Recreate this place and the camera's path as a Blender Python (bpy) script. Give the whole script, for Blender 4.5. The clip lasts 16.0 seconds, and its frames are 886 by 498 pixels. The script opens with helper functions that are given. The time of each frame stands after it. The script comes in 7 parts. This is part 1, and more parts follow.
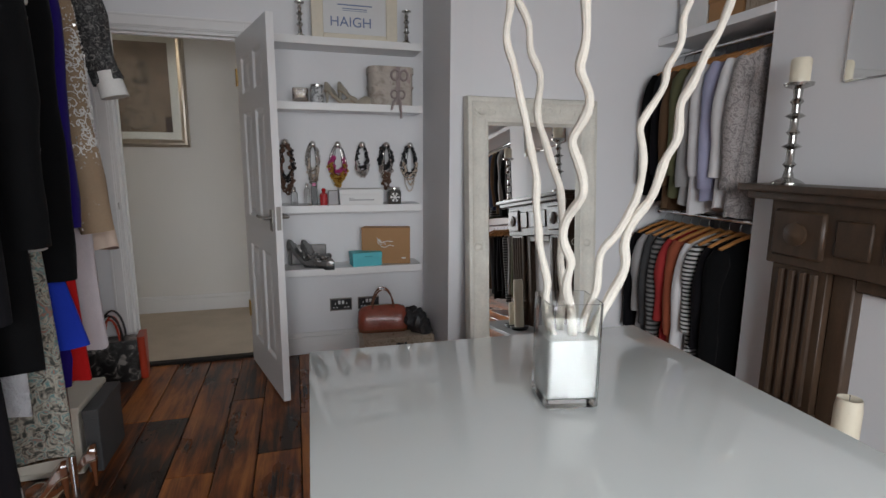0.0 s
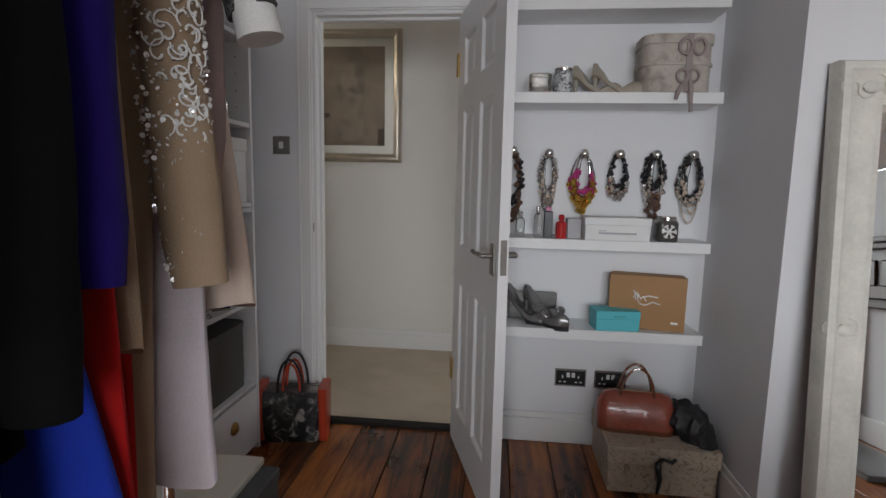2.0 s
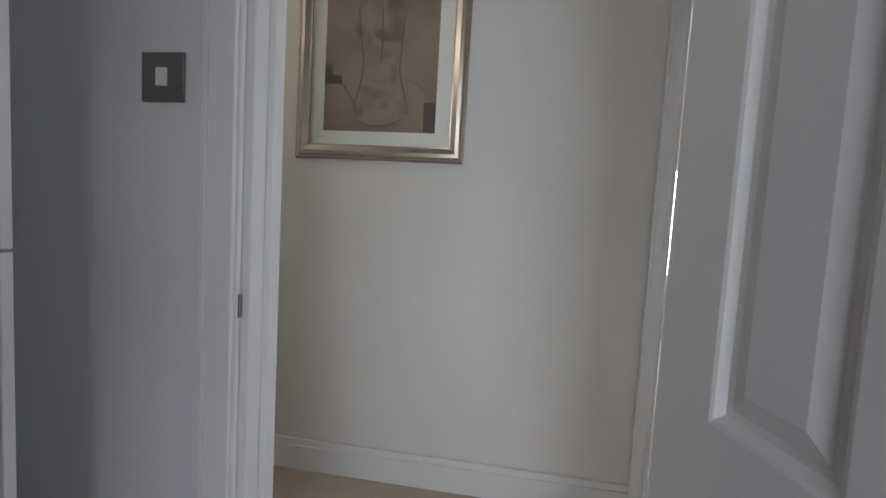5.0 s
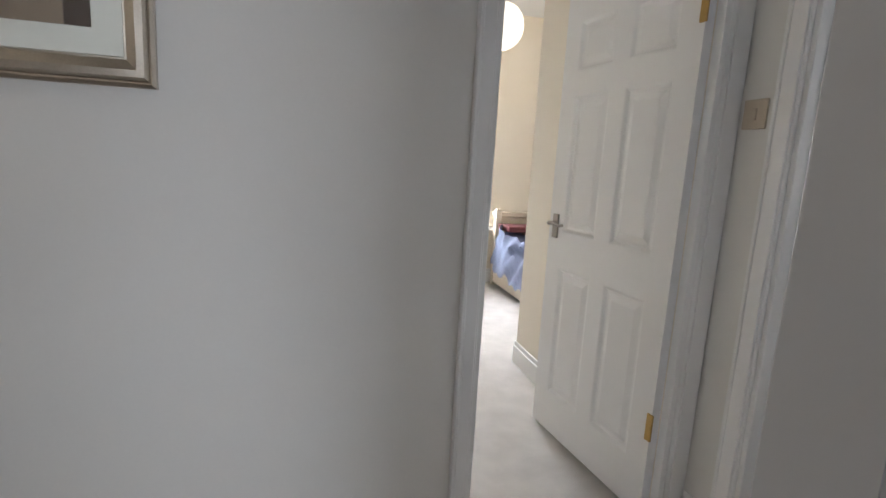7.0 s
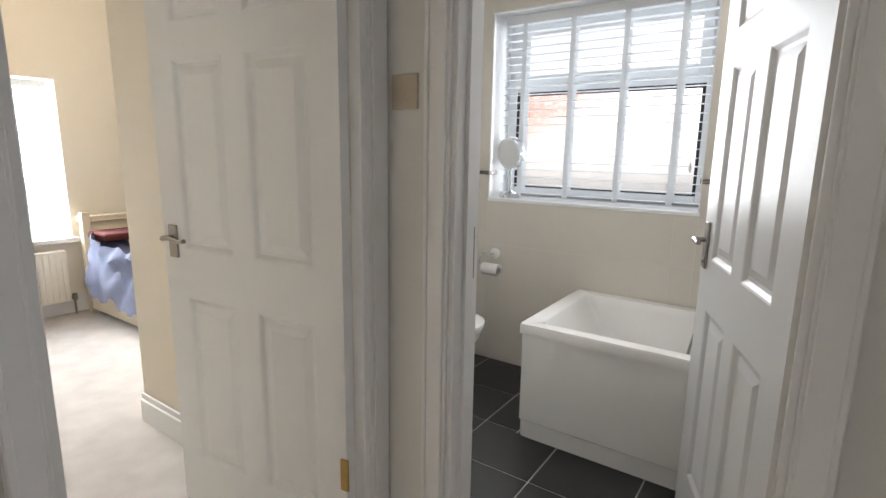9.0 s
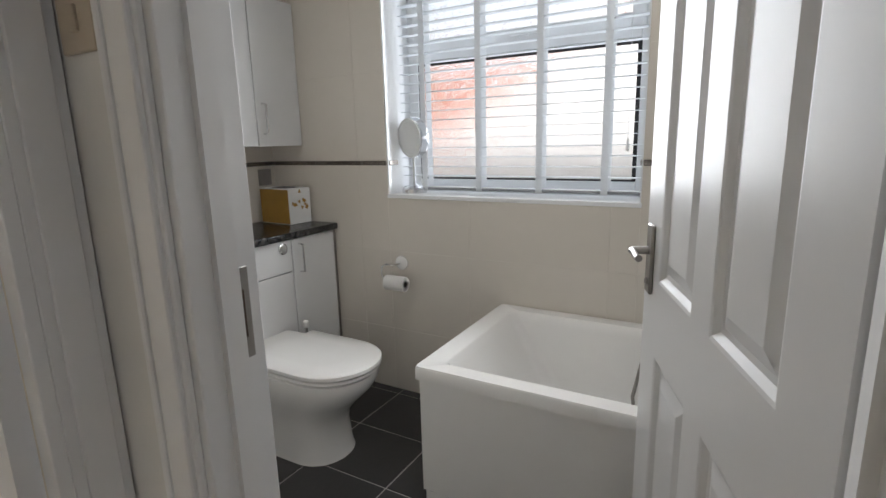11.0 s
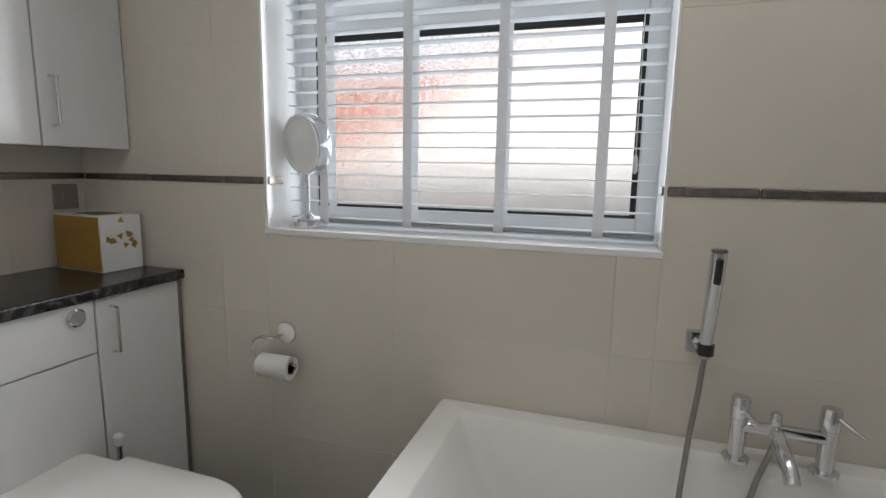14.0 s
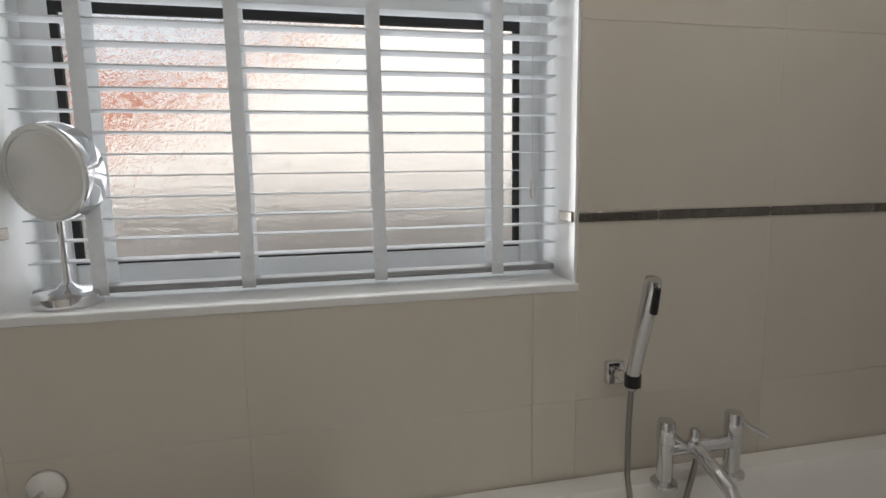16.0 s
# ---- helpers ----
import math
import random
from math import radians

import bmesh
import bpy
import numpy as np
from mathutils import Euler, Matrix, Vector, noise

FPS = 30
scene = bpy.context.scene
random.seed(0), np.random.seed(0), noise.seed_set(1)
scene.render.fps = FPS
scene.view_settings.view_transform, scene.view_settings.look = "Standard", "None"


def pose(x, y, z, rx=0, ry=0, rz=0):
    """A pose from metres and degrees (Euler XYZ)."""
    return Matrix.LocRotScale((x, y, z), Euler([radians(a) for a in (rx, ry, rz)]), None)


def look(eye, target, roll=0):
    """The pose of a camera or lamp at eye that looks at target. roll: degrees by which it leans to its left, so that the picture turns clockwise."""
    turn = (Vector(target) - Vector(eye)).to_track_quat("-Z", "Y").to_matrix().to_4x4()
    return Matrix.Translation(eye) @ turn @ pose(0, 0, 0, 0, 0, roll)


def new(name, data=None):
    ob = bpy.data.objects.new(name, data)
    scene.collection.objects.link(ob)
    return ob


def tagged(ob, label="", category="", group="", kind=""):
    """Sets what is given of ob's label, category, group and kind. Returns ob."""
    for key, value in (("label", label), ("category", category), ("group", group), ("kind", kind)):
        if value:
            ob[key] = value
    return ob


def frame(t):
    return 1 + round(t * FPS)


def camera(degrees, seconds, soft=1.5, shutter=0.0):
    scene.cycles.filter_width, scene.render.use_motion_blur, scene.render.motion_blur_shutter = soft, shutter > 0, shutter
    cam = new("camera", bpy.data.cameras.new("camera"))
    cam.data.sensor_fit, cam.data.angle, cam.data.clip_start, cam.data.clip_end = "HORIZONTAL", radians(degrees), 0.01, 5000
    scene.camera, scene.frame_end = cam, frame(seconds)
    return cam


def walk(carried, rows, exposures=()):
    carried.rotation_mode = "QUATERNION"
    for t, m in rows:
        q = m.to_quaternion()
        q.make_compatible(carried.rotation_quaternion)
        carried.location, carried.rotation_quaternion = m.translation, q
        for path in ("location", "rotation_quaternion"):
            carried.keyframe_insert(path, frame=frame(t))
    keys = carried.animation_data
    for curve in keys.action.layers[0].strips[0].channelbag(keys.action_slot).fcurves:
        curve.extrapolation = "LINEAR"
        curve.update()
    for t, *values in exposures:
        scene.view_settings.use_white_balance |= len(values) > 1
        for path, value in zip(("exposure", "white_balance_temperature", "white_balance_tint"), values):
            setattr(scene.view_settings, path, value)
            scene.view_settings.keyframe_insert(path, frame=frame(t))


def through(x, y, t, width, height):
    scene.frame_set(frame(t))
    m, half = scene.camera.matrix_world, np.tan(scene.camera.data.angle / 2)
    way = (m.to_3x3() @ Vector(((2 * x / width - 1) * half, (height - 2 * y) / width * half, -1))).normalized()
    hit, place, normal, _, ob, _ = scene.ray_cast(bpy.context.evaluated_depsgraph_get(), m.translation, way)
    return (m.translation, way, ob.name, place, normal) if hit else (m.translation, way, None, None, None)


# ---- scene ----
cam = camera(81.8, 16.0)
PATH = [
    (0, (1.082, 0.786, 1.301), (1.628, 2.679, 0.956), 0.4),
    (0.5, (1.041, 1.022, 1.289), (1.436, 2.957, 0.973), 1.9),
    (1, (1.017, 1.255, 1.252), (1.233, 3.222, 0.963), 1.4),
    (1.5, (0.997, 1.535, 1.256), (0.987, 3.514, 0.97), 1.3),
    (2, (0.966, 1.781, 1.246), (0.765, 3.754, 0.99), 1.2),
    (2.5, (0.886, 2.011, 1.217), (0.619, 3.981, 0.998), 3.6),
    (3, (0.86, 2.33, 1.253), (0.472, 4.279, 1.028), 2.9),
    (5.3, (0.572, 3.53, 1.213), (0.237, 5.494, 1.046), 3.1),
    (5.5, (0.585, 3.626, 1.215), (0.303, 5.599, 1.047), 2.0),
    (6, (0.574, 3.838, 1.207), (0.508, 5.828, 1.018), 1.1),
    (6.5, (0.597, 4.002, 1.203), (0.767, 5.983, 0.993), 1.4),
    (7, (0.618, 4.134, 1.263), (1.114, 6.041, 0.921), 3.2),
    (7.5, (0.633, 4.306, 1.282), (1.488, 6.076, 0.914), 3.8),
    (8, (0.682, 4.4, 1.288), (1.818, 6.0, 0.902), 4.0),
    (8.5, (0.756, 4.512, 1.281), (2.163, 5.879, 0.888), 2.3),
    (9, (0.839, 4.584, 1.3), (2.453, 5.704, 0.926), 0.9),
    (9.2, (0.876, 4.607, 1.305), (2.556, 5.618, 0.909), 0.9),
    (11.3, (1.619, 4.696, 1.275), (3.308, 5.681, 0.856), -1.8),
    (11.5, (1.676, 4.722, 1.277), (3.337, 5.745, 0.834), -1.1),
    (12, (1.85, 4.776, 1.279), (3.453, 5.863, 0.782), -1.0),
    (12.5, (1.983, 4.868, 1.251), (3.617, 5.925, 0.787), -0.6),
    (13, (2.06, 4.959, 1.249), (3.765, 5.918, 0.832), 1.1),
    (13.5, (2.122, 5.035, 1.228), (3.92, 5.844, 0.888), 1.4),
    (14, (2.198, 5.105, 1.222), (4.077, 5.716, 0.916), 1.0),
    (14.5, (2.282, 5.171, 1.23), (4.226, 5.566, 0.977), 1.2),
    (15, (2.355, 5.275, 1.239), (4.335, 5.397, 0.984), 1.4),
    (15.5, (2.442, 5.392, 1.248), (4.424, 5.26, 1.018), 0.9),
    (16, (2.504, 5.504, 1.268), (4.446, 5.108, 1.0), -1.0),
]
walk(cam, [(t, look(eye, target, roll)) for t, eye, target, roll in PATH], [(0, -0.08, 6500, 10), (2.0, 0.08, 6450, 10), (3.2, 0.28, 6400, 10), (5.3, 0.4, 6000, 10), (7.0, 0.45, 6000, 10), (9.2, 0.52, 6400, 10), (11.3, 0.15, 6300, 10), (12.5, 0.12, 6250, 10), (14.0, -0.05, 6400, 10), (16, -0.36, 6750, 10)])

# ---- world, sun, large lights ----
world = bpy.data.worlds.new("overcast_sky")
scene.world = world
world.use_nodes = True
sky = world.node_tree.nodes.new("ShaderNodeTexSky")
sky.sky_type = "NISHITA"
sky.sun_disc = False
sky.sun_elevation, sky.sun_rotation = radians(42), radians(270)
sky.dust_density = 3.0
pale = world.node_tree.nodes.new("ShaderNodeHueSaturation")
pale.inputs["Saturation"].default_value, pale.inputs["Value"].default_value = 0.3, 1.6
world.node_tree.links.new(sky.outputs[0], pale.inputs["Color"])
world.node_tree.links.new(pale.outputs[0], world.node_tree.nodes["Background"].inputs[0])
world.node_tree.nodes["Background"].inputs[1].default_value = 0.15


def lamp(name, kind, energy, colour, m, size=0.1, size_y=None, spread=180):
    data = bpy.data.lights.new(name, kind)
    data.energy, data.color = energy, colour
    if kind == "AREA":
        data.shape = "RECTANGLE"
        data.size, data.size_y = size, size_y or size
        data.spread = radians(spread)
    elif kind == "SUN":
        data.angle = size
    else:
        data.shadow_soft_size = size
    ob = new(name, data)
    ob.matrix_world = m
    return ob


lamp("sun", "SUN", 5.0, (1, 0.97, 0.93), look((0, 5, 20), (10, 5, 11)), radians(4))
lamp("daylight_dressing_window", "AREA", 96, (0.92, 0.96, 1.0), look((1.5, -1.32, 1.45), (1.6, 1.1, -0.3)), 2.3, 1.4, 140)
lamp("daylight_bathroom_window", "AREA", 13.5, (0.96, 0.98, 1.0), look((3.615, 5.56, 1.56), (2.0, 5.56, 1.54)), 1.12, 0.98, 140)
lamp("daylight_behind_blind", "AREA", 5, (0.92, 0.96, 1.0), look((3.75, 5.56, 1.55), (2.0, 5.56, 1.5)), 1.12, 0.98)
lamp("daylight_bedroom_window", "AREA", 150, (0.98, 0.99, 1.0), look((1.9, 9.45, 1.2), (1.9, 5, 1.0)), 1.0, 1.15)
# added fill for the hall, out of view; no known lamp hangs here
lamp("hall_fill_bulb", "POINT", 4.2, (1.0, 0.88, 0.72), pose(-1.3, 4.86, 2.3), 0.04)
DOWNLIGHTS = ((3.05, 4.3), (2.95, 5.2))
for x, y in DOWNLIGHTS:
    spot = lamp("bathroom_downlight", "SPOT", 14, (1.0, 0.96, 0.9), pose(x, y, 2.69), 0.03)
    spot.data.spot_size, spot.data.spot_blend = radians(125), 0.7
lamp("bedroom_pendant_bulb", "POINT", 13, (1.0, 0.8, 0.55), pose(2.0, 8.0, 2.27), 0.08)


# ---- materials ----
def shader(name):
    m = bpy.data.materials.new(name)
    m.use_nodes = True
    return m, m.node_tree, m.node_tree.nodes["Principled BSDF"]


def node(nt, kind, links=(), **values):
    n = nt.nodes.new(kind)
    for key, value in values.items():
        n.inputs[key.replace("_", " ")].default_value = value
    for source, target in links:
        nt.links.new(source, n.inputs[target])
    return n


def coords(nt, stretch=(1, 1, 1)):
    """Metric coordinates, shifted by a random amount for each object."""
    at = nt.nodes.new("ShaderNodeTexCoord")
    info = nt.nodes.new("ShaderNodeObjectInfo")
    shift = node(nt, "ShaderNodeVectorMath", [(at.outputs["Object"], 0)])
    shift.operation = "ADD"
    scaled = node(nt, "ShaderNodeMath", [(info.outputs["Random"], 0)])
    scaled.operation = "MULTIPLY"
    scaled.inputs[1].default_value = 17.0
    nt.links.new(scaled.outputs[0], shift.inputs[1])
    mapping = node(nt, "ShaderNodeMapping", [(shift.outputs[0], "Vector")])
    mapping.inputs["Scale"].default_value = stretch
    return mapping.outputs[0], info.outputs["Random"]


def ramp(nt, fac, stops, constant=False):
    r = node(nt, "ShaderNodeValToRGB", [(fac, 0)])
    e = r.color_ramp.elements
    while len(e) < len(stops):
        e.new(0.5)
    for slot, (p, c) in zip(e, stops):
        slot.position, slot.color = p, (*c, 1)
    if constant:
        r.color_ramp.interpolation = "CONSTANT"
    return r.outputs[0]


def relief(nt, bsdf, height, strength, distance):
    b = node(nt, "ShaderNodeBump", [(height, "Height")], Strength=strength, Distance=distance)
    nt.links.new(b.outputs[0], bsdf.inputs["Normal"])


def tone(c, f):
    return tuple(min(1, max(0, v * f)) for v in c)


def surface(name, colour, rough=0.5, metal=0.0, var=0.06, coarse=3.0, fine=45.0, bump=0.12, depth=0.0015, each=0.0, coat=0.0, stretch=(1, 1, 1)):
    """A plain surface: broad stains and fine grain in colour, gloss and relief."""
    m, nt, b = shader(name)
    at, rnd = coords(nt, stretch)
    n1 = node(nt, "ShaderNodeTexNoise", [(at, "Vector")], Scale=coarse, Detail=4)
    n2 = node(nt, "ShaderNodeTexNoise", [(at, "Vector")], Scale=fine, Detail=5, Roughness=0.6)
    both = node(nt, "ShaderNodeMix", [(n1.outputs[0], "A"), (n2.outputs[0], "B")], Factor=0.4)
    col = ramp(nt, both.outputs[0], [(0.3, tone(colour, 1 - var)), (0.7, tone(colour, 1 + var))])
    if each:
        hue = node(nt, "ShaderNodeHueSaturation", [(col, "Color")])
        value = node(nt, "ShaderNodeMapRange", [(rnd, "Value")])
        value.inputs["To Min"].default_value, value.inputs["To Max"].default_value = 1 - each, 1 + each
        nt.links.new(value.outputs[0], hue.inputs["Value"])
        col = hue.outputs[0]
    nt.links.new(col, b.inputs["Base Color"])
    gloss = node(nt, "ShaderNodeMapRange", [(n1.outputs[0], "Value")])
    gloss.inputs["To Min"].default_value, gloss.inputs["To Max"].default_value = max(0.02, rough - 0.03), min(1, rough + 0.03)
    nt.links.new(gloss.outputs[0], b.inputs["Roughness"])
    b.inputs["Metallic"].default_value, b.inputs["Coat Weight"].default_value = metal, coat
    relief(nt, b, n2.outputs[0], bump, depth)
    return m


def fabric(name, colour, rough=0.9, var=0.16, sheen=0.03, weave=420.0):
    m, nt, b = shader(name)
    at, rnd = coords(nt)
    n1 = node(nt, "ShaderNodeTexNoise", [(at, "Vector")], Scale=7, Detail=4)
    n2 = node(nt, "ShaderNodeTexNoise", [(at, "Vector")], Scale=weave, Detail=2)
    both = node(nt, "ShaderNodeMix", [(n1.outputs[0], "A"), (n2.outputs[0], "B")], Factor=0.45)
    nt.links.new(ramp(nt, both.outputs[0], [(0.3, tone(colour, 1 - var)), (0.7, tone(colour, 1 + var))]), b.inputs["Base Color"])
    b.inputs["Roughness"].default_value, b.inputs["Sheen Weight"].default_value = rough, sheen
    b.inputs["Specular IOR Level"].default_value = 0.05
    relief(nt, b, both.outputs[0], 0.35, 0.004)
    return m


def striped(name, one, two, per_metre, rough=0.9, wobble=1.2, axis="Z"):
    m, nt, b = shader(name)
    at, rnd = coords(nt)
    w = node(nt, "ShaderNodeTexWave", [(at, "Vector")], Scale=per_metre / 3.3, Distortion=wobble, Detail=2)
    w.inputs["Detail Scale"].default_value = 1.5
    w.bands_direction = axis
    n2 = node(nt, "ShaderNodeTexNoise", [(at, "Vector")], Scale=300, Detail=2)
    col = ramp(nt, w.outputs[1], [(0.42, one), (0.52, two)])
    grain = node(nt, "ShaderNodeMix", [(col, 6)])
    grain.data_type, grain.blend_type = "RGBA", "MULTIPLY"
    grain.inputs[0].default_value = 0.5
    nt.links.new(n2.outputs[1], grain.inputs[7])
    nt.links.new(grain.outputs[2], b.inputs["Base Color"])
    b.inputs["Roughness"].default_value = rough
    relief(nt, b, n2.outputs[0], 0.3, 0.003)
    return m


def printed(name, stops, scale=22.0, rough=0.85, distortion=1.5):
    """Printed cloth or paper: blotches in a few colours with hard edges."""
    m, nt, b = shader(name)
    at, rnd = coords(nt)
    n1 = node(nt, "ShaderNodeTexNoise", [(at, "Vector")], Scale=scale, Detail=3, Distortion=distortion)
    n2 = node(nt, "ShaderNodeTexNoise", [(at, "Vector")], Scale=scale * 12, Detail=3)
    nt.links.new(ramp(nt, n1.outputs[0], stops), b.inputs["Base Color"])
    b.inputs["Roughness"].default_value = rough
    relief(nt, b, n2.outputs[0], 0.25, 0.003)
    return m


def boards(name, dark, mid, light):
    """Stained and worn boards, the grain along y."""
    m, nt, b = shader(name)
    at, rnd = coords(nt, (9, 0.7, 9))
    broad, _ = coords(nt, (2.2, 1.1, 2.2))
    n1 = node(nt, "ShaderNodeTexNoise", [(at, "Vector")], Scale=2.4, Detail=7, Roughness=0.65, Distortion=0.9)
    n2 = node(nt, "ShaderNodeTexNoise", [(broad, "Vector")], Scale=1.6, Detail=5, Roughness=0.6)
    both = node(nt, "ShaderNodeMix", [(n1.outputs[0], "A"), (n2.outputs[0], "B")], Factor=0.5)
    add = node(nt, "ShaderNodeMapRange", [(rnd, "Value")])
    add.inputs["To Min"].default_value, add.inputs["To Max"].default_value = -0.07, 0.07
    total = node(nt, "ShaderNodeMath", [(both.outputs[0], 0), (add.outputs[0], 1)])
    nt.links.new(ramp(nt, total.outputs[0], [(0.40, dark), (0.495, mid), (0.60, light)]), b.inputs["Base Color"])
    nt.links.new(ramp(nt, n2.outputs[0], [(0.3, (0.22, 0.22, 0.22)), (0.75, (0.45, 0.45, 0.45))]), b.inputs["Roughness"])
    relief(nt, b, n1.outputs[0], 0.35, 0.004)
    return m


def glass(name, rough=0.0, colour=(1, 1, 1), ripple=0.0):
    m, nt, b = shader(name)
    b.inputs["Base Color"].default_value = (*colour, 1)
    b.inputs["Transmission Weight"].default_value, b.inputs["Roughness"].default_value, b.inputs["IOR"].default_value = 1, rough, 1.45
    if ripple:
        at, rnd = coords(nt)
        n = node(nt, "ShaderNodeTexVoronoi", [(at, "Vector")], Scale=20)
        n3 = node(nt, "ShaderNodeTexNoise", [(at, "Vector")], Scale=45, Distortion=3)
        both = node(nt, "ShaderNodeMix", [(n.outputs[0], "A"), (n3.outputs[0], "B")], Factor=0.5)
        relief(nt, b, both.outputs[0], ripple, 0.006)
    return m


def glowing(name, colour, strength):
    m, nt, b = shader(name)
    b.inputs["Base Color"].default_value = (*colour, 1)
    b.inputs["Emission Color"].default_value, b.inputs["Emission Strength"].default_value = (*colour, 1), strength
    return m


def translucent(name, colour, through, rough=0.5):
    """Thin plastic or cloth that lets part of the daylight through."""
    m, nt, b = shader(name)
    at, rnd = coords(nt)
    n = node(nt, "ShaderNodeTexNoise", [(at, "Vector")], Scale=60, Detail=3)
    col = ramp(nt, n.outputs[0], [(0.3, tone(colour, 0.97)), (0.7, tone(colour, 1.03))])
    nt.links.new(col, b.inputs["Base Color"])
    b.inputs["Roughness"].default_value = rough
    t = node(nt, "ShaderNodeBsdfTranslucent", [(col, "Color")])
    mix = node(nt, "ShaderNodeMixShader", [(b.outputs[0], 1), (t.outputs[0], 2)])
    mix.inputs[0].default_value = through
    nt.links.new(mix.outputs[0], nt.nodes["Material Output"].inputs["Surface"])
    return m


PLASTER = surface("white_wall_paint", (0.765, 0.765, 0.78), 0.75, var=0.02, coarse=1.2, fine=130, bump=0.12)
CREAM_WALL = surface("cream_wall_paint", (0.72, 0.705, 0.675), 0.75, var=0.025, coarse=1.0, fine=130, bump=0.12)
BEDROOM_WALL = surface("warm_bedroom_wall_paint", (0.76, 0.70, 0.60), 0.8, var=0.02, coarse=1.0, fine=120)
CEILING = surface("white_ceiling_paint", (0.8, 0.8, 0.79), 0.85, var=0.02, coarse=1.0, fine=90)
GLOSS = surface("white_gloss_woodwork", (0.77, 0.765, 0.76), 0.38, var=0.012, coarse=2, fine=90, bump=0.02, depth=0.0006)
DOOR_PAINT = surface("white_satin_door_paint", (0.74, 0.735, 0.735), 0.36, var=0.01, coarse=2, fine=160, bump=0.02, depth=0.0004)
OAK_FLOOR = boards("worn_stained_floorboards", (0.014, 0.006, 0.003), (0.19, 0.054, 0.013), (0.42, 0.15, 0.035))
GAP = surface("dark_gap_fill", (0.012, 0.009, 0.007), 0.95)
CARPET_BEIGE = surface("beige_carpet_pile", (0.47, 0.40, 0.32), 0.97, var=0.14, coarse=5, fine=380, bump=0.6, depth=0.006)
CARPET_GREY = surface("pale_grey_carpet_pile", (0.52, 0.49, 0.46), 0.97, var=0.16, coarse=7, fine=380, bump=0.6, depth=0.006)
SLATE = surface("dark_slate_floor_tile", (0.028, 0.027, 0.027), 0.5, var=0.25, coarse=6, fine=60, bump=0.25, each=0.12)
GROUT_DARK = surface("grey_floor_grout", (0.42, 0.40, 0.38), 0.9)
TILE = surface("cream_gloss_wall_tile", (0.66, 0.615, 0.55), 0.2, var=0.025, coarse=2.2, fine=14, bump=0.05, each=0.012)
GROUT = surface("pale_wall_grout", (0.70, 0.66, 0.595), 0.9)
STRIP = surface("silver_mosaic_strip", (0.22, 0.20, 0.18), 0.16, metal=0.9, var=0.35, coarse=35, fine=90, bump=0.6, depth=0.003, each=0.15)
SHELF_WHITE = surface("white_satin_board", (0.78, 0.78, 0.79), 0.4, var=0.02, coarse=4, fine=90, bump=0.05)
CABINET = surface("white_gloss_cabinet", (0.72, 0.72, 0.72), 0.1, var=0.012, coarse=2, fine=20, bump=0.02)
CERAMIC = surface("white_glazed_ceramic", (0.83, 0.82, 0.80), 0.1, var=0.012, coarse=4, fine=20, bump=0.02, coat=0.5)
ACRYLIC = surface("white_bath_acrylic", (0.82, 0.81, 0.79), 0.14, var=0.012, coarse=4, fine=25, bump=0.02, coat=0.3)
CHROME = surface("polished_chrome", (0.72, 0.72, 0.73), 0.1, metal=1.0, var=0.03, bump=0.02)
NICKEL = surface("brushed_nickel", (0.32, 0.30, 0.28), 0.36, metal=1.0, var=0.06, coarse=20, fine=200, bump=0.1)
BRASS = surface("aged_brass", (0.42, 0.28, 0.10), 0.4, metal=1.0, var=0.2)
SILVER_FRAME = surface("brushed_silver_frame", (0.47, 0.42, 0.35), 0.32, metal=1.0, var=0.12, coarse=12, fine=160, bump=0.2)
MIRROR, _, silver = shader("mirror_silver")
silver.inputs["Base Color"].default_value = (0.86, 0.87, 0.86, 1)
silver.inputs["Metallic"].default_value, silver.inputs["Roughness"].default_value = 1.0, 0.0
WORKTOP = printed("black_marbled_worktop", [(0.35, (0.012, 0.012, 0.013)), (0.55, (0.022, 0.022, 0.024)), (0.68, (0.09, 0.085, 0.08))], 16, 0.22, 2.5)
UPVC = surface("white_upvc", (0.82, 0.83, 0.84), 0.3, var=0.015, bump=0.03)
BLACK = surface("black_rubber_seal", (0.015, 0.015, 0.016), 0.6)
BLIND = translucent("white_blind_slat", (0.82, 0.84, 0.86), 0.45, 0.4)
TAPE = translucent("white_ladder_tape", (0.82, 0.83, 0.84), 0.5, 0.9)
# white bottom rail, with the shade on its front put into a grey colour
SHADED_RAIL = surface("shaded_grey_blind_rail", (0.30, 0.31, 0.32), 0.4, var=0.05)
PANE = glass("clear_window_glass")
OBSCURE = glass("patterned_bathroom_glass", 0.0, ripple=0.65)
CLEAR = glass("clear_glass", 0.0, (0.96, 0.98, 0.97))
SATIN_GLASS = surface("pale_glass_tabletop", (0.66, 0.70, 0.69), 0.07, var=0.015, coarse=2, fine=12, bump=0.0, coat=0.6)
BRANCH = surface("whitewashed_branch", (0.64, 0.6, 0.53), 0.7, var=0.12, coarse=14, fine=120, bump=0.4)
WAX = surface("ivory_candle_wax", (0.74, 0.68, 0.54), 0.5, var=0.04)
DISTRESSED = surface("distressed_cream_paint", (0.72, 0.70, 0.63), 0.6, var=0.14, coarse=9, fine=70, bump=0.5, depth=0.003)
DARK_WOOD = surface("dark_stained_carved_wood", (0.062, 0.037, 0.022), 0.45, var=0.4, coarse=5, fine=70, bump=0.3, stretch=(5, 5, 0.8))
SILVER_CANDLE = surface("tarnished_silver", (0.46, 0.45, 0.43), 0.22, metal=1.0, var=0.3, coarse=30, fine=90, bump=0.3)
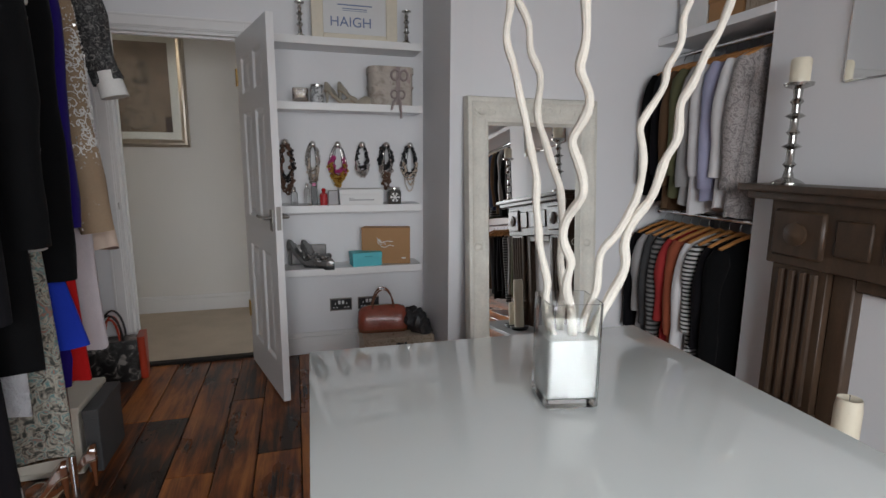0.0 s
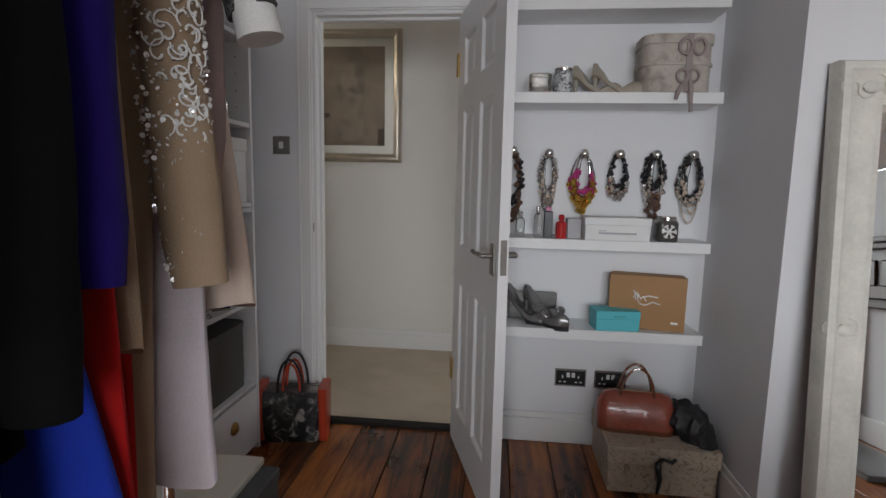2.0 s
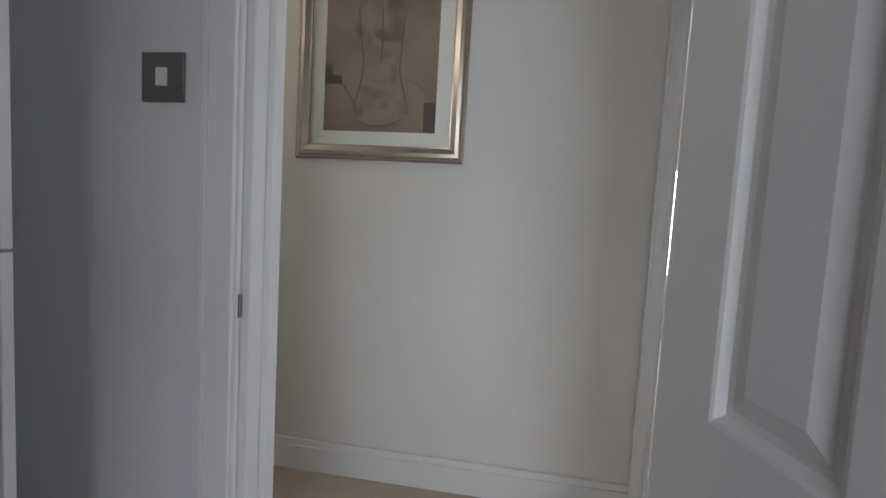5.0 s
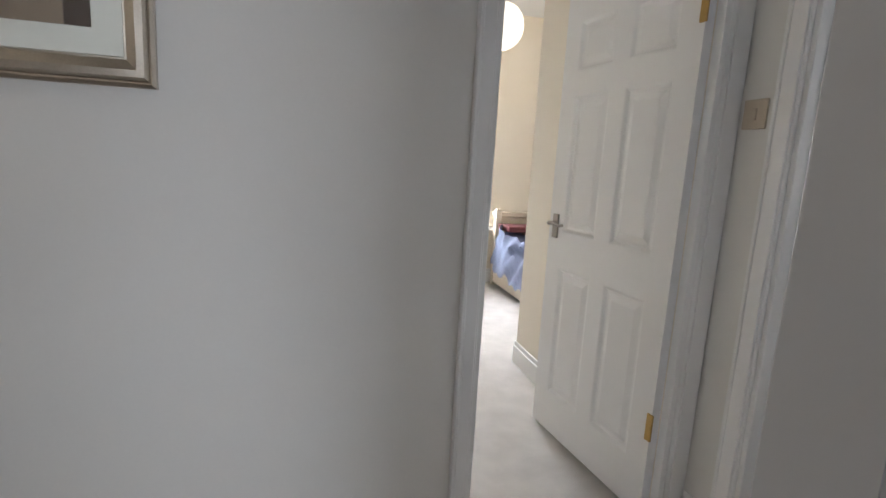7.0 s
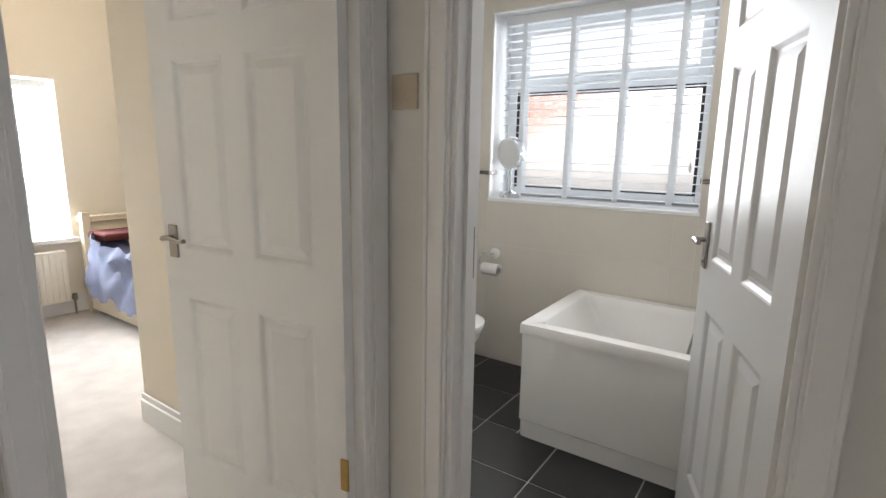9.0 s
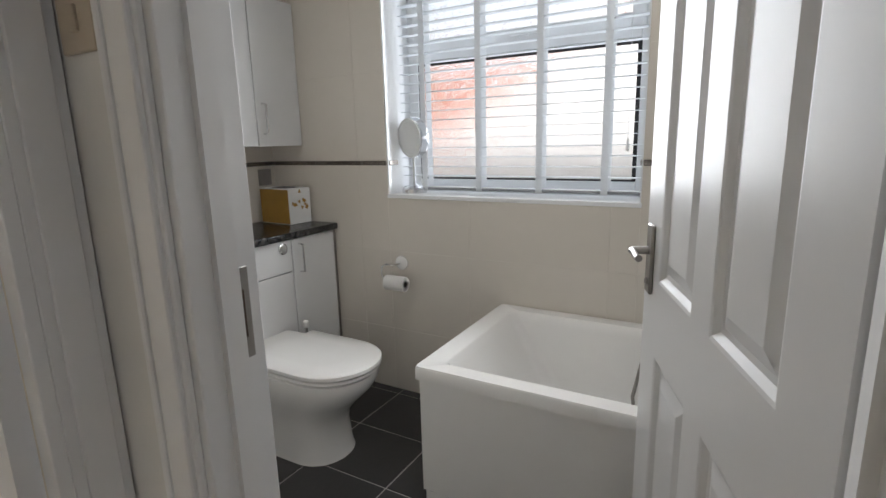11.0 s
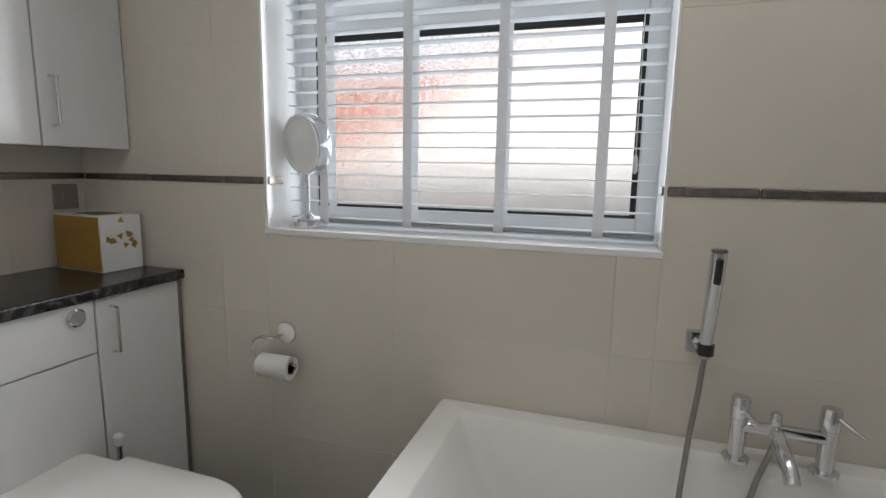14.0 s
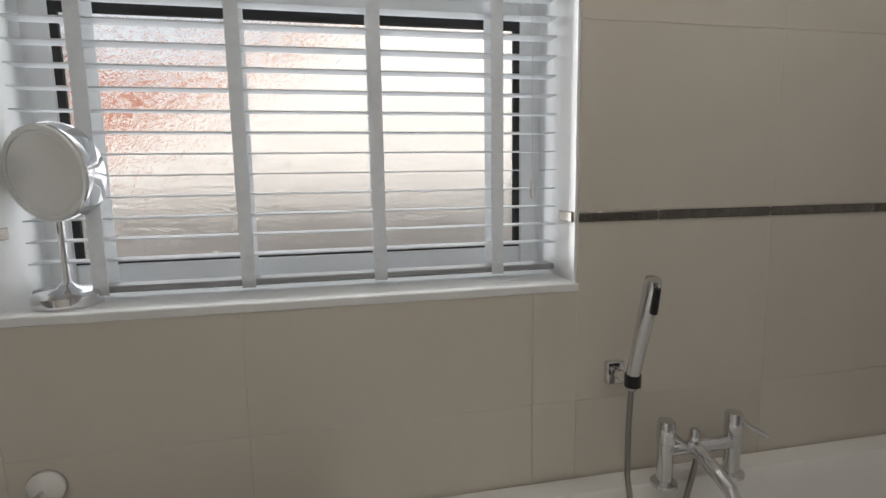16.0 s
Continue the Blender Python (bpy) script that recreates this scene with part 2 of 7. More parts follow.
RENDER_WALL = surface("pale_rendered_wall", (0.69, 0.68, 0.67), 0.9, var=0.05, coarse=1.5, fine=60, bump=0.3)
BRICK = surface("red_clay_brick", (0.42, 0.19, 0.135), 0.9, var=0.2, coarse=8, fine=80, bump=0.4, each=0.25)
MORTAR = surface("grey_mortar", (0.36, 0.33, 0.30), 0.95)
ORANGE_WOOD = surface("orange_hanger_wood", (0.42, 0.19, 0.06), 0.4, var=0.2, coarse=12, fine=60, stretch=(1, 1, 1))
BLACK_PLASTIC = surface("black_plastic", (0.012, 0.012, 0.013), 0.4)
WHITE_PLASTIC = surface("white_plastic", (0.78, 0.78, 0.77), 0.35, var=0.02)
IVORY_PLASTIC = surface("ivory_switch_plastic", (0.52, 0.44, 0.34), 0.45, var=0.04)


# ---- mesh helpers ----
ORIGIN = {}


def thing(name, label, category, base=(0, 0, 0), turn=0.0, group="", kind="", local=False):
    """An Empty at a thing's base. Its parts are given in world places before the turn, or in its own frame if local."""
    root = new(name)
    root.location, root.rotation_euler = base, (0, 0, radians(turn))
    root.empty_display_size = 0.05
    ORIGIN[root] = Vector((0, 0, 0)) if local else Vector(base)
    return tagged(root, label, category, group, kind)


def finish(bm, material, name, smooth=True):
    bmesh.ops.recalc_face_normals(bm, faces=bm.faces)
    me = bpy.data.meshes.new(name)
    bm.to_mesh(me)
    bm.free()
    me.materials.append(material)
    if smooth:
        me.polygons.foreach_set("use_smooth", [True] * len(me.polygons))
        me.set_sharp_from_angle(angle=radians(38))
    return me


def part(name, bm, material, parent, label="", smooth=True):
    origin = ORIGIN[parent]
    bm.transform(Matrix.Translation(-origin))
    ob = new(name, finish(bm, material, name, smooth))
    ob.parent = parent
    ORIGIN[ob] = origin
    return tagged(ob, label)


def single(name, bm, material, label, category="", kind="", group=""):
    """A thing or a piece of the setting that is one mesh."""
    return tagged(new(name, finish(bm, material, name)), label, category, group, kind)


def box(*spans, bevel=0.0, segments=1):
    """Boxes, each (x0, x1, y0, y1, z0, z1), in one mesh."""
    bm = bmesh.new()
    for x0, x1, y0, y1, z0, z1 in spans:
        m = Matrix.LocRotScale(((x0 + x1) / 2, (y0 + y1) / 2, (z0 + z1) / 2), None, (x1 - x0, y1 - y0, z1 - z0))
        bmesh.ops.create_cube(bm, size=1, matrix=m)
    if bevel:
        bmesh.ops.bevel(bm, geom=bm.edges[:], offset=bevel, segments=segments, affect="EDGES", profile=0.6)
    return bm


def loft(rings, cap=True, bm=None, closed=True):
    """Skin over rings of equally many points."""
    bm = bm or bmesh.new()
    made = [[bm.verts.new(p) for p in ring] for ring in rings]
    n = len(made[0])
    for a, b in zip(made, made[1:]):
        for i in range(n if closed else n - 1):
            j = (i + 1) % n
            bm.faces.new((a[i], a[j], b[j], b[i]))
    if cap and closed:
        bm.faces.new(made[0][::-1])
        bm.faces.new(made[-1])
    return bm


def tube(points, radius, sides=8, bm=None, cap=True):
    """A round bar along points; radius is a number or one for each point."""
    pts = [Vector(p) for p in points]
    radii = radius if isinstance(radius, (list, tuple)) else [radius] * len(pts)
    rings, side = [], None
    for i, p in enumerate(pts):
        ahead = (pts[min(i + 1, len(pts) - 1)] - pts[max(i - 1, 0)]).normalized()
        if side is None:
            side = ahead.orthogonal().normalized()
        side = (side - ahead * side.dot(ahead)).normalized()
        up = ahead.cross(side)
        rings.append([p + radii[i] * (math.cos(a) * side + math.sin(a) * up) for a in (2 * math.pi * k / sides for k in range(sides))])
    return loft(rings, cap, bm)


def lathe(profile, at, sides=20, bm=None, axis="z"):
    """A turned shape: profile rows (radius, height) from at upwards, or along x or y."""
    rings = []
    for r, h in profile:
        ring = []
        for k in range(sides):
            a = 2 * math.pi * k / sides
            u, v = r * math.cos(a), r * math.sin(a)
            ring.append(Vector(at) + Vector({"z": (u, v, h), "x": (h, u, v), "y": (u, h, v)}[axis]))
        rings.append(ring)
    return loft(rings, True, bm)


def rounded(cx, cy, hx, hy, r, z, n=6, power=None):
    """A rounded rectangle, as a ring of points."""
    pts = []
    for sx, sy, start in ((1, 1, 0), (-1, 1, 90), (-1, -1, 180), (1, -1, 270)):
        for k in range(n + 1):
            a = radians(start + 90 * k / n)
            pts.append(Vector((cx + sx * (hx - r) + r * math.cos(a), cy + sy * (hy - r) + r * math.sin(a), z)))
    return pts


def arc(a, b, sag, n=12):
    """Points from a to b along a curve that leaves the straight line by sag at its middle."""
    a, b, sag = Vector(a), Vector(b), Vector(sag)
    return [a.lerp(b, k / n) + sag * (4 * (k / n) * (1 - k / n)) for k in range(n + 1)]


def torus(at, radius, thick, normal="y", sides=16, ring=6, squash=1.0, bm=None):
    pts = []
    for k in range(sides + 1):
        a = 2 * math.pi * k / sides
        u, v = radius * math.cos(a), radius * math.sin(a) * squash
        pts.append(Vector(at) + Vector({"y": (u, 0, v), "x": (0, u, v), "z": (u, v, 0)}[normal]))
    return tube(pts, thick, ring, bm, cap=False)


# ---- large structure ----
def wall(name, spans, material, label):
    return single(name, box(*spans), material, label, "wall", "structure")


D0, D1 = 4.205, 4.3          # the wall between dressing room and hall
H0, H1 = 5.45, 5.57            # the wall between hall and bedroom
B0, B1 = 1.932, 2.05           # the wall between hall and bathroom
WX = 3.577                     # the bathroom's window wall
VY = 6.93                      # the wall behind the vanity
C = 2.72                       # ceilings

wall("wall_door_side", [(-2.2, 0.075, D0, D1, 0, C), (0.83, B0, D0, D1, 0, C), (0.075, 0.83, D0, D1, 2.03, C)], PLASTER, "white painted wall with the dressing room doorway")
wall("wall_alcove_side", [(1.922, B1, 3.58, D0, 0, C)], PLASTER, "white painted side wall of the shelf alcove")
wall("wall_behind_mirror", [(B1, 3.95, 3.58, 3.86, 0, C)], PLASTER, "white painted wall behind the tall mirror")
wall("wall_wardrobe_side", [(-0.67, -0.55, -1.5, D0, 0, C)], PLASTER, "white painted wall behind the clothes")
wall("wall_chimney_breast", [(3.25, 3.95, 1.27, 2.78, 0, C)], PLASTER, "white painted chimney breast")
wall("wall_dressing_outer", [(3.8, 3.95, -1.5, 1.27, 0, C), (3.8, 3.95, 2.78, 3.58, 0, C)], PLASTER, "white painted outer wall of the dressing room")
wall("wall_dressing_window", [(-0.67, 0.3, -1.5, -1.35, 0, C), (2.7, 3.95, -1.5, -1.35, 0, C), (0.3, 2.7, -1.5, -1.35, 0, 0.75), (0.3, 2.7, -1.5, -1.35, 2.25, C)], PLASTER, "white painted wall with the large window")
wall("wall_hall", [(-2.2, 1.066, H0, H1, 0, C), (1.066, B0, H0, H1, 2.03, C), (1.845, B0, 5.545, H1, 0, 2.03)], CREAM_WALL, "cream painted hall wall with the bedroom doorway")
wall("wall_hall_end", [(-2.32, -2.2, D1, H0, 0, C)], CREAM_WALL, "cream painted end wall of the hall")
wall("wall_bathroom_door_side", [(B0, B1, 3.86, 4.535, 0, C), (B0, B1, 5.328, H1, 0, C), (B0, B1, 4.535, 5.328, 2.03, C)], CREAM_WALL, "cream painted wall with the bathroom doorway")
wall("wall_bathroom_bedroom", [(1.9, B1, H1, 7.05, 0, C)], BEDROOM_WALL, "painted wall between bedroom and bathroom")
WIN = (4.975, 6.148, 1.025, 2.085)
wall("wall_bathroom_window", [(WX - 0.0088, 3.88, 3.86, WIN[0], 0, C), (WX - 0.0088, 3.88, WIN[1], 7.05, 0, C), (WX - 0.0088, 3.88, WIN[0], WIN[1], 0, WIN[2]), (WX - 0.0088, 3.88, WIN[0], WIN[1], WIN[3], C)], GROUT, "tiled bathroom wall with the window")
wall("wall_vanity", [(B1, WX - 0.0088, VY - 0.0088, 7.05, 0, C), (WX - 0.0088, WX, VY, 7.05, 0, C)], GROUT, "tiled bathroom wall behind the vanity")
wall("wall_bedroom_left", [(0.0, 0.12, H1, 9.3, 0, C)], BEDROOM_WALL, "warm painted bedroom wall")
wall("wall_bedroom_right", [(5.0, 5.12, 7.05, 9.3, 0, C), (3.88, 5.12, 6.93, 7.05, 0, C)], BEDROOM_WALL, "warm painted bedroom wall")
BW = (1.55, 2.42, 0.6, 1.78)   # bedroom window: x, x, sill, head
wall("wall_bedroom_window", [(0.0, BW[0], 9.2, 9.5, 0, C), (BW[1], 5.12, 9.2, 9.5, 0, C), (BW[0], BW[1], 9.2, 9.5, 0, BW[2]), (BW[0], BW[1], 9.2, 9.5, BW[3], C)], BEDROOM_WALL, "warm painted bedroom wall with a window")
single("ceiling", box((-2.32, 5.12, -1.5, 9.5, C, C + 0.12)), CEILING, "plain white painted ceiling", "ceiling", "structure")
single("floor_base", box((-2.32, 5.12, -1.5, 9.5, -0.2, -0.022)), GAP, "dark sub-floor under the boards", "floor", "structure")
single("floor_hall", box((-2.2, B0, D0 + 0.06, H0, -0.022, 0.012)), CARPET_BEIGE, "beige hall carpet", "carpet", "structure")
single("floor_bedroom", box((0.12, 1.9, H0, 9.2, -0.022, 0.01), (1.9, 5.0, 7.05, 9.2, -0.022, 0.01)), CARPET_GREY, "pale grey bedroom carpet", "carpet", "structure")
single("threshold", box((0.1, 0.8, D0 + 0.02, D0 + 0.075, -0.01, 0.016), bevel=0.004), GAP, "dark strip under the dressing room door", "trim", "structure")
single("threshold_bathroom", box((B0 + 0.005, B1 - 0.03, 4.56, 5.3, -0.01, 0.016), bevel=0.004), BRASS, "brass strip under the bathroom door", "trim", "structure")


def skirting(name, x0, x1, y0, y1, material=GLOSS, height=0.15):
    """A moulded baseboard: a tall board and a narrower top."""
    sx, sy = (0, 1) if x1 - x0 > y1 - y0 else (1, 0)
    bm = box((x0, x1, y0, y1, 0, height - 0.03), (x0 + 0.006 * sx, x1 - 0.006 * sx, y0 + 0.006 * sy, y1 - 0.006 * sy, height - 0.03, height), bevel=0.003)
    single(name, bm, material, "white gloss moulded baseboard", "baseboard", "structure")


skirting("baseboard_alcove", 0.9, 1.9, D0 - 0.022, D0)
skirting("baseboard_alcove_side", 1.9, 1.922, 3.58, D0 - 0.022)
skirting("baseboard_mirror_wall", 1.9, 3.8, 3.558, 3.58)
skirting("baseboard_hall", -2.2, 1.02, H0 - 0.022, H0)
skirting("baseboard_bedroom", 1.878, 1.9, 5.7, 7.05)
skirting("baseboard_bedroom_window", 0.12, 5.0, 9.178, 9.2)
skirting("baseboard_bathroom_side", B0 - 0.02, B0, 5.405, 5.522)


def casing(name, axis, at, a0, a1, head, depth0, depth1, sides=(True, True), width=0.07, out=0.02, open_right=False, stop_right=True):
    """A door lining with moulded architraves. axis 'x': the opening runs along x in a wall of depth0 to depth1."""
    def place(spans):
        if open_right:
            spans = [spans[0], spans[2]]
        return spans if axis == "x" else [(y0, y1, x0, x1, z0, z1) for x0, x1, y0, y1, z0, z1 in spans]
    root = thing(name, "white gloss door lining and moulded architrave", "door frame", kind="structure")
    t = 0.022
    part("lining", box(*place([(a0 - t, a0, depth0, depth1, 0, head + t), (a1, a1 + t, depth0, depth1, 0, head + t), (a0, a1, depth0, depth1, head, head + t)]), bevel=0.002), GLOSS, root, smooth=False)
    mid = at
    right = a1 - 0.012 if stop_right else a1 - 0.001
    part("door_stop", box(*place([(a0, a0 + 0.012, mid, mid + 0.035, 0, head), (right, a1, mid, mid + 0.035, 0, head), (a0 + 0.012, right, mid, mid + 0.035, head - 0.012, head)])), GLOSS, root, smooth=False)
    for show, d, s in ((sides[0], depth0, -1), (sides[1], depth1, 1)):
        if not show:
            continue
        for k, (w0, w1, o) in enumerate(((0.0, width - 0.004, 0.012), (0.008, width - 0.010, out), (width - 0.013, width, out + 0.006))):
            y0, y1 = (d - o, d) if s < 0 else (d, d + o)
            part("architrave", box(*place([(a0 - t + 0.006 - w1, a0 - t + 0.006 - w0, y0, y1, 0, head + t - 0.006 + w1),
                                           (a1 + t - 0.006 + w0, a1 + t - 0.006 + w1, y0, y1, 0, head + t - 0.006 + w1),
                                           (a0 - t + 0.006 - w0, a1 + t - 0.006 + w0, y0, y1, head + t - 0.006 + w0, head + t - 0.006 + w1)]), bevel=0.0025), GLOSS, root, smooth=False)
    return root


frame_dressing = casing("door_frame_1", "x", D0 + 0.045, 0.097, 0.808, 2.008, D0, D1, stop_right=False)
part("hinge_lining", box((0.806, 0.828, D0 - 0.03, D0 + 0.03, 0, 2.008)), GLOSS, frame_dressing, smooth=False)
frame_bedroom = casing("door_frame_2", "x", H0 + 0.045, 1.088, 1.823, 2.008, H0, H1, (True, False), 0.056, open_right=True)
part("lining", box((1.823, 1.845, 5.53, H1, 0, 2.008), bevel=0.002), GLOSS, frame_bedroom)
part("architrave", box((1.845, 1.93, 5.53, 5.545, 0, 2.008), (1.862, 1.912, 5.522, 5.53, 0, 2.008), bevel=0.002), GLOSS, frame_bedroom)
frame_bath = casing("door_frame_3", "y", B0 + 0.04, 4.557, 5.306, 2.008, B0, B1)
# latch plates let into the linings
part("strike_plate", box((0.0805, 0.0835, D0 - 0.0105, D0 - 0.001, 0.998, 1.04), bevel=0.0006), NICKEL, frame_dressing, "small steel latch plate")
strike = part("strike_plate", box((1.985, 2.028, 5.302, 5.3065, 0.955, 1.1), bevel=0.0015), NICKEL, frame_bath, "brushed steel latch plate")
# a solid dark block stands for the shade in the latch hole
part("latch_hole", box((1.997, 2.016, 5.3005, 5.304, 0.99, 1.065)), DARK_WOOD, strike)


# ---- doors ----
def panel_mesh(x0, x1, z0, z1, t):
    """A raised panel in its moulded recess, on both faces of a door of thickness t."""
    bm = bmesh.new()
    for s, y in ((1, t), (-1, 0.0)):
        rings = []
        for inset, deep in ((0, 0.0), (0.006, 0.002), (0.016, 0.011), (0.026, 0.012), (0.052, 0.004)):
            rings.append([Vector((x, y - s * deep, z)) for x, z in ((x0 + inset, z0 + inset), (x1 - inset, z0 + inset), (x1 - inset, z1 - inset), (x0 + inset, z1 - inset))])
        made = [[bm.verts.new(p) for p in r] for r in rings]
        for a, b in zip(made, made[1:]):
            for i in range(4):
                bm.faces.new((a[i], a[(i + 1) % 4], b[(i + 1) % 4], b[i]))
        bm.faces.new(made[-1])
    return bm


def lever(root, x, z, t, reach, metal, plate=0.2, slim=1.0):
    """Lever handles on both faces of a door, reaching towards the hinge."""
    for s, y in ((1, t), (-1, 0.0)):
        h = part("handle", box((x - 0.021, x + 0.021, min(y, y + s * 0.009), max(y, y + s * 0.009), z - plate * 0.62, z + plate * 0.38), bevel=0.0025), metal, root, "metal backplate and lever")
        bm = tube([(x, y, z), (x, y + s * 0.045, z)], 0.009, 10)
        tube([(x, y + s * 0.045, z), (x + reach * 0.35, y + s * 0.047, z + 0.004), (x + reach * 0.7, y + s * 0.046, z - 0.004), (x + reach, y + s * 0.048, z + 0.002)], [0.0095 * slim, 0.0085 * slim, 0.008 * slim, 0.0095 * slim], 10, bm)
        part("lever", bm, metal, h)
        if plate > 0.14:
            part("snib", lathe([(0.009, 0), (0.009, 0.012), (0.004, 0.014)], (x, y, z - 0.07), 10, axis="y") if s > 0 else lathe([(0.009, 0), (0.009, -0.012), (0.004, -0.014)], (x, y, z - 0.07), 10, axis="y"), metal, h)


def panel_door(name, label, hinge, turn, width, metal, flip=1, height=1.985, plate=0.11, stile=0.105, lever_z=1.0, reach=-0.115):
    """A six-panel door: the leaf runs from the hinge along its own x, its thickness along y."""
    root = thing(name, label, "door", hinge, turn, kind="structure", local=True)
    t, st, mu = 0.036, stile, 0.09
    w2 = (width - 2 * st - mu) / 2
    cols = ((st, st + w2), (st + w2 + mu, width - st))
    rows = ((0.2, 0.8), (0.965, 1.56), (1.66, 1.865))
    spans = [(0.002, st, 0, t, 0.012, height), (width - st, width, 0, t, 0.012, height)]
    spans += [(st, width - st, 0, t, a, b) for a, b in ((0.012, rows[0][0]), (rows[0][1], rows[1][0]), (rows[1][1], rows[2][0]), (rows[2][1], height))]
    spans += [(cols[0][1], cols[1][0], 0, t, a, b) for a, b in rows]
    part("leaf", box(*spans), DOOR_PAINT, root, smooth=False)
    for x0, x1 in cols:
        for z0, z1 in rows:
            part("panel", panel_mesh(x0, x1, z0, z1, t), DOOR_PAINT, root, smooth=False)
    lever(root, width - 0.055, lever_z, t, reach, metal, plate, 0.8)
    part("latch", box((width - 0.001, width + 0.002, 0.007, t - 0.007, 0.94, 1.06), bevel=0.0008), metal, root)
    for z in (0.31, 1.72):
        y0, y1 = (t, t + 0.007) if flip > 0 else (-0.007, 0.0)
        part("hinge", box((-0.006, 0.022, y0 - 0.002, y1, z, z + 0.1), bevel=0.002), BRASS, root, "brass butt hinge")
    return root


panel_door("door_1", "open white six-panel door of the dressing room", (0.777, D0 - 0.036, 0), -73.5, 0.712, NICKEL, -1, stile=0.12)
panel_door("door_2", "open white six-panel bedroom door", (1.823, H1 + 0.002, 0.008), 96.5, 0.765, NICKEL, 1)
panel_door("door_3", "half-open white six-panel bathroom door", (B1 + 0.010, 4.533, 0.006), 20.6, 0.765, NICKEL, 1, plate=0.155, stile=0.12, lever_z=1.022, reach=-0.09)


# ---- windows ----
def slatted_blind(label, x0, x1, y0, y1, z0, z1, step, depth, tilt, along, tapes, tape_w, first=0.045):
    """A venetian blind; the slats run along the axis named."""
    root = thing("venetian_blind", label, "blind", ((x0 + x1) / 2, (y0 + y1) / 2, z0))
    n = int((z1 - z0 - 0.06) / step)
    if along == "y":
        slat = box((-depth / 2, depth / 2, y0, y1, -0.0014, 0.0014))
        part("headrail", box((x0 - 0.025, x0 + 0.025, y0, y1, z1 - 0.05, z1), bevel=0.003), UPVC, root)
        part("bottom_rail", box((x0 - depth / 2, x0 + depth / 2, y0, y1, z0, z0 + 0.014), bevel=0.003), SHADED_RAIL, root)
    else:
        slat = box((x0, x1, -depth / 2, depth / 2, -0.0014, 0.0014))
        part("headrail", box((x0, x1, y0 - 0.025, y0 + 0.025, z1 - 0.05, z1), bevel=0.003), UPVC, root)
        part("bottom_rail", box((x0, x1, y0 - depth / 2, y0 + depth / 2, z0, z0 + 0.014), bevel=0.003), SHADED_RAIL, root)
    me = finish(slat, BLIND, "slat", False)
    base = ORIGIN[root]
    for k in range(n):
        ob = new("slat", me)
        ob.parent = root
        z = z0 + first + step * k
        if along == "y":
            ob.location, ob.rotation_euler = (x0 - base.x, -base.y, z - base.z), (0, radians(tilt + random.uniform(-0.9, 0.9)), 0)
        else:
            ob.location, ob.rotation_euler = (-base.x, y0 - base.y, z - base.z), (radians(tilt + random.uniform(-0.9, 0.9)), 0, 0)
    for p in tapes:
        for s in (-1, 1):
            o = s * (depth / 2 + 0.003)
            span = (x0 + o - 0.0007, x0 + o + 0.0007, p - tape_w / 2, p + tape_w / 2, z0 - 0.004, z1 - 0.05) if along == "y" else (p - tape_w / 2, p + tape_w / 2, y0 + o - 0.0007, y0 + o + 0.0007, z0 - 0.004, z1 - 0.05)
            part("ladder_tape", box(span), TAPE, root)
    return root


w1 = thing("window_1", "white plastic bathroom window with patterned glass", "window", (3.79, 5.56, WIN[2]), kind="structure")
y0, y1, z0, z1 = WIN
F0, F1 = 3.785, 3.85
part("window_frame", box((F0, F1, y0, y0 + 0.06, z0, z1), (F0, F1, y1 - 0.06, y1, z0, z1), (F0, F1, y0 + 0.06, y1 - 0.06, z0, z0 + 0.065), (F0, F1, y0 + 0.06, y1 - 0.06, z1 - 0.06, z1), (F0, F1, y0 + 0.06, y1 - 0.06, 1.66, 1.73), bevel=0.004), UPVC, w1)
part("fanlight_frame", box((F0 - 0.018, F0 + 0.02, y0 + 0.045, y0 + 0.1, 1.70, z1 - 0.045), (F0 - 0.018, F0 + 0.02, y1 - 0.1, y1 - 0.045, 1.70, z1 - 0.045), (F0 - 0.018, F0 + 0.02, y0 + 0.1, y1 - 0.1, 1.70, 1.755), (F0 - 0.018, F0 + 0.02, y0 + 0.1, y1 - 0.1, z1 - 0.1, z1 - 0.045), bevel=0.004), UPVC, w1)
a0, a1, b0, b1 = y0 + 0.06, y1 - 0.06, z0 + 0.065, 1.66
part("seal", box((F0 + 0.004, F0 + 0.014, a0, a0 + 0.016, b0, b1), (F0 + 0.004, F0 + 0.014, a1 - 0.016, a1, b0, b1), (F0 + 0.004, F0 + 0.014, a0 + 0.016, a1 - 0.016, b1 - 0.022, b1), (F0 + 0.004, F0 + 0.014, a0 + 0.016, a1 - 0.016, b0, b0 + 0.008)), BLACK, w1, "black rubber glazing seal")
for name, q in (("pane", (a0 + 0.004, a1 - 0.004, b0 + 0.004, b1 - 0.004)), ("pane", (y0 + 0.1, y1 - 0.1, 1.755, z1 - 0.1))):
    ob = part(name, box((F0 + 0.018, F0 + 0.022, *q)), OBSCURE, w1)
    ob.visible_shadow = False
part("window_handle", box((F0 - 0.03, F0 - 0.018, 5.5, 5.53, 1.715, 1.74), (F0 - 0.042, F0 - 0.03, 5.45, 5.58, 1.72, 1.735), bevel=0.003), UPVC, w1)
single("window_reveal", box((WX - 0.004, F0, y0 - 0.001, y0 + 0.006, z0, z1), (WX - 0.004, F0, y1 - 0.006, y1 + 0.001, z0, z1), (WX - 0.004, F0, y0 + 0.006, y1 - 0.006, z1 - 0.006, z1 + 0.001)), UPVC, "white plastic lining of the window recess", "window reveal", "structure")
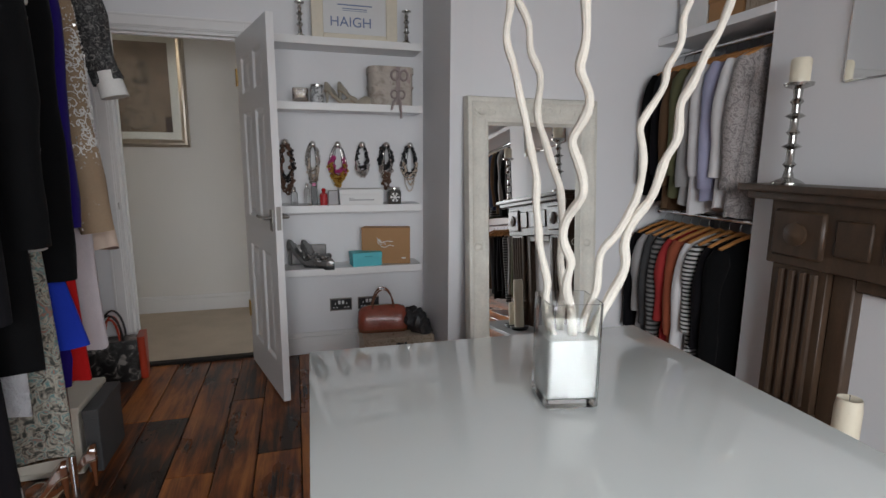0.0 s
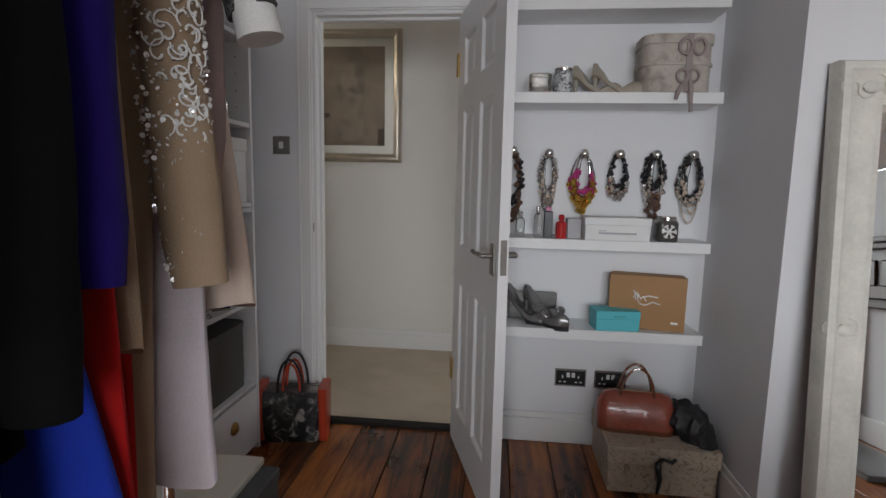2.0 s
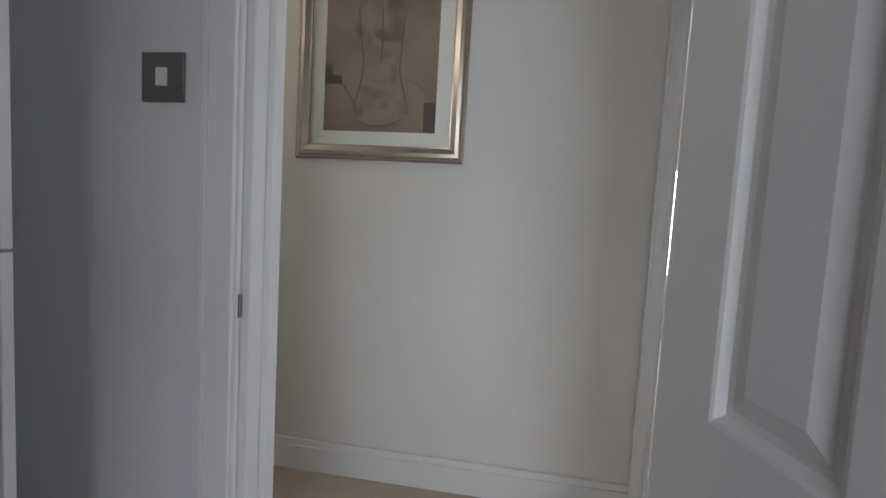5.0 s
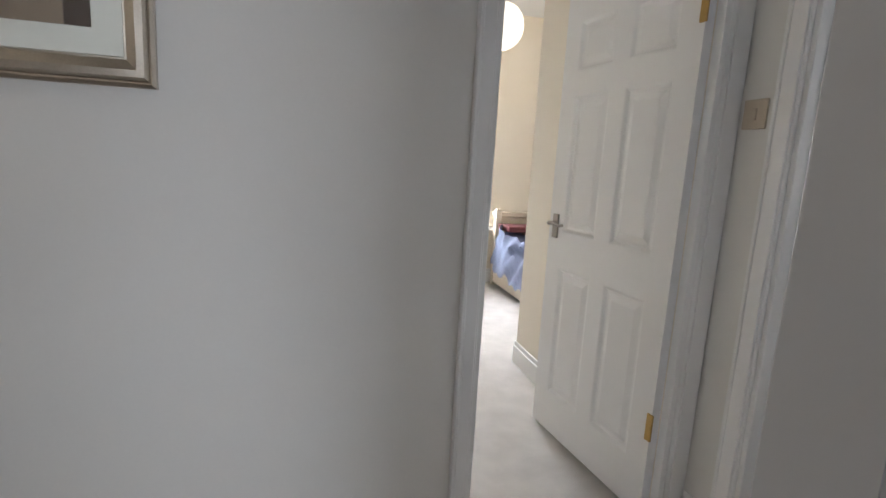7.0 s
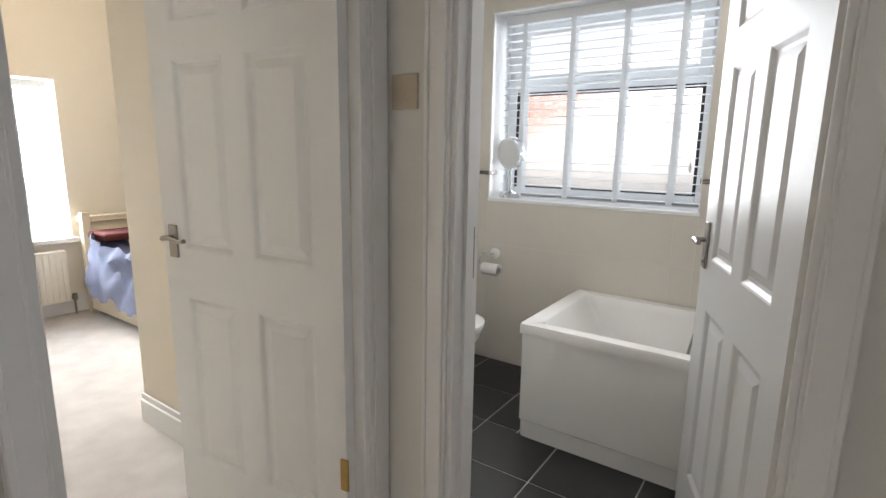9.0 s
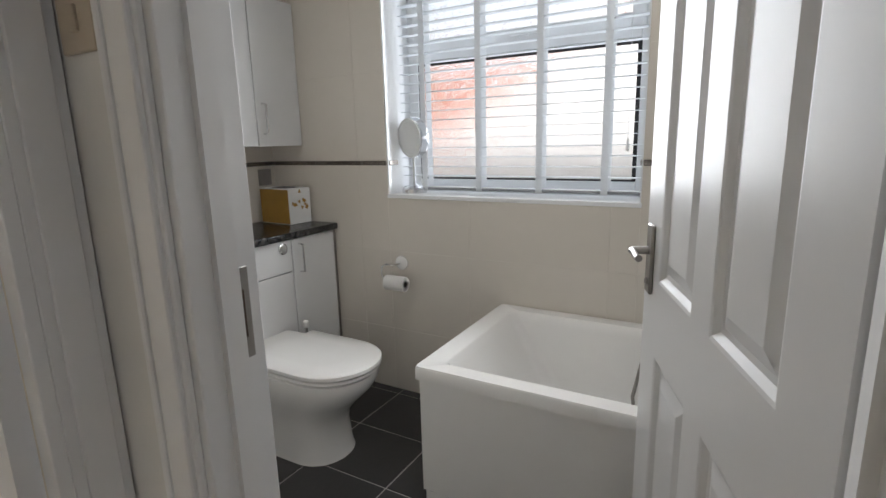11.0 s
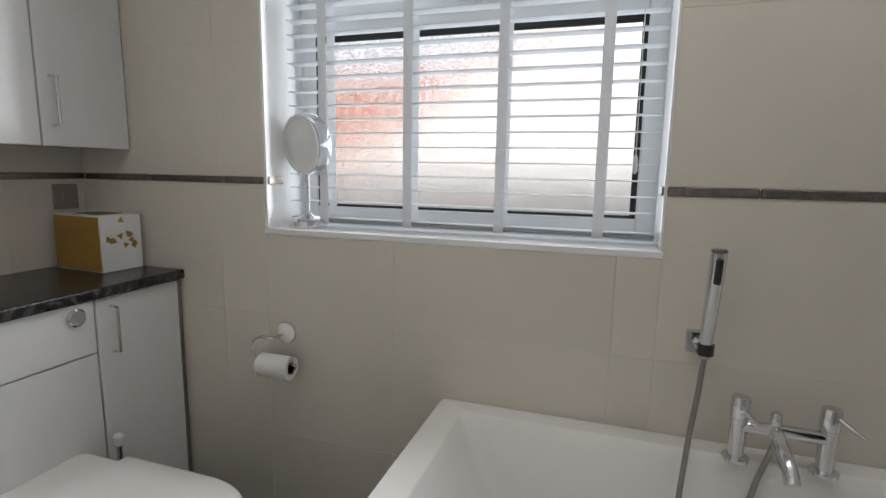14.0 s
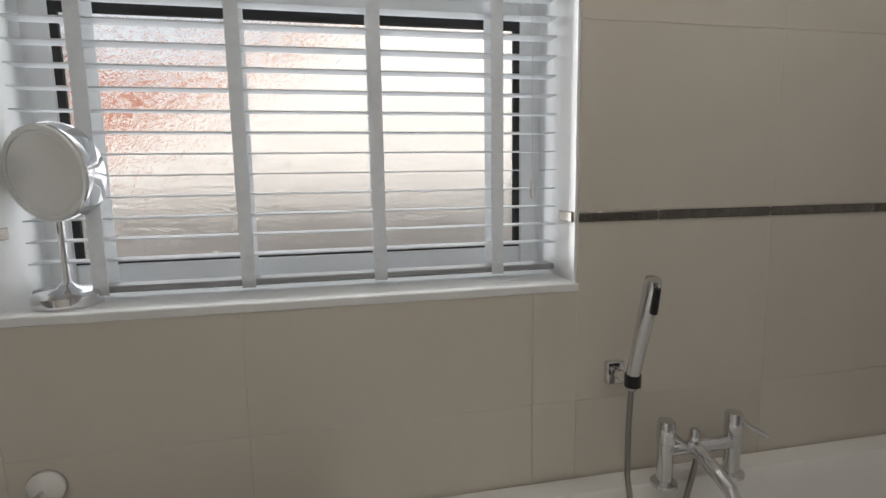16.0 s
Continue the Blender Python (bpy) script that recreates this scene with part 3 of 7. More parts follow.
single("window_sill", box((WX - 0.012, F0, y0 - 0.004, y1 + 0.004, z0 - 0.016, z0 + 0.004), bevel=0.003), UPVC, "white plastic window sill", "sill", "structure")
slatted_blind("white venetian blind with wide cloth tapes, slats open", 3.69, 3.69, 4.988, 6.118, 1.046, 2.08, 0.0437, 0.05, -1, "y", (5.99, 5.7, 5.413, 5.135), 0.029, 0.067)
cord = thing("blind_cord", "white pull cord with a small plastic tassel", "cord", (3.655, 5.05, 1.22))
part("cord", tube([(3.655, 5.05, 1.27), (3.658, 5.052, 1.6), (3.665, 5.055, 2.06)], 0.0012, 5), TAPE, cord)
part("tassel", lathe([(0.003, 0), (0.007, 0.008), (0.006, 0.04), (0.002, 0.05)], (3.655, 5.05, 1.22), 8), WHITE_PLASTIC, cord)

w2 = thing("window_2", "white bedroom window", "window", (1.98, 9.42, BW[2]), kind="structure")
part("window_frame", box((BW[0], BW[0] + 0.06, 9.4, 9.46, BW[2], BW[3]), (BW[1] - 0.06, BW[1], 9.4, 9.46, BW[2], BW[3]), (BW[0] + 0.06, BW[1] - 0.06, 9.4, 9.46, BW[2], BW[2] + 0.06), (BW[0] + 0.06, BW[1] - 0.06, 9.4, 9.46, BW[3] - 0.06, BW[3]), (BW[0] + 0.06, BW[1] - 0.06, 9.4, 9.46, 1.36, 1.41), bevel=0.004), UPVC, w2)
for za, zb in ((BW[2] + 0.06, 1.36), (1.41, BW[3] - 0.06)):
    ob = part("pane", box((BW[0] + 0.06, BW[1] - 0.06, 9.425, 9.43, za, zb)), PANE, w2)
    ob.visible_shadow = False
part("window_sill", box((BW[0] - 0.03, BW[1] + 0.03, 9.15, 9.4, BW[2] - 0.03, BW[2] + 0.004), bevel=0.004), GLOSS, w2)
single("window_reveal_bedroom", box((BW[0] - 0.001, BW[0] + 0.004, 9.196, 9.4, BW[2], BW[3]), (BW[1] - 0.004, BW[1] + 0.001, 9.196, 9.4, BW[2], BW[3])), CEILING, "white painted window recess", "window reveal", "structure")
slatted_blind("white venetian blind at the bedroom window", BW[0] + 0.02, BW[1] - 0.02, 9.34, 9.34, BW[2] + 0.03, BW[3] - 0.01, 0.034, 0.028, 25, "x", (1.75, 2.2), 0.012)
w3 = thing("window_3", "large white sash window behind the walk", "window", (1.5, -1.42, 0.75), kind="structure")
part("window_frame", box((0.3, 0.37, -1.46, -1.4, 0.75, 2.25), (2.63, 2.7, -1.46, -1.4, 0.75, 2.25), (0.37, 2.63, -1.46, -1.4, 0.75, 0.82), (0.37, 2.63, -1.46, -1.4, 2.18, 2.25), (1.46, 1.54, -1.46, -1.4, 0.82, 2.18), bevel=0.004), GLOSS, w3)


# ---- dressing room: shelves and what stands on them ----
SHELVES = (2.0, 1.63, 1.018, 0.622)
for top in SHELVES:
    s = thing("wall_shelf", "white floating wall shelf in the alcove", "shelf", (1.4, 4.1, top - 0.045), group="alcove shelves")
    part("board", box((0.93, 1.862, 4.003, D0, top - 0.045, top), bevel=0.002), SHELF_WHITE, s)
    part("edge_trim", box((0.931, 1.861, 4.0, 4.003, top - 0.0445, top - 0.0005), bevel=0.001), GLOSS, s, "glossy white front edge")


def candlestick(x, y, z, h, r, group, metal=SILVER_CANDLE, candle=0.0):
    c = thing("candlestick", "turned silver candlestick" + (" holding an ivory candle" if candle else " on the top shelf"), "candlestick", (x, y, z), group=group)
    rows = [(r, 0), (r, 0.008), (r * 0.75, 0.018), (r * 0.35, 0.03), (r * 0.25, 0.06)]
    for k, f in enumerate((0.2, 0.38, 0.52, 0.68, 0.82)):
        rows += [(r * 0.25, h * f - 0.012), (r * (0.62 if k % 2 else 0.42), h * f), (r * 0.25, h * f + 0.014)]
    rows += [(r * 0.3, h * 0.94), (r * 0.85, h * 0.97), (r * 0.9, h)]
    part("stem", lathe(rows, (x, y, z), 18), metal, c)
    if candle:
        part("candle", lathe([(r * 0.6, 0), (r * 0.62, candle * 0.9), (r * 0.5, candle), (0.004, candle - 0.004)], (x, y, z + h), 18), WAX, c, "thick ivory candle")


candlestick(1.148, 4.08, 2.0, 0.2, 0.032, "shelf candlesticks")
candlestick(1.786, 4.08, 2.0, 0.2, 0.032, "shelf candlesticks")
PAPER = surface("off_white_print_paper", (0.70, 0.70, 0.70), 0.7, var=0.02)
BLUE_INK = surface("grey_blue_ink", (0.17, 0.22, 0.36), 0.8)
PALE_WOOD = surface("pale_cream_frame", (0.70, 0.64, 0.52), 0.5, var=0.08)
pf = thing("picture_frame", "pale framed print with grey-blue lettering, standing on the shelf", "picture", (1.46, 4.15, 2.0))
part("frame", box((1.215, 1.285, 4.11, 4.145, 2.0, 2.36), (1.665, 1.735, 4.11, 4.145, 2.0, 2.36), (1.285, 1.665, 4.11, 4.145, 2.0, 2.05), (1.285, 1.665, 4.11, 4.145, 2.31, 2.36), bevel=0.004), PALE_WOOD, pf)
part("print", box((1.285, 1.665, 4.125, 4.13, 2.05, 2.31)), PAPER, pf)
part("bars", box((1.37, 1.58, 4.1235, 4.1245, 2.215, 2.222), (1.40, 1.55, 4.1235, 4.1245, 2.195, 2.2), (1.40, 1.55, 4.1235, 4.1245, 2.185, 2.188)), BLUE_INK, pf, "fine unreadable lines of print")


def lettering(text, size, m, material, parent, name="lettering", depth=0.0008):
    cu = bpy.data.curves.new(name, "FONT")
    cu.body, cu.size, cu.extrude, cu.align_x, cu.align_y = text, size, depth, "CENTER", "CENTER"
    cu.materials.append(material)
    ob = new(name, cu)
    ob.parent = parent
    ob.matrix_local = Matrix.Translation(-ORIGIN[parent]) @ m
    return ob


lettering("HAIGH", 0.082, pose(1.45, 4.122, 2.118, 90, 0, 0), BLUE_INK, pf)

# second shelf
tl = thing("tealight_holder", "square frosted glass tealight holder", "tealight holder", (1.135, 4.09, 1.63))
SMOKE = glass("smoked_glass", 0.18, (0.75, 0.68, 0.6))
part("cup", loft([rounded(1.135, 4.09, h, h, 0.015, z, 4) for h, z in ((0.042, 1.63), (0.046, 1.64), (0.047, 1.71), (0.04, 1.716), (0.038, 1.70), (0.036, 1.66))]), SMOKE, tl)
part("candle", lathe([(0.02, 0), (0.02, 0.02)], (1.135, 4.09, 1.662), 12), WAX, tl)
HAMMERED = printed("hammered_silver", [(0.4, (0.12, 0.12, 0.12)), (0.55, (0.6, 0.6, 0.6))], 60, 0.25)
jar = thing("patterned_jar", "silver patterned glass jar with a lid", "jar", (1.232, 4.08, 1.63))
part("jar", lathe([(0.036, 0), (0.04, 0.006), (0.04, 0.088), (0.034, 0.096)], (1.232, 4.08, 1.63), 20), HAMMERED, jar)
part("lid", lathe([(0.037, 0), (0.038, 0.012), (0.02, 0.018), (0.006, 0.022)], (1.232, 4.08, 1.726), 20), SILVER_CANDLE, jar, "silver lid")


def heel_shoe(name_label, base, turn, material, sole, length=0.24, heel=0.095, group="", pitch=0.0, platform=0.0, stiletto=0.006):
    """A high-heeled court shoe, the toe along its own +x."""
    s = thing("high_heel_shoe", name_label, "shoe", base, turn, group, local=True)
    rings, under = [], []
    n = 15
    for k in range(n):
        u = k / (n - 1)
        x = length * (u - 0.5) * 0.94
        drop = heel * (1 - min(1, max(0, (u - 0.12) / 0.55))) ** 1.4 + platform
        w = 0.012 + 0.030 * math.sin(math.pi * min(1, 0.12 + 0.86 * u)) ** 0.7 * (1.0 if u > 0.45 else 0.72 + 0.6 * u)
        w *= 1.0 if u < 0.9 else 1 - 5.5 * (u - 0.9)
        top = 0.055 - 0.03 * u if u < 0.25 else (0.028 if u < 0.62 else 0.028 + 0.025 * math.sin(math.pi * (u - 0.62) / 0.42))
        ring = []
        for j in range(12):
            a = 2 * math.pi * j / 12
            y = w * math.cos(a)
            z = drop + (top if math.sin(a) > 0 else 0.004) * abs(math.sin(a)) ** 0.6 * (1 if math.sin(a) > 0 else -1)
            if math.sin(a) > 0.5 and 0.12 < u < 0.6:
                z -= 0.022 * (1 - abs(math.cos(a)))
            ring.append(Vector((x, y, z)))
        rings.append(ring)
        under.append([Vector((x, q[0] * w * 0.9, drop - 0.004 - q[1])) for q in ((-1, 0), (1, 0), (1, 0.004 + platform * (u > 0.5)), (-1, 0.004 + platform * (u > 0.5)))])
    part("upper", loft(rings), material, s)
    part("sole", loft(under), sole, s)
    part("heel", tube([(-length * 0.42, 0, heel + platform), (-length * 0.43, 0, heel * 0.5), (-length * 0.43, 0, 0)], [0.017, 0.009, stiletto], 10), material, s)
    if pitch:
        s.rotation_euler = (0, radians(pitch), radians(turn))
    return s


TAUPE = surface("taupe_satin_leather", (0.36, 0.32, 0.26), 0.4, var=0.12, coarse=20)
SILVER_LEATHER = surface("pewter_metallic_leather", (0.22, 0.215, 0.21), 0.25, metal=0.6, var=0.25, coarse=25)
BROWN_PATENT = surface("brown_patent_leather", (0.15, 0.052, 0.022), 0.12, var=0.15, coat=0.8)
CREAM_LEATHER = surface("cream_pearl_leather", (0.6, 0.55, 0.46), 0.3, var=0.08)
NUDE_SOLE = surface("tan_leather_sole", (0.38, 0.27, 0.17), 0.6, var=0.1)
NAVY_VELVET = fabric("navy_velvet", (0.02, 0.02, 0.09), sheen=0.8)
for dx, dy, ang in ((-0.02, 0.03, -28), (0.06, 0.0, -22)):
    heel_shoe("taupe high-heeled court shoe standing on the shelf", (1.40 + dx, 4.08 + dy, 1.63), ang, TAUPE, NUDE_SOLE, 0.22, 0.085, "taupe shoe pair")
HATBOX = printed("faded_floral_paper", [(0.3, (0.30, 0.26, 0.22)), (0.45, (0.46, 0.41, 0.36)), (0.6, (0.52, 0.47, 0.42)), (0.72, (0.36, 0.27, 0.26))], 14, 0.8, 1.0)
RIBBON = fabric("dusty_pink_ribbon", (0.33, 0.27, 0.26), 0.5, sheen=0.3)
hb = thing("hat_box", "two-tier faded floral hat box tied with dusty pink ribbon", "box", (1.68, 4.085, 1.63))
for za, zb, g in ((1.63, 1.735, 0.0), (1.735, 1.745, 0.006), (1.747, 1.848, 0.0), (1.82, 1.856, 0.006)):
    part("tier" if g == 0 else "lid", loft([rounded(1.68, 4.09, 0.135 + g, 0.095 + g, 0.06, z, 6) for z in (za, zb)]), HATBOX, hb)
for k, (ax, az) in enumerate(((-0.035, 0.03), (0.04, 0.028))):
    part("bow_loop", torus((1.72 + ax * 0.7, 3.985, 1.79 + az * 0.5), 0.024, 0.007, "y", 14, 6, 1.25), RIBBON, hb)
    part("bow_loop", torus((1.71 + ax * 0.6, 3.985, 1.68 + az * 0.4), 0.02, 0.006, "y", 14, 6, 1.2), RIBBON, hb)
    part("ribbon_end", tube([(1.715, 3.985, 1.685), (1.70 + ax * 0.6, 3.978, 1.64), (1.70 + ax * 0.8, 3.99, 1.60 - 0.05 * k)], [0.006, 0.009, 0.007], 6), RIBBON, hb)
part("ribbon", box((1.7, 1.725, 3.986, 3.9905, 1.63, 1.855)), RIBBON, hb)


# necklaces on knobs along the wall
def beads(points, radius, material_bm, rnd, every=1):
    for p in points[::every]:
        bmesh.ops.create_icosphere(material_bm, subdivisions=1, radius=radius * rnd.uniform(0.45, 1.15), matrix=Matrix.Translation(p + Vector((rnd.uniform(-1, 1), rnd.uniform(-1, 1), rnd.uniform(-1, 1))) * radius * 0.5))


JET = surface("black_bead", (0.02, 0.02, 0.022), 0.2, var=0.2)
STEEL_BEAD = surface("steel_bead", (0.74, 0.72, 0.69), 0.16, metal=1.0, var=0.3)
GOLD_BEAD = surface("gold_bead", (0.80, 0.50, 0.12), 0.2, metal=1.0, var=0.3)
PINK_BEAD = surface("magenta_bead", (0.40, 0.03, 0.16), 0.3, var=0.2)
ROSE_BEAD = surface("pale_rose_bead", (0.58, 0.47, 0.38), 0.22, var=0.2)
AMBER_BEAD = surface("dark_amber_bead", (0.10, 0.05, 0.03), 0.3, var=0.3)


def necklace(x, knob_z, strands, words):
    """Strands, each (half width, drop, bead radius, material, share of beads from the bottom), over one knob."""
    rnd = random.Random(int(x * 1000))
    n = thing("necklace", words, "necklace", (x, D0 - 0.02, knob_z), group="hung necklaces")
    part("knob", lathe([(0.006, 0), (0.006, -0.03), (0.017, -0.036), (0.021, -0.05), (0.015, -0.06), (0.005, -0.064)], (x, D0, knob_z), 14, axis="y"), STEEL_BEAD, n, "round metal wall knob")
    strands = list(strands) + [(hw * 0.72, drop * rnd.uniform(0.82, 0.95), r * 1.15, material, min(1.0, share * 1.3)) for hw, drop, r, material, share in strands]
    for k, (hw, drop, r, material, share) in enumerate(strands):
        y = D0 - 0.018 - 0.008 * k
        pts = []
        m = 46
        for i in range(m):
            a = 2 * math.pi * i / m
            px = 1.18 * hw * math.sin(a) * (0.75 + 0.35 * (1 - math.cos(a)) / 2)
            pts.append(Vector((x + px + rnd.uniform(-1, 1) * 0.0015, y + rnd.uniform(-1, 1) * 0.004, knob_z - drop * (1 - math.cos(a)) / 2)))
        bm = bmesh.new()
        low = [p for p in pts if p.z < knob_z - drop * (1 - share)]
        beads(low, r, bm, rnd)
        part("bead_strand", bm, material, n)
        part("chain", tube(pts + pts[:1], 0.002, 5), JET if k % 2 else STEEL_BEAD, n)


necklace(1.035, 1.40, [(0.04, 0.24, 0.012, JET, 1.0), (0.035, 0.32, 0.013, AMBER_BEAD, 0.8)], "black and amber bead necklaces on a knob")
necklace(1.197, 1.39, [(0.038, 0.17, 0.010, STEEL_BEAD, 1.0), (0.032, 0.23, 0.009, ROSE_BEAD, 0.45), (0.022, 0.26, 0.011, STEEL_BEAD, 0.25)], "silver bead necklaces hung on a knob")
necklace(1.352, 1.39, [(0.044, 0.2, 0.015, PINK_BEAD, 0.42), (0.05, 0.22, 0.013, GOLD_BEAD, 0.4), (0.03, 0.26, 0.013, GOLD_BEAD, 0.2)], "magenta and gold necklaces hung on a knob")
necklace(1.508, 1.39, [(0.036, 0.17, 0.010, JET, 1.0), (0.04, 0.2, 0.014, STEEL_BEAD, 0.3)], "black necklace with a steel pendant on a knob")
necklace(1.665, 1.39, [(0.038, 0.15, 0.012, JET, 1.0), (0.034, 0.23, 0.012, STEEL_BEAD, 0.4), (0.022, 0.28, 0.013, AMBER_BEAD, 0.2)], "black, steel and amber necklaces on a knob")
necklace(1.822, 1.39, [(0.046, 0.2, 0.011, JET, 1.0), (0.05, 0.22, 0.009, ROSE_BEAD, 0.35), (0.03, 0.3, 0.006, ROSE_BEAD, 0.3)], "black and rose necklaces hung on a knob")

# third shelf
def bottle(x, y, z, r, h, material, cap, words, sides=16, cap_h=0.02):
    b = thing("perfume_bottle", words, "bottle", (x, y, z))
    part("flask", lathe([(r, 0), (r, h * 0.72), (r * 0.75, h * 0.8), (r * 0.4, h * 0.84), (r * 0.4, h * 0.88)], (x, y, z), sides), material, b)
    part("cap", lathe([(r * 0.5, 0), (r * 0.55, cap_h), (r * 0.3, cap_h + 0.004)], (x, y, z + h * 0.88), sides), cap, b)


RED_GLASS = surface("red_lacquer_glass", (0.42, 0.012, 0.015), 0.12, coat=0.6, var=0.05)
z3 = SHELVES[2]
bottle(1.075, 4.07, z3, 0.02, 0.1, CLEAR, STEEL_BEAD, "clear glass perfume bottle on the shelf")
bottle(1.152, 4.08, z3, 0.018, 0.125, CLEAR, STEEL_BEAD, "tall clear perfume bottle on the shelf")
bottle(1.25, 4.04, z3, 0.024, 0.09, RED_GLASS, RED_GLASS, "small round red perfume bottle")
bk = thing("perfume_box", "tall narrow black perfume box", "box", (1.195, 4.06, z3))
part("box", box((1.177, 1.213, 4.042, 4.078, z3, z3 + 0.115), bevel=0.002), BLACK_PLASTIC, bk)
part("stopper", box((1.184, 1.206, 4.05, 4.07, z3 + 0.115, z3 + 0.135), bevel=0.003), PINK_BEAD, bk)
GREY_CARD = surface("grey_card", (0.42, 0.41, 0.42), 0.7)
gb = thing("grey_card_box", "small grey card box", "box", (1.31, 4.09, z3))
part("box", box((1.28, 1.34, 4.06, 4.13, z3, z3 + 0.085), bevel=0.002), GREY_CARD, gb)
WHITE_CARD = surface("white_card", (0.76, 0.76, 0.75), 0.6, var=0.02)
wb = thing("white_gift_box", "flat white gift box with faint grey print", "box", (1.48, 4.05, z3))
part("box", box((1.345, 1.612, 3.99, 4.12, z3, z3 + 0.072), bevel=0.002), WHITE_CARD, wb)
part("lid", box((1.341, 1.616, 3.986, 4.124, z3 + 0.066, z3 + 0.098), bevel=0.002), WHITE_CARD, wb)
part("bars", box((1.40, 1.555, 3.985, 3.9858, z3 + 0.028, z3 + 0.036), (1.40, 1.43, 3.985, 3.9858, z3 + 0.04, z3 + 0.044)), GREY_CARD, wb, "faint unreadable grey print")
sj = thing("snowflake_jar", "dark glass candle jar with a white snowflake", "jar", (1.69, 4.045, z3))
SMOKY = surface("dark_smoked_glass", (0.07, 0.065, 0.06), 0.12, var=0.2, coat=0.4)
part("jar", loft([rounded(1.69, 4.045, h, h, 0.02, z3 + z, 5) for h, z in ((0.04, 0), (0.043, 0.006), (0.043, 0.08), (0.036, 0.09))]), SMOKY, sj)
part("lid", lathe([(0.04, 0), (0.04, 0.014), (0.03, 0.018)], (1.69, 4.045, z3 + 0.09), 18), STEEL_BEAD, sj, "steel lid")
bm = bmesh.new()
for k in range(6):
    a = radians(60 * k)
    tube([(1.69, 4.0, z3 + 0.045), (1.69 + 0.03 * math.cos(a), 4.0, z3 + 0.045 + 0.03 * math.sin(a))], 0.004, 5, bm)
    c = Vector((1.69 + 0.02 * math.cos(a), 4.0, z3 + 0.045 + 0.02 * math.sin(a)))
    for s in (-45, 45):
        tube([c, c + 0.011 * Vector((math.cos(a + radians(s)), 0, math.sin(a + radians(s))))], 0.003, 5, bm)
part("snowflake", bm, WHITE_PLASTIC, sj, "white snowflake motif")

# fourth shelf
z4 = SHELVES[3]
for dx, dy, ang in ((0.005, 0.02, -30), (0.085, -0.02, -36)):
    shoe = heel_shoe("pewter metallic high heel with a bow on the shelf", (1.12 + dx, 4.08 + dy, z4), ang, SILVER_LEATHER, BLACK_PLASTIC, 0.24, 0.1, "pewter shoe pair", platform=0.015)
    bow = bmesh.new()
    for side in (-1, 1):
        bmesh.ops.create_uvsphere(bow, u_segments=12, v_segments=8, radius=0.03, matrix=Matrix.LocRotScale((0.055, side * 0.027, 0.07), Euler((radians(24 * side), 0.3, 0.3 * side)), (0.75, 1.0, 0.5)))
    bmesh.ops.create_uvsphere(bow, u_segments=10, v_segments=6, radius=0.012, matrix=Matrix.Translation((0.058, 0, 0.074)))
    part("bow", bow, SILVER_LEATHER, shoe, "folded metallic bow")
cl = thing("clutch_bag", "flat pewter metallic clutch bag", "bag", (1.17, 4.17, z4))
part("body", box((1.02, 1.26, 4.15, 4.19, z4, z4 + 0.13), bevel=0.012, segments=3), SILVER_LEATHER, cl)
part("flap", box((1.02, 1.26, 4.143, 4.15, z4 + 0.06, z4 + 0.132), bevel=0.003), SILVER_LEATHER, cl)
TEAL = surface("turquoise_card", (0.10, 0.50, 0.56), 0.55, var=0.03)
tb = thing("turquoise_box", "small turquoise card jewellery box", "box", (1.5, 4.06, z4), 6)
part("box", box((1.41, 1.598, 4.01, 4.12, z4, z4 + 0.06), bevel=0.002), TEAL, tb)
part("lid", box((1.408, 1.6, 4.008, 4.122, z4 + 0.052, z4 + 0.088), bevel=0.002), TEAL, tb)
part("bars", box((1.485, 1.535, 4.0068, 4.0078, z4 + 0.062, z4 + 0.067)), surface("dark_teal_ink", (0.05, 0.3, 0.34), 0.7), tb, "faint small print")
KRAFT = surface("brown_shoe_box_card", (0.36, 0.19, 0.075), 0.6, var=0.05)
sb = thing("shoe_box", "brown card shoe box leaning upright on the shelf", "box", (1.685, 4.13, z4), -14)
part("box", box((1.50, 1.81, 4.07, 4.17, z4, z4 + 0.235), bevel=0.004), KRAFT, sb)
part("lid", box((1.497, 1.813, 4.05, 4.085, z4 + 0.001, z4 + 0.24), bevel=0.003), KRAFT, sb)
bm = bmesh.new()
for pts in ([(1.60, 0.14), (1.612, 0.165), (1.622, 0.12), (1.64, 0.15), (1.652, 0.128)], [(1.60, 0.165), (1.63, 0.14), (1.66, 0.152), (1.70, 0.148)], [(1.625, 0.115), (1.65, 0.11), (1.68, 0.126), (1.71, 0.118)], [(1.61, 0.13), (1.60, 0.175), (1.625, 0.15)]):
    tube([(x, 4.049, z4 + z) for x, z in pts], 0.003, 5, bm)
part("emblem", bm, WHITE_PLASTIC, sb, "looping white emblem")
part("sticker", box((1.757, 1.785, 4.0485, 4.0495, z4 + 0.035, z4 + 0.045)), WHITE_PLASTIC, sb)

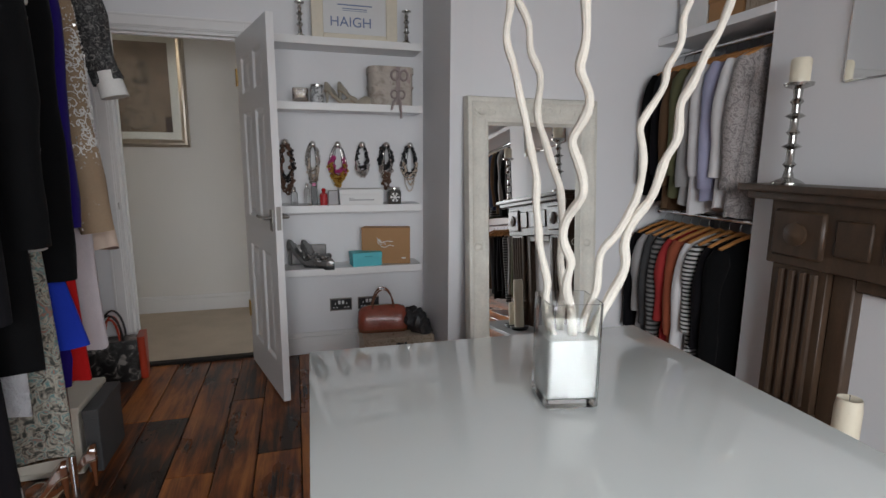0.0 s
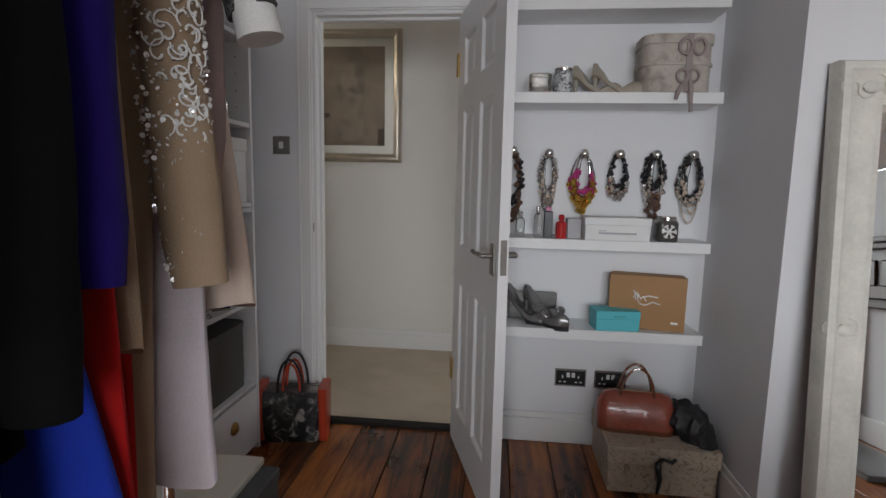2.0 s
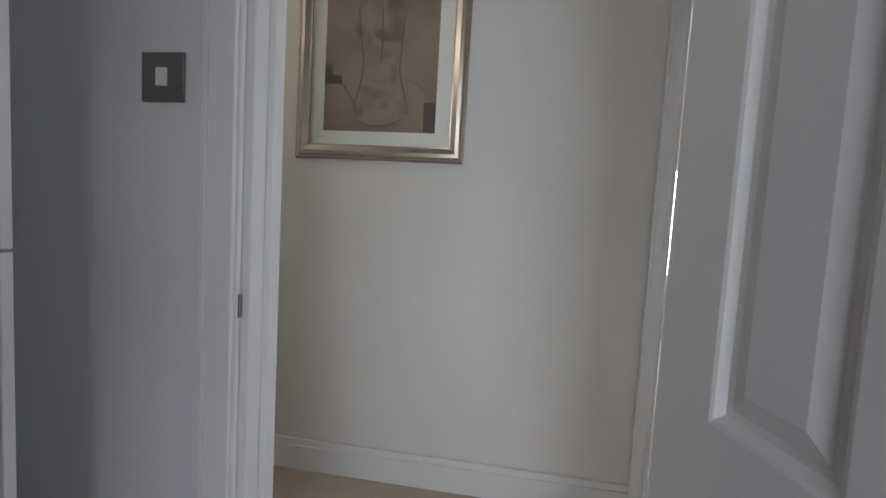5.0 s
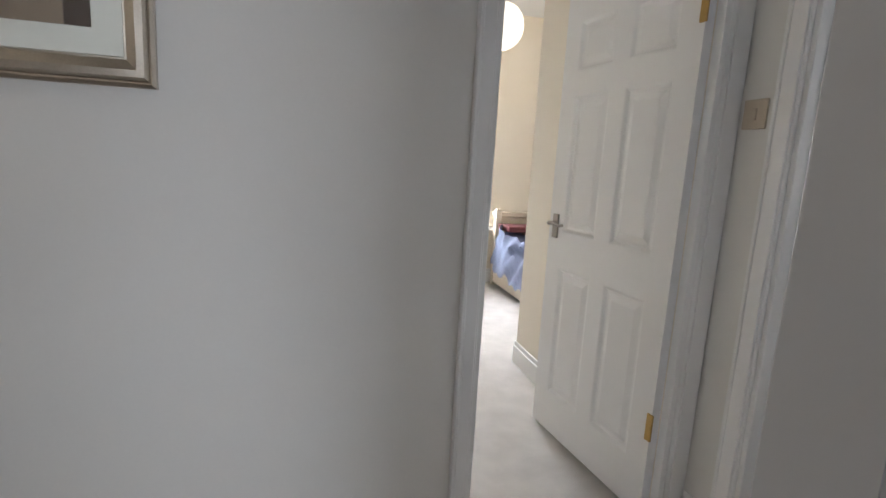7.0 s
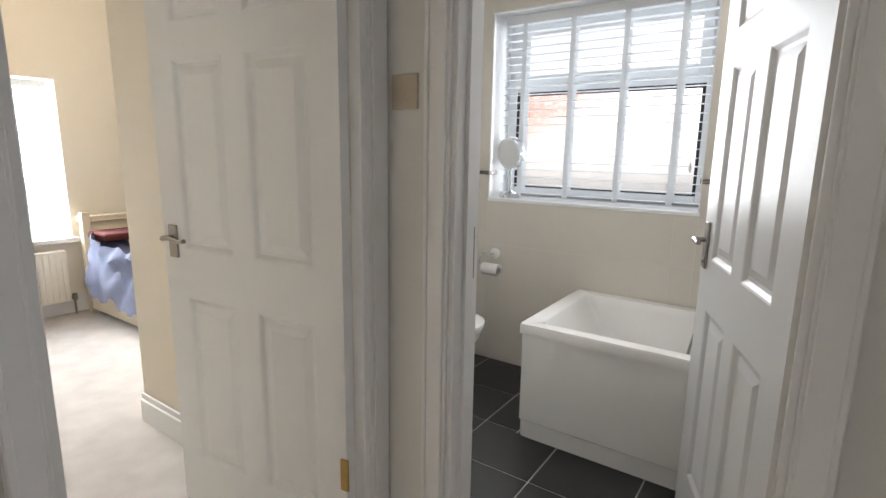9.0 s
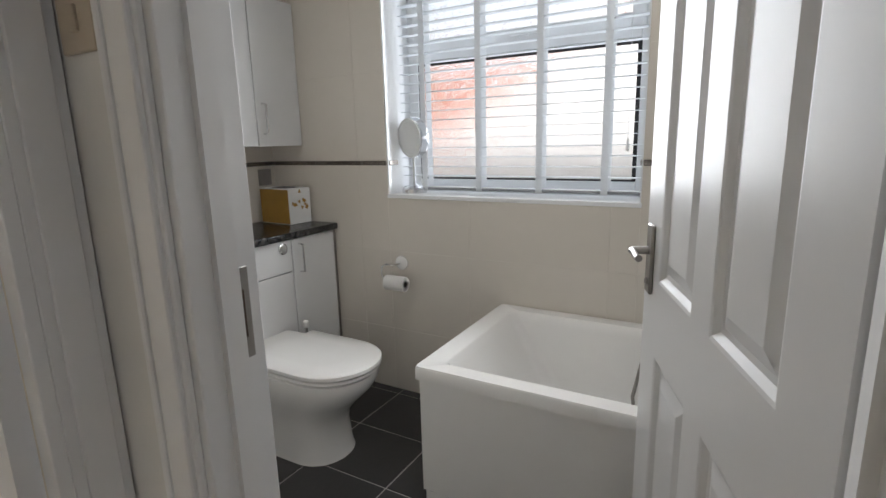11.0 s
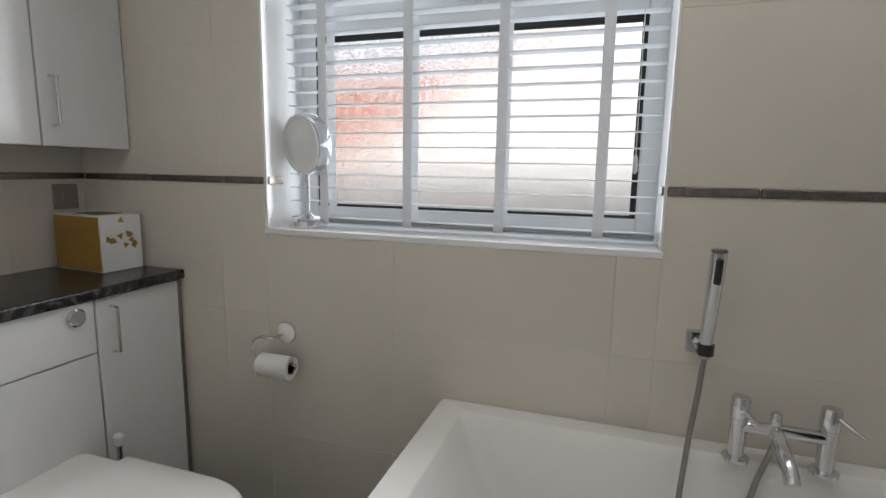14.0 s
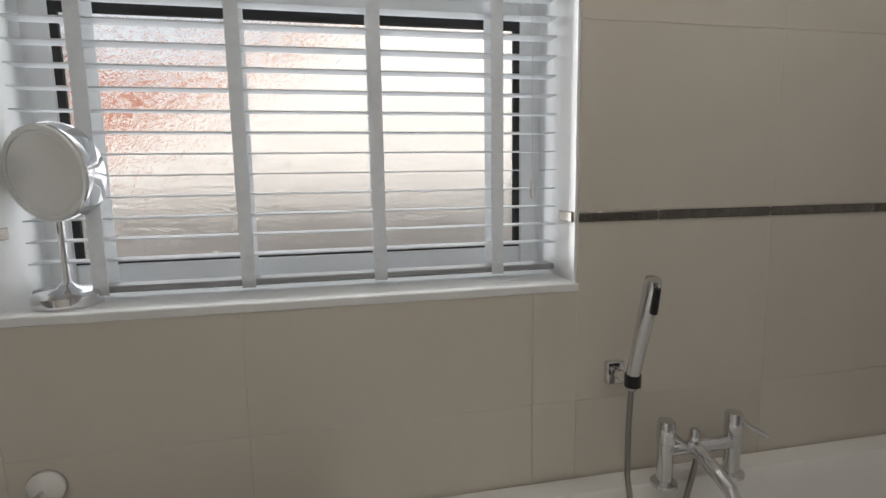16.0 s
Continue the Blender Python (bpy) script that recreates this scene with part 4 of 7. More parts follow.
# sockets
def socket(x0, z0, plugged):
    s = thing("wall_socket", "black and chrome double wall socket" + (" with a black plug in it" if plugged else ""), "socket", (x0 + 0.073, D0, z0), group="wall sockets")
    part("plate", box((x0, x0 + 0.147, D0 - 0.008, D0, z0, z0 + 0.086), bevel=0.0025), NICKEL, s)
    part("insert", box((x0 + 0.006, x0 + 0.141, D0 - 0.0095, D0 - 0.007, z0 + 0.008, z0 + 0.078), bevel=0.001), BLACK_PLASTIC, s)
    for cx in (x0 + 0.036, x0 + 0.111):
        for dx, dz, w, h in ((0, 0.042, 0.006, 0.014), (-0.011, 0.02, 0.012, 0.006), (0.011, 0.02, 0.012, 0.006)):
            part("pin_hole", box((cx + dx - w / 2, cx + dx + w / 2, D0 - 0.0105, D0 - 0.009, z0 + dz, z0 + dz + h)), WHITE_PLASTIC, s)
    for cx in (x0 + 0.062, x0 + 0.086):
        part("rocker", box((cx - 0.008, cx + 0.008, D0 - 0.013, D0 - 0.009, z0 + 0.046, z0 + 0.07), bevel=0.0015), WHITE_PLASTIC, s)
    if plugged:
        pl = part("plug", box((x0 + 0.086, x0 + 0.136, D0 - 0.05, D0 - 0.01, z0 + 0.008, z0 + 0.06), bevel=0.006), BLACK_PLASTIC, s)
        part("cable", tube(arc((x0 + 0.11, D0 - 0.03, z0 + 0.01), (x0 + 0.03, D0 - 0.06, 0.02), (-0.05, -0.02, -0.04)), 0.004, 6), BLACK_PLASTIC, pl)


socket(1.276, 0.285, False)
socket(1.462, 0.285, True)

# floor of the alcove
KEEPSAKE = printed("map_print_paper", [(0.3, (0.20, 0.15, 0.10)), (0.42, (0.40, 0.33, 0.25)), (0.58, (0.46, 0.39, 0.31)), (0.7, (0.24, 0.19, 0.14))], 26, 0.7, 2.0)
kb = thing("keepsake_box", "lidded keepsake box in vintage printed paper", "box", (1.68, 3.98, 0))
part("box", box((1.46, 1.89, 3.81, 4.15, 0, 0.15), bevel=0.003), KEEPSAKE, kb)
part("lid", box((1.452, 1.898, 3.802, 4.158, 0.125, 0.2), bevel=0.003), KEEPSAKE, kb)
part("ribbon_tie", tube([(1.66, 3.797, 0.165), (1.645, 3.785, 0.13), (1.66, 3.79, 0.08), (1.652, 3.79, 0.015)], [0.006, 0.012, 0.009, 0.006], 6), BLACK_PLASTIC, kb, "black ribbon tie")
part("ribbon_bow", tube([(1.64, 3.79, 0.14), (1.665, 3.782, 0.168), (1.70, 3.785, 0.155), (1.715, 3.79, 0.17)], 0.008, 6), BLACK_PLASTIC, kb)
RED_PATENT = surface("brick_red_patent_leather", (0.27, 0.06, 0.035), 0.25, var=0.16, coarse=15, fine=34, bump=0.6, depth=0.006, coat=0.4)


def handbag(words, base, turn, hw, ht, h, material, trim, group=""):
    """A structured handbag with two looped handles, its length along its own x."""
    b = thing("handbag", words, "handbag", base, turn, group, local=True)
    part("body", loft([rounded(0, 0, hw * f, ht * g, ht * g * 0.8, h * z, 5) for f, g, z in ((0.96, 0.9, 0), (1, 1, 0.06), (1.0, 0.98, 0.4), (0.96, 0.7, 0.75), (0.84, 0.42, 0.93), (0.6, 0.2, 1.0))]), material, b)
    part("base_trim", loft([rounded(0, 0, hw * 1.005, ht * 1.01, ht * 0.8, z, 5) for z in (0.002, h * 0.12)]), trim, b)
    for s in (-1, 1):
        hd = [(-hw * 0.42, s * ht * 0.62, h * 0.55)] + [(-hw * 0.42 * math.cos(a), s * ht * 0.4, h * 0.82 + h * 0.85 * math.sin(a)) for a in (math.pi * k / 12 for k in range(13))] + [(hw * 0.42, s * ht * 0.62, h * 0.55)]
        part("handle", tube(hd, 0.0055, 8), trim, b)
        for sx in (-1, 1):
            part("ring", torus((sx * hw * 0.42, s * ht * 0.66, h * 0.6), 0.011, 0.002, "y", 12, 5), BRASS, b)
    part("zip", box((-hw * 0.6, hw * 0.6, -0.004, 0.004, h * 0.995, h * 1.006), bevel=0.001), BRASS, b)


handbag("brick-red patent leather handbag standing on a box", (1.6, 3.99, 0.2), -4, 0.165, 0.075, 0.165, RED_PATENT, BROWN_PATENT)
SCARF = printed("dark_crumpled_scarf", [(0.35, (0.008, 0.008, 0.009)), (0.6, (0.03, 0.03, 0.033)), (0.75, (0.09, 0.09, 0.095))], 18, 0.45, 1.5)
sc = thing("black_scarf", "crumpled shiny black scarf thrown over the box", "scarf", (1.8, 3.95, 0.2))
rnd = random.Random(5)
rings = []
for k in range(15):
    u = k / 14
    c = Vector((1.73 + 0.15 * u, 4.03 - 0.2 * u, 0.275 - 0.03 * u - (0.1 * max(0, u - 0.75) * 4) ** 1.2))
    r = 0.07 * math.sin(math.pi * (0.12 + 0.8 * u)) + 0.012
    rings.append([c + Vector((r * 0.75 * math.cos(a), r * 0.9 * math.cos(a) * 0.6, r * math.sin(a))) * rnd.uniform(0.72, 1.2) for a in (2 * math.pi * j / 14 for j in range(14))])
part("folds", loft(rings), SCARF, sc)


# ---- dressing room: tall mirror ----
mi = thing("standing_mirror", "tall leaning mirror in an ornate distressed cream frame", "mirror", (2.4, 3.395, 0.0), local=True)
mi.rotation_euler = (radians(-4.4), 0, 0)
MW, MH, MF, GZ0, GZ1 = 0.405, 1.65, 0.128, 0.14, 1.495
GX0, GX1 = -0.272, 0.283
part("glass", box((GX0 - 0.01, GX1 + 0.01, 0.016, 0.022, GZ0 - 0.01, GZ1 + 0.01)), MIRROR, mi, "slightly tarnished mirror glass")
part("backing", box((-MW + 0.01, MW - 0.01, 0.03, 0.05, 0.01, MH - 0.01)), DARK_WOOD, mi)


def moulding(x0, x1, z0, z1, inner, profile):
    """A mitred frame whose section steps in from the outer to the inner rectangle."""
    rings = []
    for f, y in profile:
        a0, a1 = x0 + (inner[0] - x0) * f, x1 + (inner[1] - x1) * f
        c0, c1 = z0 + (inner[2] - z0) * f, z1 + (inner[3] - z1) * f
        rings.append([Vector((a0, y, c0)), Vector((a1, y, c0)), Vector((a1, y, c1)), Vector((a0, y, c1))])
    return loft(rings, cap=False)


part("frame", moulding(-MW, MW, 0.0, MH, (GX0, GX1, GZ0, GZ1), ((0, 0.048), (0, 0.004), (0.06, -0.016), (0.2, -0.022), (0.32, -0.008), (0.5, -0.004), (0.72, -0.01), (0.8, -0.018), (0.9, -0.016), (0.94, 0.0), (1.0, 0.01), (1.0, 0.02))), DISTRESSED, mi)
rnd = random.Random(11)


def scroll(cx, cz, s, turn, bm):
    pts = [Vector((cx, -0.012, cz)) + s * (0.2 + 0.08 * k) * Vector((math.cos(turn + 0.55 * k), 0, math.sin(turn + 0.55 * k))) for k in range(11)]
    tube(pts, [0.008 * s * 22 * (1 - 0.06 * k) * 0.8 for k in range(11)], 6, bm)


for cx, cz, sp in ((0.0, MH - 0.075, 0.16), (-MW + 0.09, MH - 0.085, 0.07), (MW - 0.09, MH - 0.085, 0.07), (0.0, 0.075, 0.16), (-MW + 0.09, 0.085, 0.07), (MW - 0.09, 0.085, 0.07), (-MW + 0.062, 0.82, 0.05), (MW - 0.062, 0.82, 0.05)):
    bm = bmesh.new()
    for s in (-1, 1):
        for k in range(3):
            scroll(cx + s * sp * (0.25 + 0.35 * k), cz + rnd.uniform(-0.012, 0.012), 0.032 - 0.004 * k, math.pi / 2 + s * (0.8 + k), bm)
    bmesh.ops.create_uvsphere(bm, u_segments=10, v_segments=6, radius=0.02, matrix=Matrix.LocRotScale((cx, -0.012, cz), None, (1.3, 0.6, 1)))
    tagged(part("carving", bm, DISTRESSED, mi, "carved scroll ornament"), kind="stuff")


# ---- dressing room: table with vase ----
TT = 0.836
tab = thing("glass_top_table", "white island table with a pale glossy glass top", "table", (1.54, 1.5, 0), -1.5)
part("tabletop", box((1.085, 1.99, 1.0, 2.005, TT - 0.022, TT), bevel=0.004, segments=2), SATIN_GLASS, tab, "pale glossy glass top")
part("carcass", box((1.125, 1.95, 1.04, 1.965, 0.08, TT - 0.022), bevel=0.004), SHELF_WHITE, tab)
part("plinth", box((1.15, 1.925, 1.065, 1.94, 0, 0.08)), SHELF_WHITE, tab)
for z in (0.12, 0.36, 0.6):
    d = part("drawer", box((1.15, 1.925, 1.965, 1.978, z, z + 0.2), bevel=0.003), SHELF_WHITE, tab)
    part("knob", lathe([(0.006, 0), (0.006, 0.015), (0.014, 0.02), (0.01, 0.028)], (1.54, 1.978, z + 0.1), 12, axis="y"), CHROME, d)
va = thing("glass_vase", "square clear glass vase half filled with white sand", "vase", (1.578, 1.635, TT), -10)
vx, vy, vh = 1.578, 1.635, 0.205
rings = [rounded(vx, vy, h, h, 0.008, TT + z, 3) for h, z in ((0.048, 0), (0.052, 0.004), (0.052, vh), (0.0497, vh), (0.0497, 0.02))]
part("glass", loft(rings), CLEAR, va)
SAND = surface("white_sand", (0.80, 0.80, 0.79), 0.95, var=0.05, coarse=30, fine=400, bump=0.6)
part("sand", loft([rounded(vx, vy, 0.0478, 0.0478, 0.008, TT + z, 3) for z in (0.0215, 0.07, 0.131, 0.135)]), SAND, va, "white sand filling")
# twisted branches: each bends through a few knees (height, across, along), with kinks of its own
rnd = random.Random(3)
BENDS = (
    ((0.0, -0.02, 0.0), (0.12, -0.05, 0.0), (0.3, -0.08, -0.01), (0.6, -0.145, -0.01), (1.05, -0.22, -0.01)),
    ((0.0, 0.0, 0.02), (0.26, -0.015, 0.01), (0.48, -0.08, 0.0), (0.7, -0.13, 0.0), (1.05, -0.17, 0.0)),
    ((0.0, 0.01, -0.01), (0.2, -0.03, -0.04), (0.4, -0.05, -0.1), (0.6, -0.1, -0.18), (1.05, -0.25, -0.34)),
    ((0.0, 0.03, 0.0), (0.18, 0.06, -0.01), (0.3, 0.125, -0.02), (0.42, 0.13, -0.02), (0.62, 0.2, -0.02), (1.05, 0.36, 0.0)),
    ((0.0, 0.04, -0.02), (0.2, 0.11, -0.02), (0.42, 0.2, -0.02), (0.7, 0.32, 0.0), (1.05, 0.47, 0.03)),
)
for bends, r0, amp in zip(BENDS, (0.008, 0.008, 0.009, 0.0085, 0.010), (0.004, 0.005, 0.008, 0.007, 0.004)):
    br = thing("twisted_branch", "whitewashed twisted willow branch standing in the vase", "branch", (vx + bends[0][1], vy + bends[0][2], TT + 0.1), group="vase branches")
    n, ph, pts = 96, rnd.uniform(0, 6), []
    for k in range(n):
        h = bends[-1][0] * k / (n - 1)
        (h0, x0, y0), (h1, x1, y1) = next(pair for pair in zip(bends, bends[1:]) if h <= pair[1][0] + 1e-9)
        u = (h - h0) / (h1 - h0)
        u = u * u * (3 - 2 * u)
        w = amp * min(1, h / 0.12) * (0.8 + 0.5 * math.sin(ph + 11 * h))
        bite = math.sin(ph + 52 * h + 1.2 * math.sin(17 * h + ph))
        pts.append(Vector((vx + x0 + (x1 - x0) * u + w * bite, vy + y0 + (y1 - y0) * u + w * math.cos(ph * 2 + 44 * h), TT + 0.1 + h + 0.004 * math.sin(61 * h + ph))))
    part("stem", tube(pts, [r0 * (1 - 0.35 * k / n) * (1 + 0.09 * math.sin(0.9 * k + ph)) * rnd.uniform(0.95, 1.05) for k in range(n)], 9), BRANCH, br)


# ---- dressing room: hanging clothes ----
def garment(name, words, category, m, x, y, top, bottom, shoulder, hem, thick, sleeve=None, sleeve_m=None, cuff_m=None, group="", hanger=ORANGE_WOOD, seed=0, swing=0.0, neck=0.06, drift=0.0):
    """Clothing on a hanger in a plane across x: body, two sleeves, hanger with hook."""
    rnd = random.Random(seed + int(y * 977))
    g = thing(name, words, category, (x, y, top), group=group)
    ph, folds = rnd.uniform(0, 6), rnd.choice((5, 6, 7))
    rings, n, rows = [], 40, 16
    for k in range(rows):
        u = k / (rows - 1)
        if k < 4:
            v = k / 3
            hw, z, th = neck + (shoulder - neck) * v, top - 0.075 * v ** 1.5, thick * (0.45 + 0.25 * v)
        else:
            v = (k - 3) / (rows - 4)
            hw, z, th = shoulder + (hem - shoulder) * v ** 1.2, top - 0.075 - (top - 0.075 - bottom) * v, thick * (0.7 + 0.3 * v)
        ring = []
        for j in range(n):
            a = 2 * math.pi * j / n
            ripple = 1 + 0.32 * max(0, u - 0.2) * math.sin(folds * a + ph + 1.2 * u) + 0.05 * math.sin(11 * a + 3 * ph)
            cx, cy = math.cos(a), math.sin(a)
            px = hw * abs(cx) ** 0.55 * (1 if cx > 0 else -1) * (1 + 0.05 * math.sin(ph + 5 * u + a))
            py = th * abs(cy) ** 0.8 * (1 if cy > 0 else -1) * ripple
            ring.append(Vector((x + px, y + py + swing * u * u, z + 0.008 * math.sin(3 * a + ph) * (k == rows - 1))))
        rings.append(ring)
    part("body", loft(rings), m, g)
    if sleeve is not None:
        for s in (-1, 1):
            pts, radii = [], []
            for k in range(11):
                u = k / 10
                pts.append((x + s * (shoulder - 0.035 + 0.045 * math.sin(min(1, u * 2.5) * math.pi / 2) - 0.01 * u + drift * u * u), y + thick * 0.25 * math.sin(ph + 4 * u) + swing * u, top - 0.06 - (top - 0.06 - sleeve) * u))
                radii.append((0.062 - 0.018 * u) * (1 + 0.10 * math.sin(9 * u + ph)) * (0.7 if k == 0 else 1))
            sl = tube(pts, radii, 14)
            for v in sl.verts:
                v.co.y = y + (v.co.y - y) * 0.72
                v.co += 0.006 * Vector((noise.noise(v.co * 14), noise.noise(v.co * 14 + Vector((5, 5, 5))), 0))
            p = part("sleeve", sl, sleeve_m or m, g)
            if cuff_m:
                part("cuff", tube([Vector(pts[-1]) + Vector((-0.006, 0, 0.03)), Vector(pts[-1]) + Vector((0.012, 0, -0.045))], [0.036, 0.04], 14), cuff_m, p)
    if hanger:
        part("hanger", tube([(x - shoulder * 0.92, y, top - 0.05), (x - shoulder * 0.5, y, top - 0.018), (x, y, top + 0.014), (x + shoulder * 0.5, y, top - 0.018), (x + shoulder * 0.92, y, top - 0.05)], [0.009, 0.012, 0.014, 0.012, 0.009], 8), hanger, g, "curved wooden hanger")
        part("hook", tube([(x, y, top + 0.01), (x, y, top + 0.05), (x + 0.014, y, top + 0.074), (x + 0.002, y, top + 0.09), (x - 0.014, y, top + 0.08)], 0.0022, 6), CHROME, g)
    return g


def clothes_rail(words, x, y0, y1, z, legs):
    r = thing("clothes_rail", words, "rail", (x, (y0 + y1) / 2, 0 if legs else z))
    part("bar", tube([(x, y0, z), (x, y1, z)], 0.0125, 14), CHROME, r)
    if legs:
        for yy in (y0, y1):
            part("post", tube([(x, yy, 0), (x, yy, z)], 0.0125, 12), CHROME, r)
    else:
        for yy, s in ((y0, 1), (y1, -1)):
            part("bracket", lathe([(0.026, 0), (0.026, s * 0.006), (0.016, s * 0.02)], (x, yy, z), 14, axis="y"), CHROME, r)


BLACK_CLOTH = fabric("black_wool", (0.005, 0.005, 0.0055), sheen=0.02)
SOFT_BLACK = fabric("soft_black_jersey", (0.008, 0.0075, 0.009), sheen=0.02)
NAVY = fabric("deep_purple_blue_jersey", (0.014, 0.007, 0.10), sheen=0.05)
ROYAL = fabric("royal_blue_crepe", (0.013, 0.034, 0.33), 0.75, sheen=0.05)
RED = fabric("scarlet_crepe", (0.30, 0.008, 0.008), 0.8)
MARL = striped("grey_and_cream_knit", (0.06, 0.058, 0.056), (0.46, 0.44, 0.41), 42, wobble=0.8)
LACE = printed("black_and_white_print_cloth", [(0.50, (0.006, 0.006, 0.007)), (0.56, (0.5, 0.5, 0.5))], 40, 0.8, 2.2)
WHITE_SATIN = surface("crumpled_white_satin", (0.50, 0.51, 0.54), 0.28, var=0.14, coarse=14, fine=26, bump=1.0, depth=0.03)
FLORAL = printed("muted_floral_cloth", [(0.36, (0.04, 0.045, 0.04)), (0.45, (0.2, 0.18, 0.15)), (0.52, (0.38, 0.35, 0.29)), (0.59, (0.09, 0.2, 0.2)), (0.68, (0.30, 0.14, 0.11))], 34, 0.85, 2.4)
BEIGE_NET = fabric("beige_sequin_net", (0.29, 0.21, 0.14), 0.6)
NUDE = fabric("pale_peach_lining", (0.50, 0.40, 0.33), 0.8)
LILAC = fabric("dusty_lilac_wool", (0.32, 0.235, 0.225), 0.9)
TWEED = printed("black_tweed", [(0.4, (0.012, 0.012, 0.013)), (0.55, (0.06, 0.06, 0.06)), (0.72, (0.22, 0.21, 0.2))], 90, 0.9)
CUFF_WHITE = fabric("white_cuff_cotton", (0.66, 0.65, 0.63))
TEAL_CLOTH = fabric("grey_green_chiffon", (0.16, 0.25, 0.22))
GREY_CLOTH = fabric("dark_grey_wool", (0.06, 0.06, 0.062))
OLIVE = fabric("olive_drab_cotton", (0.10, 0.10, 0.055))
LR = "clothes on the long rail"
clothes_rail("chrome clothes rail full of dresses along the wall", 0.278, 1.0, 2.75, 1.99, True)
HX = 0.28
LILAC_PALE = fabric("pale_lilac_lining", (0.47, 0.42, 0.44), 0.85)
rows = [
    ("jacket", "short black tweed jacket with white cuffs", TWEED, 2.66, 1.9, 1.42, 0.2, 0.12, 0.028, 1.53, CUFF_WHITE),
    ("coat", "dusty lilac wool coat on a hanger", LILAC, 2.70, 1.9, 1.08, 0.12, 0.13, 0.03, 1.09, None),
    ("dress", "pale peach dress with a straight hem", NUDE, 2.715, 1.9, 1.0, 0.15, 0.215, 0.026, None, None),
    ("dress", "long pale lilac dress on a wooden hanger", LILAC_PALE, 2.6, 1.9, 0.70, 0.17, 0.21, 0.026, None, None),
    ("dress", "beige sequinned dress with silver scroll beading", BEIGE_NET, 2.53, 1.9, 0.62, 0.17, 0.13, 0.03, 1.08, None),
    ("dress", "long scarlet dress on a wooden hanger", RED, 2.485, 1.92, 0.72, 0.13, 0.13, 0.016, None, None),
    ("dress", "brown net dress with thin straps", BEIGE_NET, 2.43, 1.9, 1.0, 0.19, 0.19, 0.015, None, None),
    ("dress", "purple-blue dress with a bright blue skirt", NAVY, 2.32, 1.92, 1.0, 0.205, 0.2, 0.03, 1.12, None),
    ("cardigan", "black cardigan with white flower print", BLACK_CLOTH, 2.24, 1.9, 0.95, 0.215, 0.2, 0.034, 1.0, None),
    ("cardigan", "grey and cream striped knitted cardigan", MARL, 2.15, 1.9, 1.12, 0.2, 0.19, 0.032, 1.09, None),
    ("dress", "muted floral print dress on a hanger", FLORAL, 2.18, 1.88, 0.56, 0.19, 0.235, 0.026, None, None),
    ("blouse", "black and white printed blouse", LACE, 2.095, 1.9, 0.86, 0.22, 0.25, 0.024, None, None),
    ("blouse", "crumpled white satin blouse", WHITE_SATIN, 2.055, 1.82, 0.74, 0.2, 0.225, 0.026, None, None),
    ("coat", "plain black wool coat", BLACK_CLOTH, 1.99, 1.9, 0.86, 0.27, 0.27, 0.038, 1.12, None),
    ("dress", "black and white patterned long dress", LACE, 1.93, 1.9, 0.5, 0.22, 0.25, 0.026, None, None),
    ("dress", "plain black jersey dress", SOFT_BLACK, 1.86, 1.9, 0.62, 0.245, 0.26, 0.034, 1.0, None),
    ("dress", "sheer grey-green chiffon dress", TEAL_CLOTH, 1.79, 1.88, 0.55, 0.22, 0.25, 0.026, None, None),
    ("coat", "black wool coat with a wide hem", BLACK_CLOTH, 1.69, 1.9, 0.7, 0.25, 0.27, 0.04, 1.1, None),
    ("jacket", "dark grey wool jacket", GREY_CLOTH, 1.55, 1.9, 1.0, 0.25, 0.24, 0.036, 1.2, None),
    ("dress", "long plain black dress", SOFT_BLACK, 1.41, 1.9, 0.5, 0.24, 0.26, 0.036, None, None),
    ("cardigan", "plain dark grey knitted cardigan", GREY_CLOTH, 1.25, 1.9, 0.95, 0.25, 0.24, 0.036, 1.1, None),
]
worn = {}
for k, (nm, words, m, y, top, bottom, sh, he, th, sl, cm) in enumerate(rows):
    worn[words] = garment(nm, words, nm, m, HX, y, top, bottom, sh, he, th, sl, None, cm, LR, seed=k, drift=0.06 if m in (BEIGE_NET, TWEED) else 0.01)
# the bright blue skirt below the purple top, and its red and navy hem
skirt = worn["purple-blue dress with a bright blue skirt"]
part("skirt", loft([[Vector((HX + (0.2 + 0.05 * u) * abs(math.cos(a)) ** 0.6 * (1 if math.cos(a) > 0 else -1), 2.32 + (0.03 + 0.012 * u) * math.sin(a) * (1 + 0.25 * math.sin(6 * a)), 1.02 - 0.22 * u)) for a in (2 * math.pi * j / 36 for j in range(36))] for u in (0, 0.3, 0.6, 1.0)]), ROYAL, skirt, "royal blue crepe skirt")
rb = garment("dress", "scarlet and navy dress with a round hem", "dress", RED, HX, 2.365, 1.86, 0.69, 0.17, 0.24, 0.02, None, None, None, LR, seed=77)
part("navy_panel", loft([[Vector((HX + hw * abs(math.cos(a)) ** 0.6 * (1 if math.cos(a) > 0 else -1), 2.335 + 0.022 * math.sin(a), z)) for a in (2 * math.pi * j / 28 for j in range(28))] for hw, z in ((0.19, 0.85), (0.2, 0.76), (0.19, 0.68))]), NAVY, rb, "navy front panel")
# sequin beading: scrolls and single sequins on the beige dress
SEQUIN = surface("silver_sequin", (0.85, 0.84, 0.82), 0.2, metal=0.35, var=0.1)
bd = worn["beige sequinned dress with silver scroll beading"]
rnd = random.Random(21)


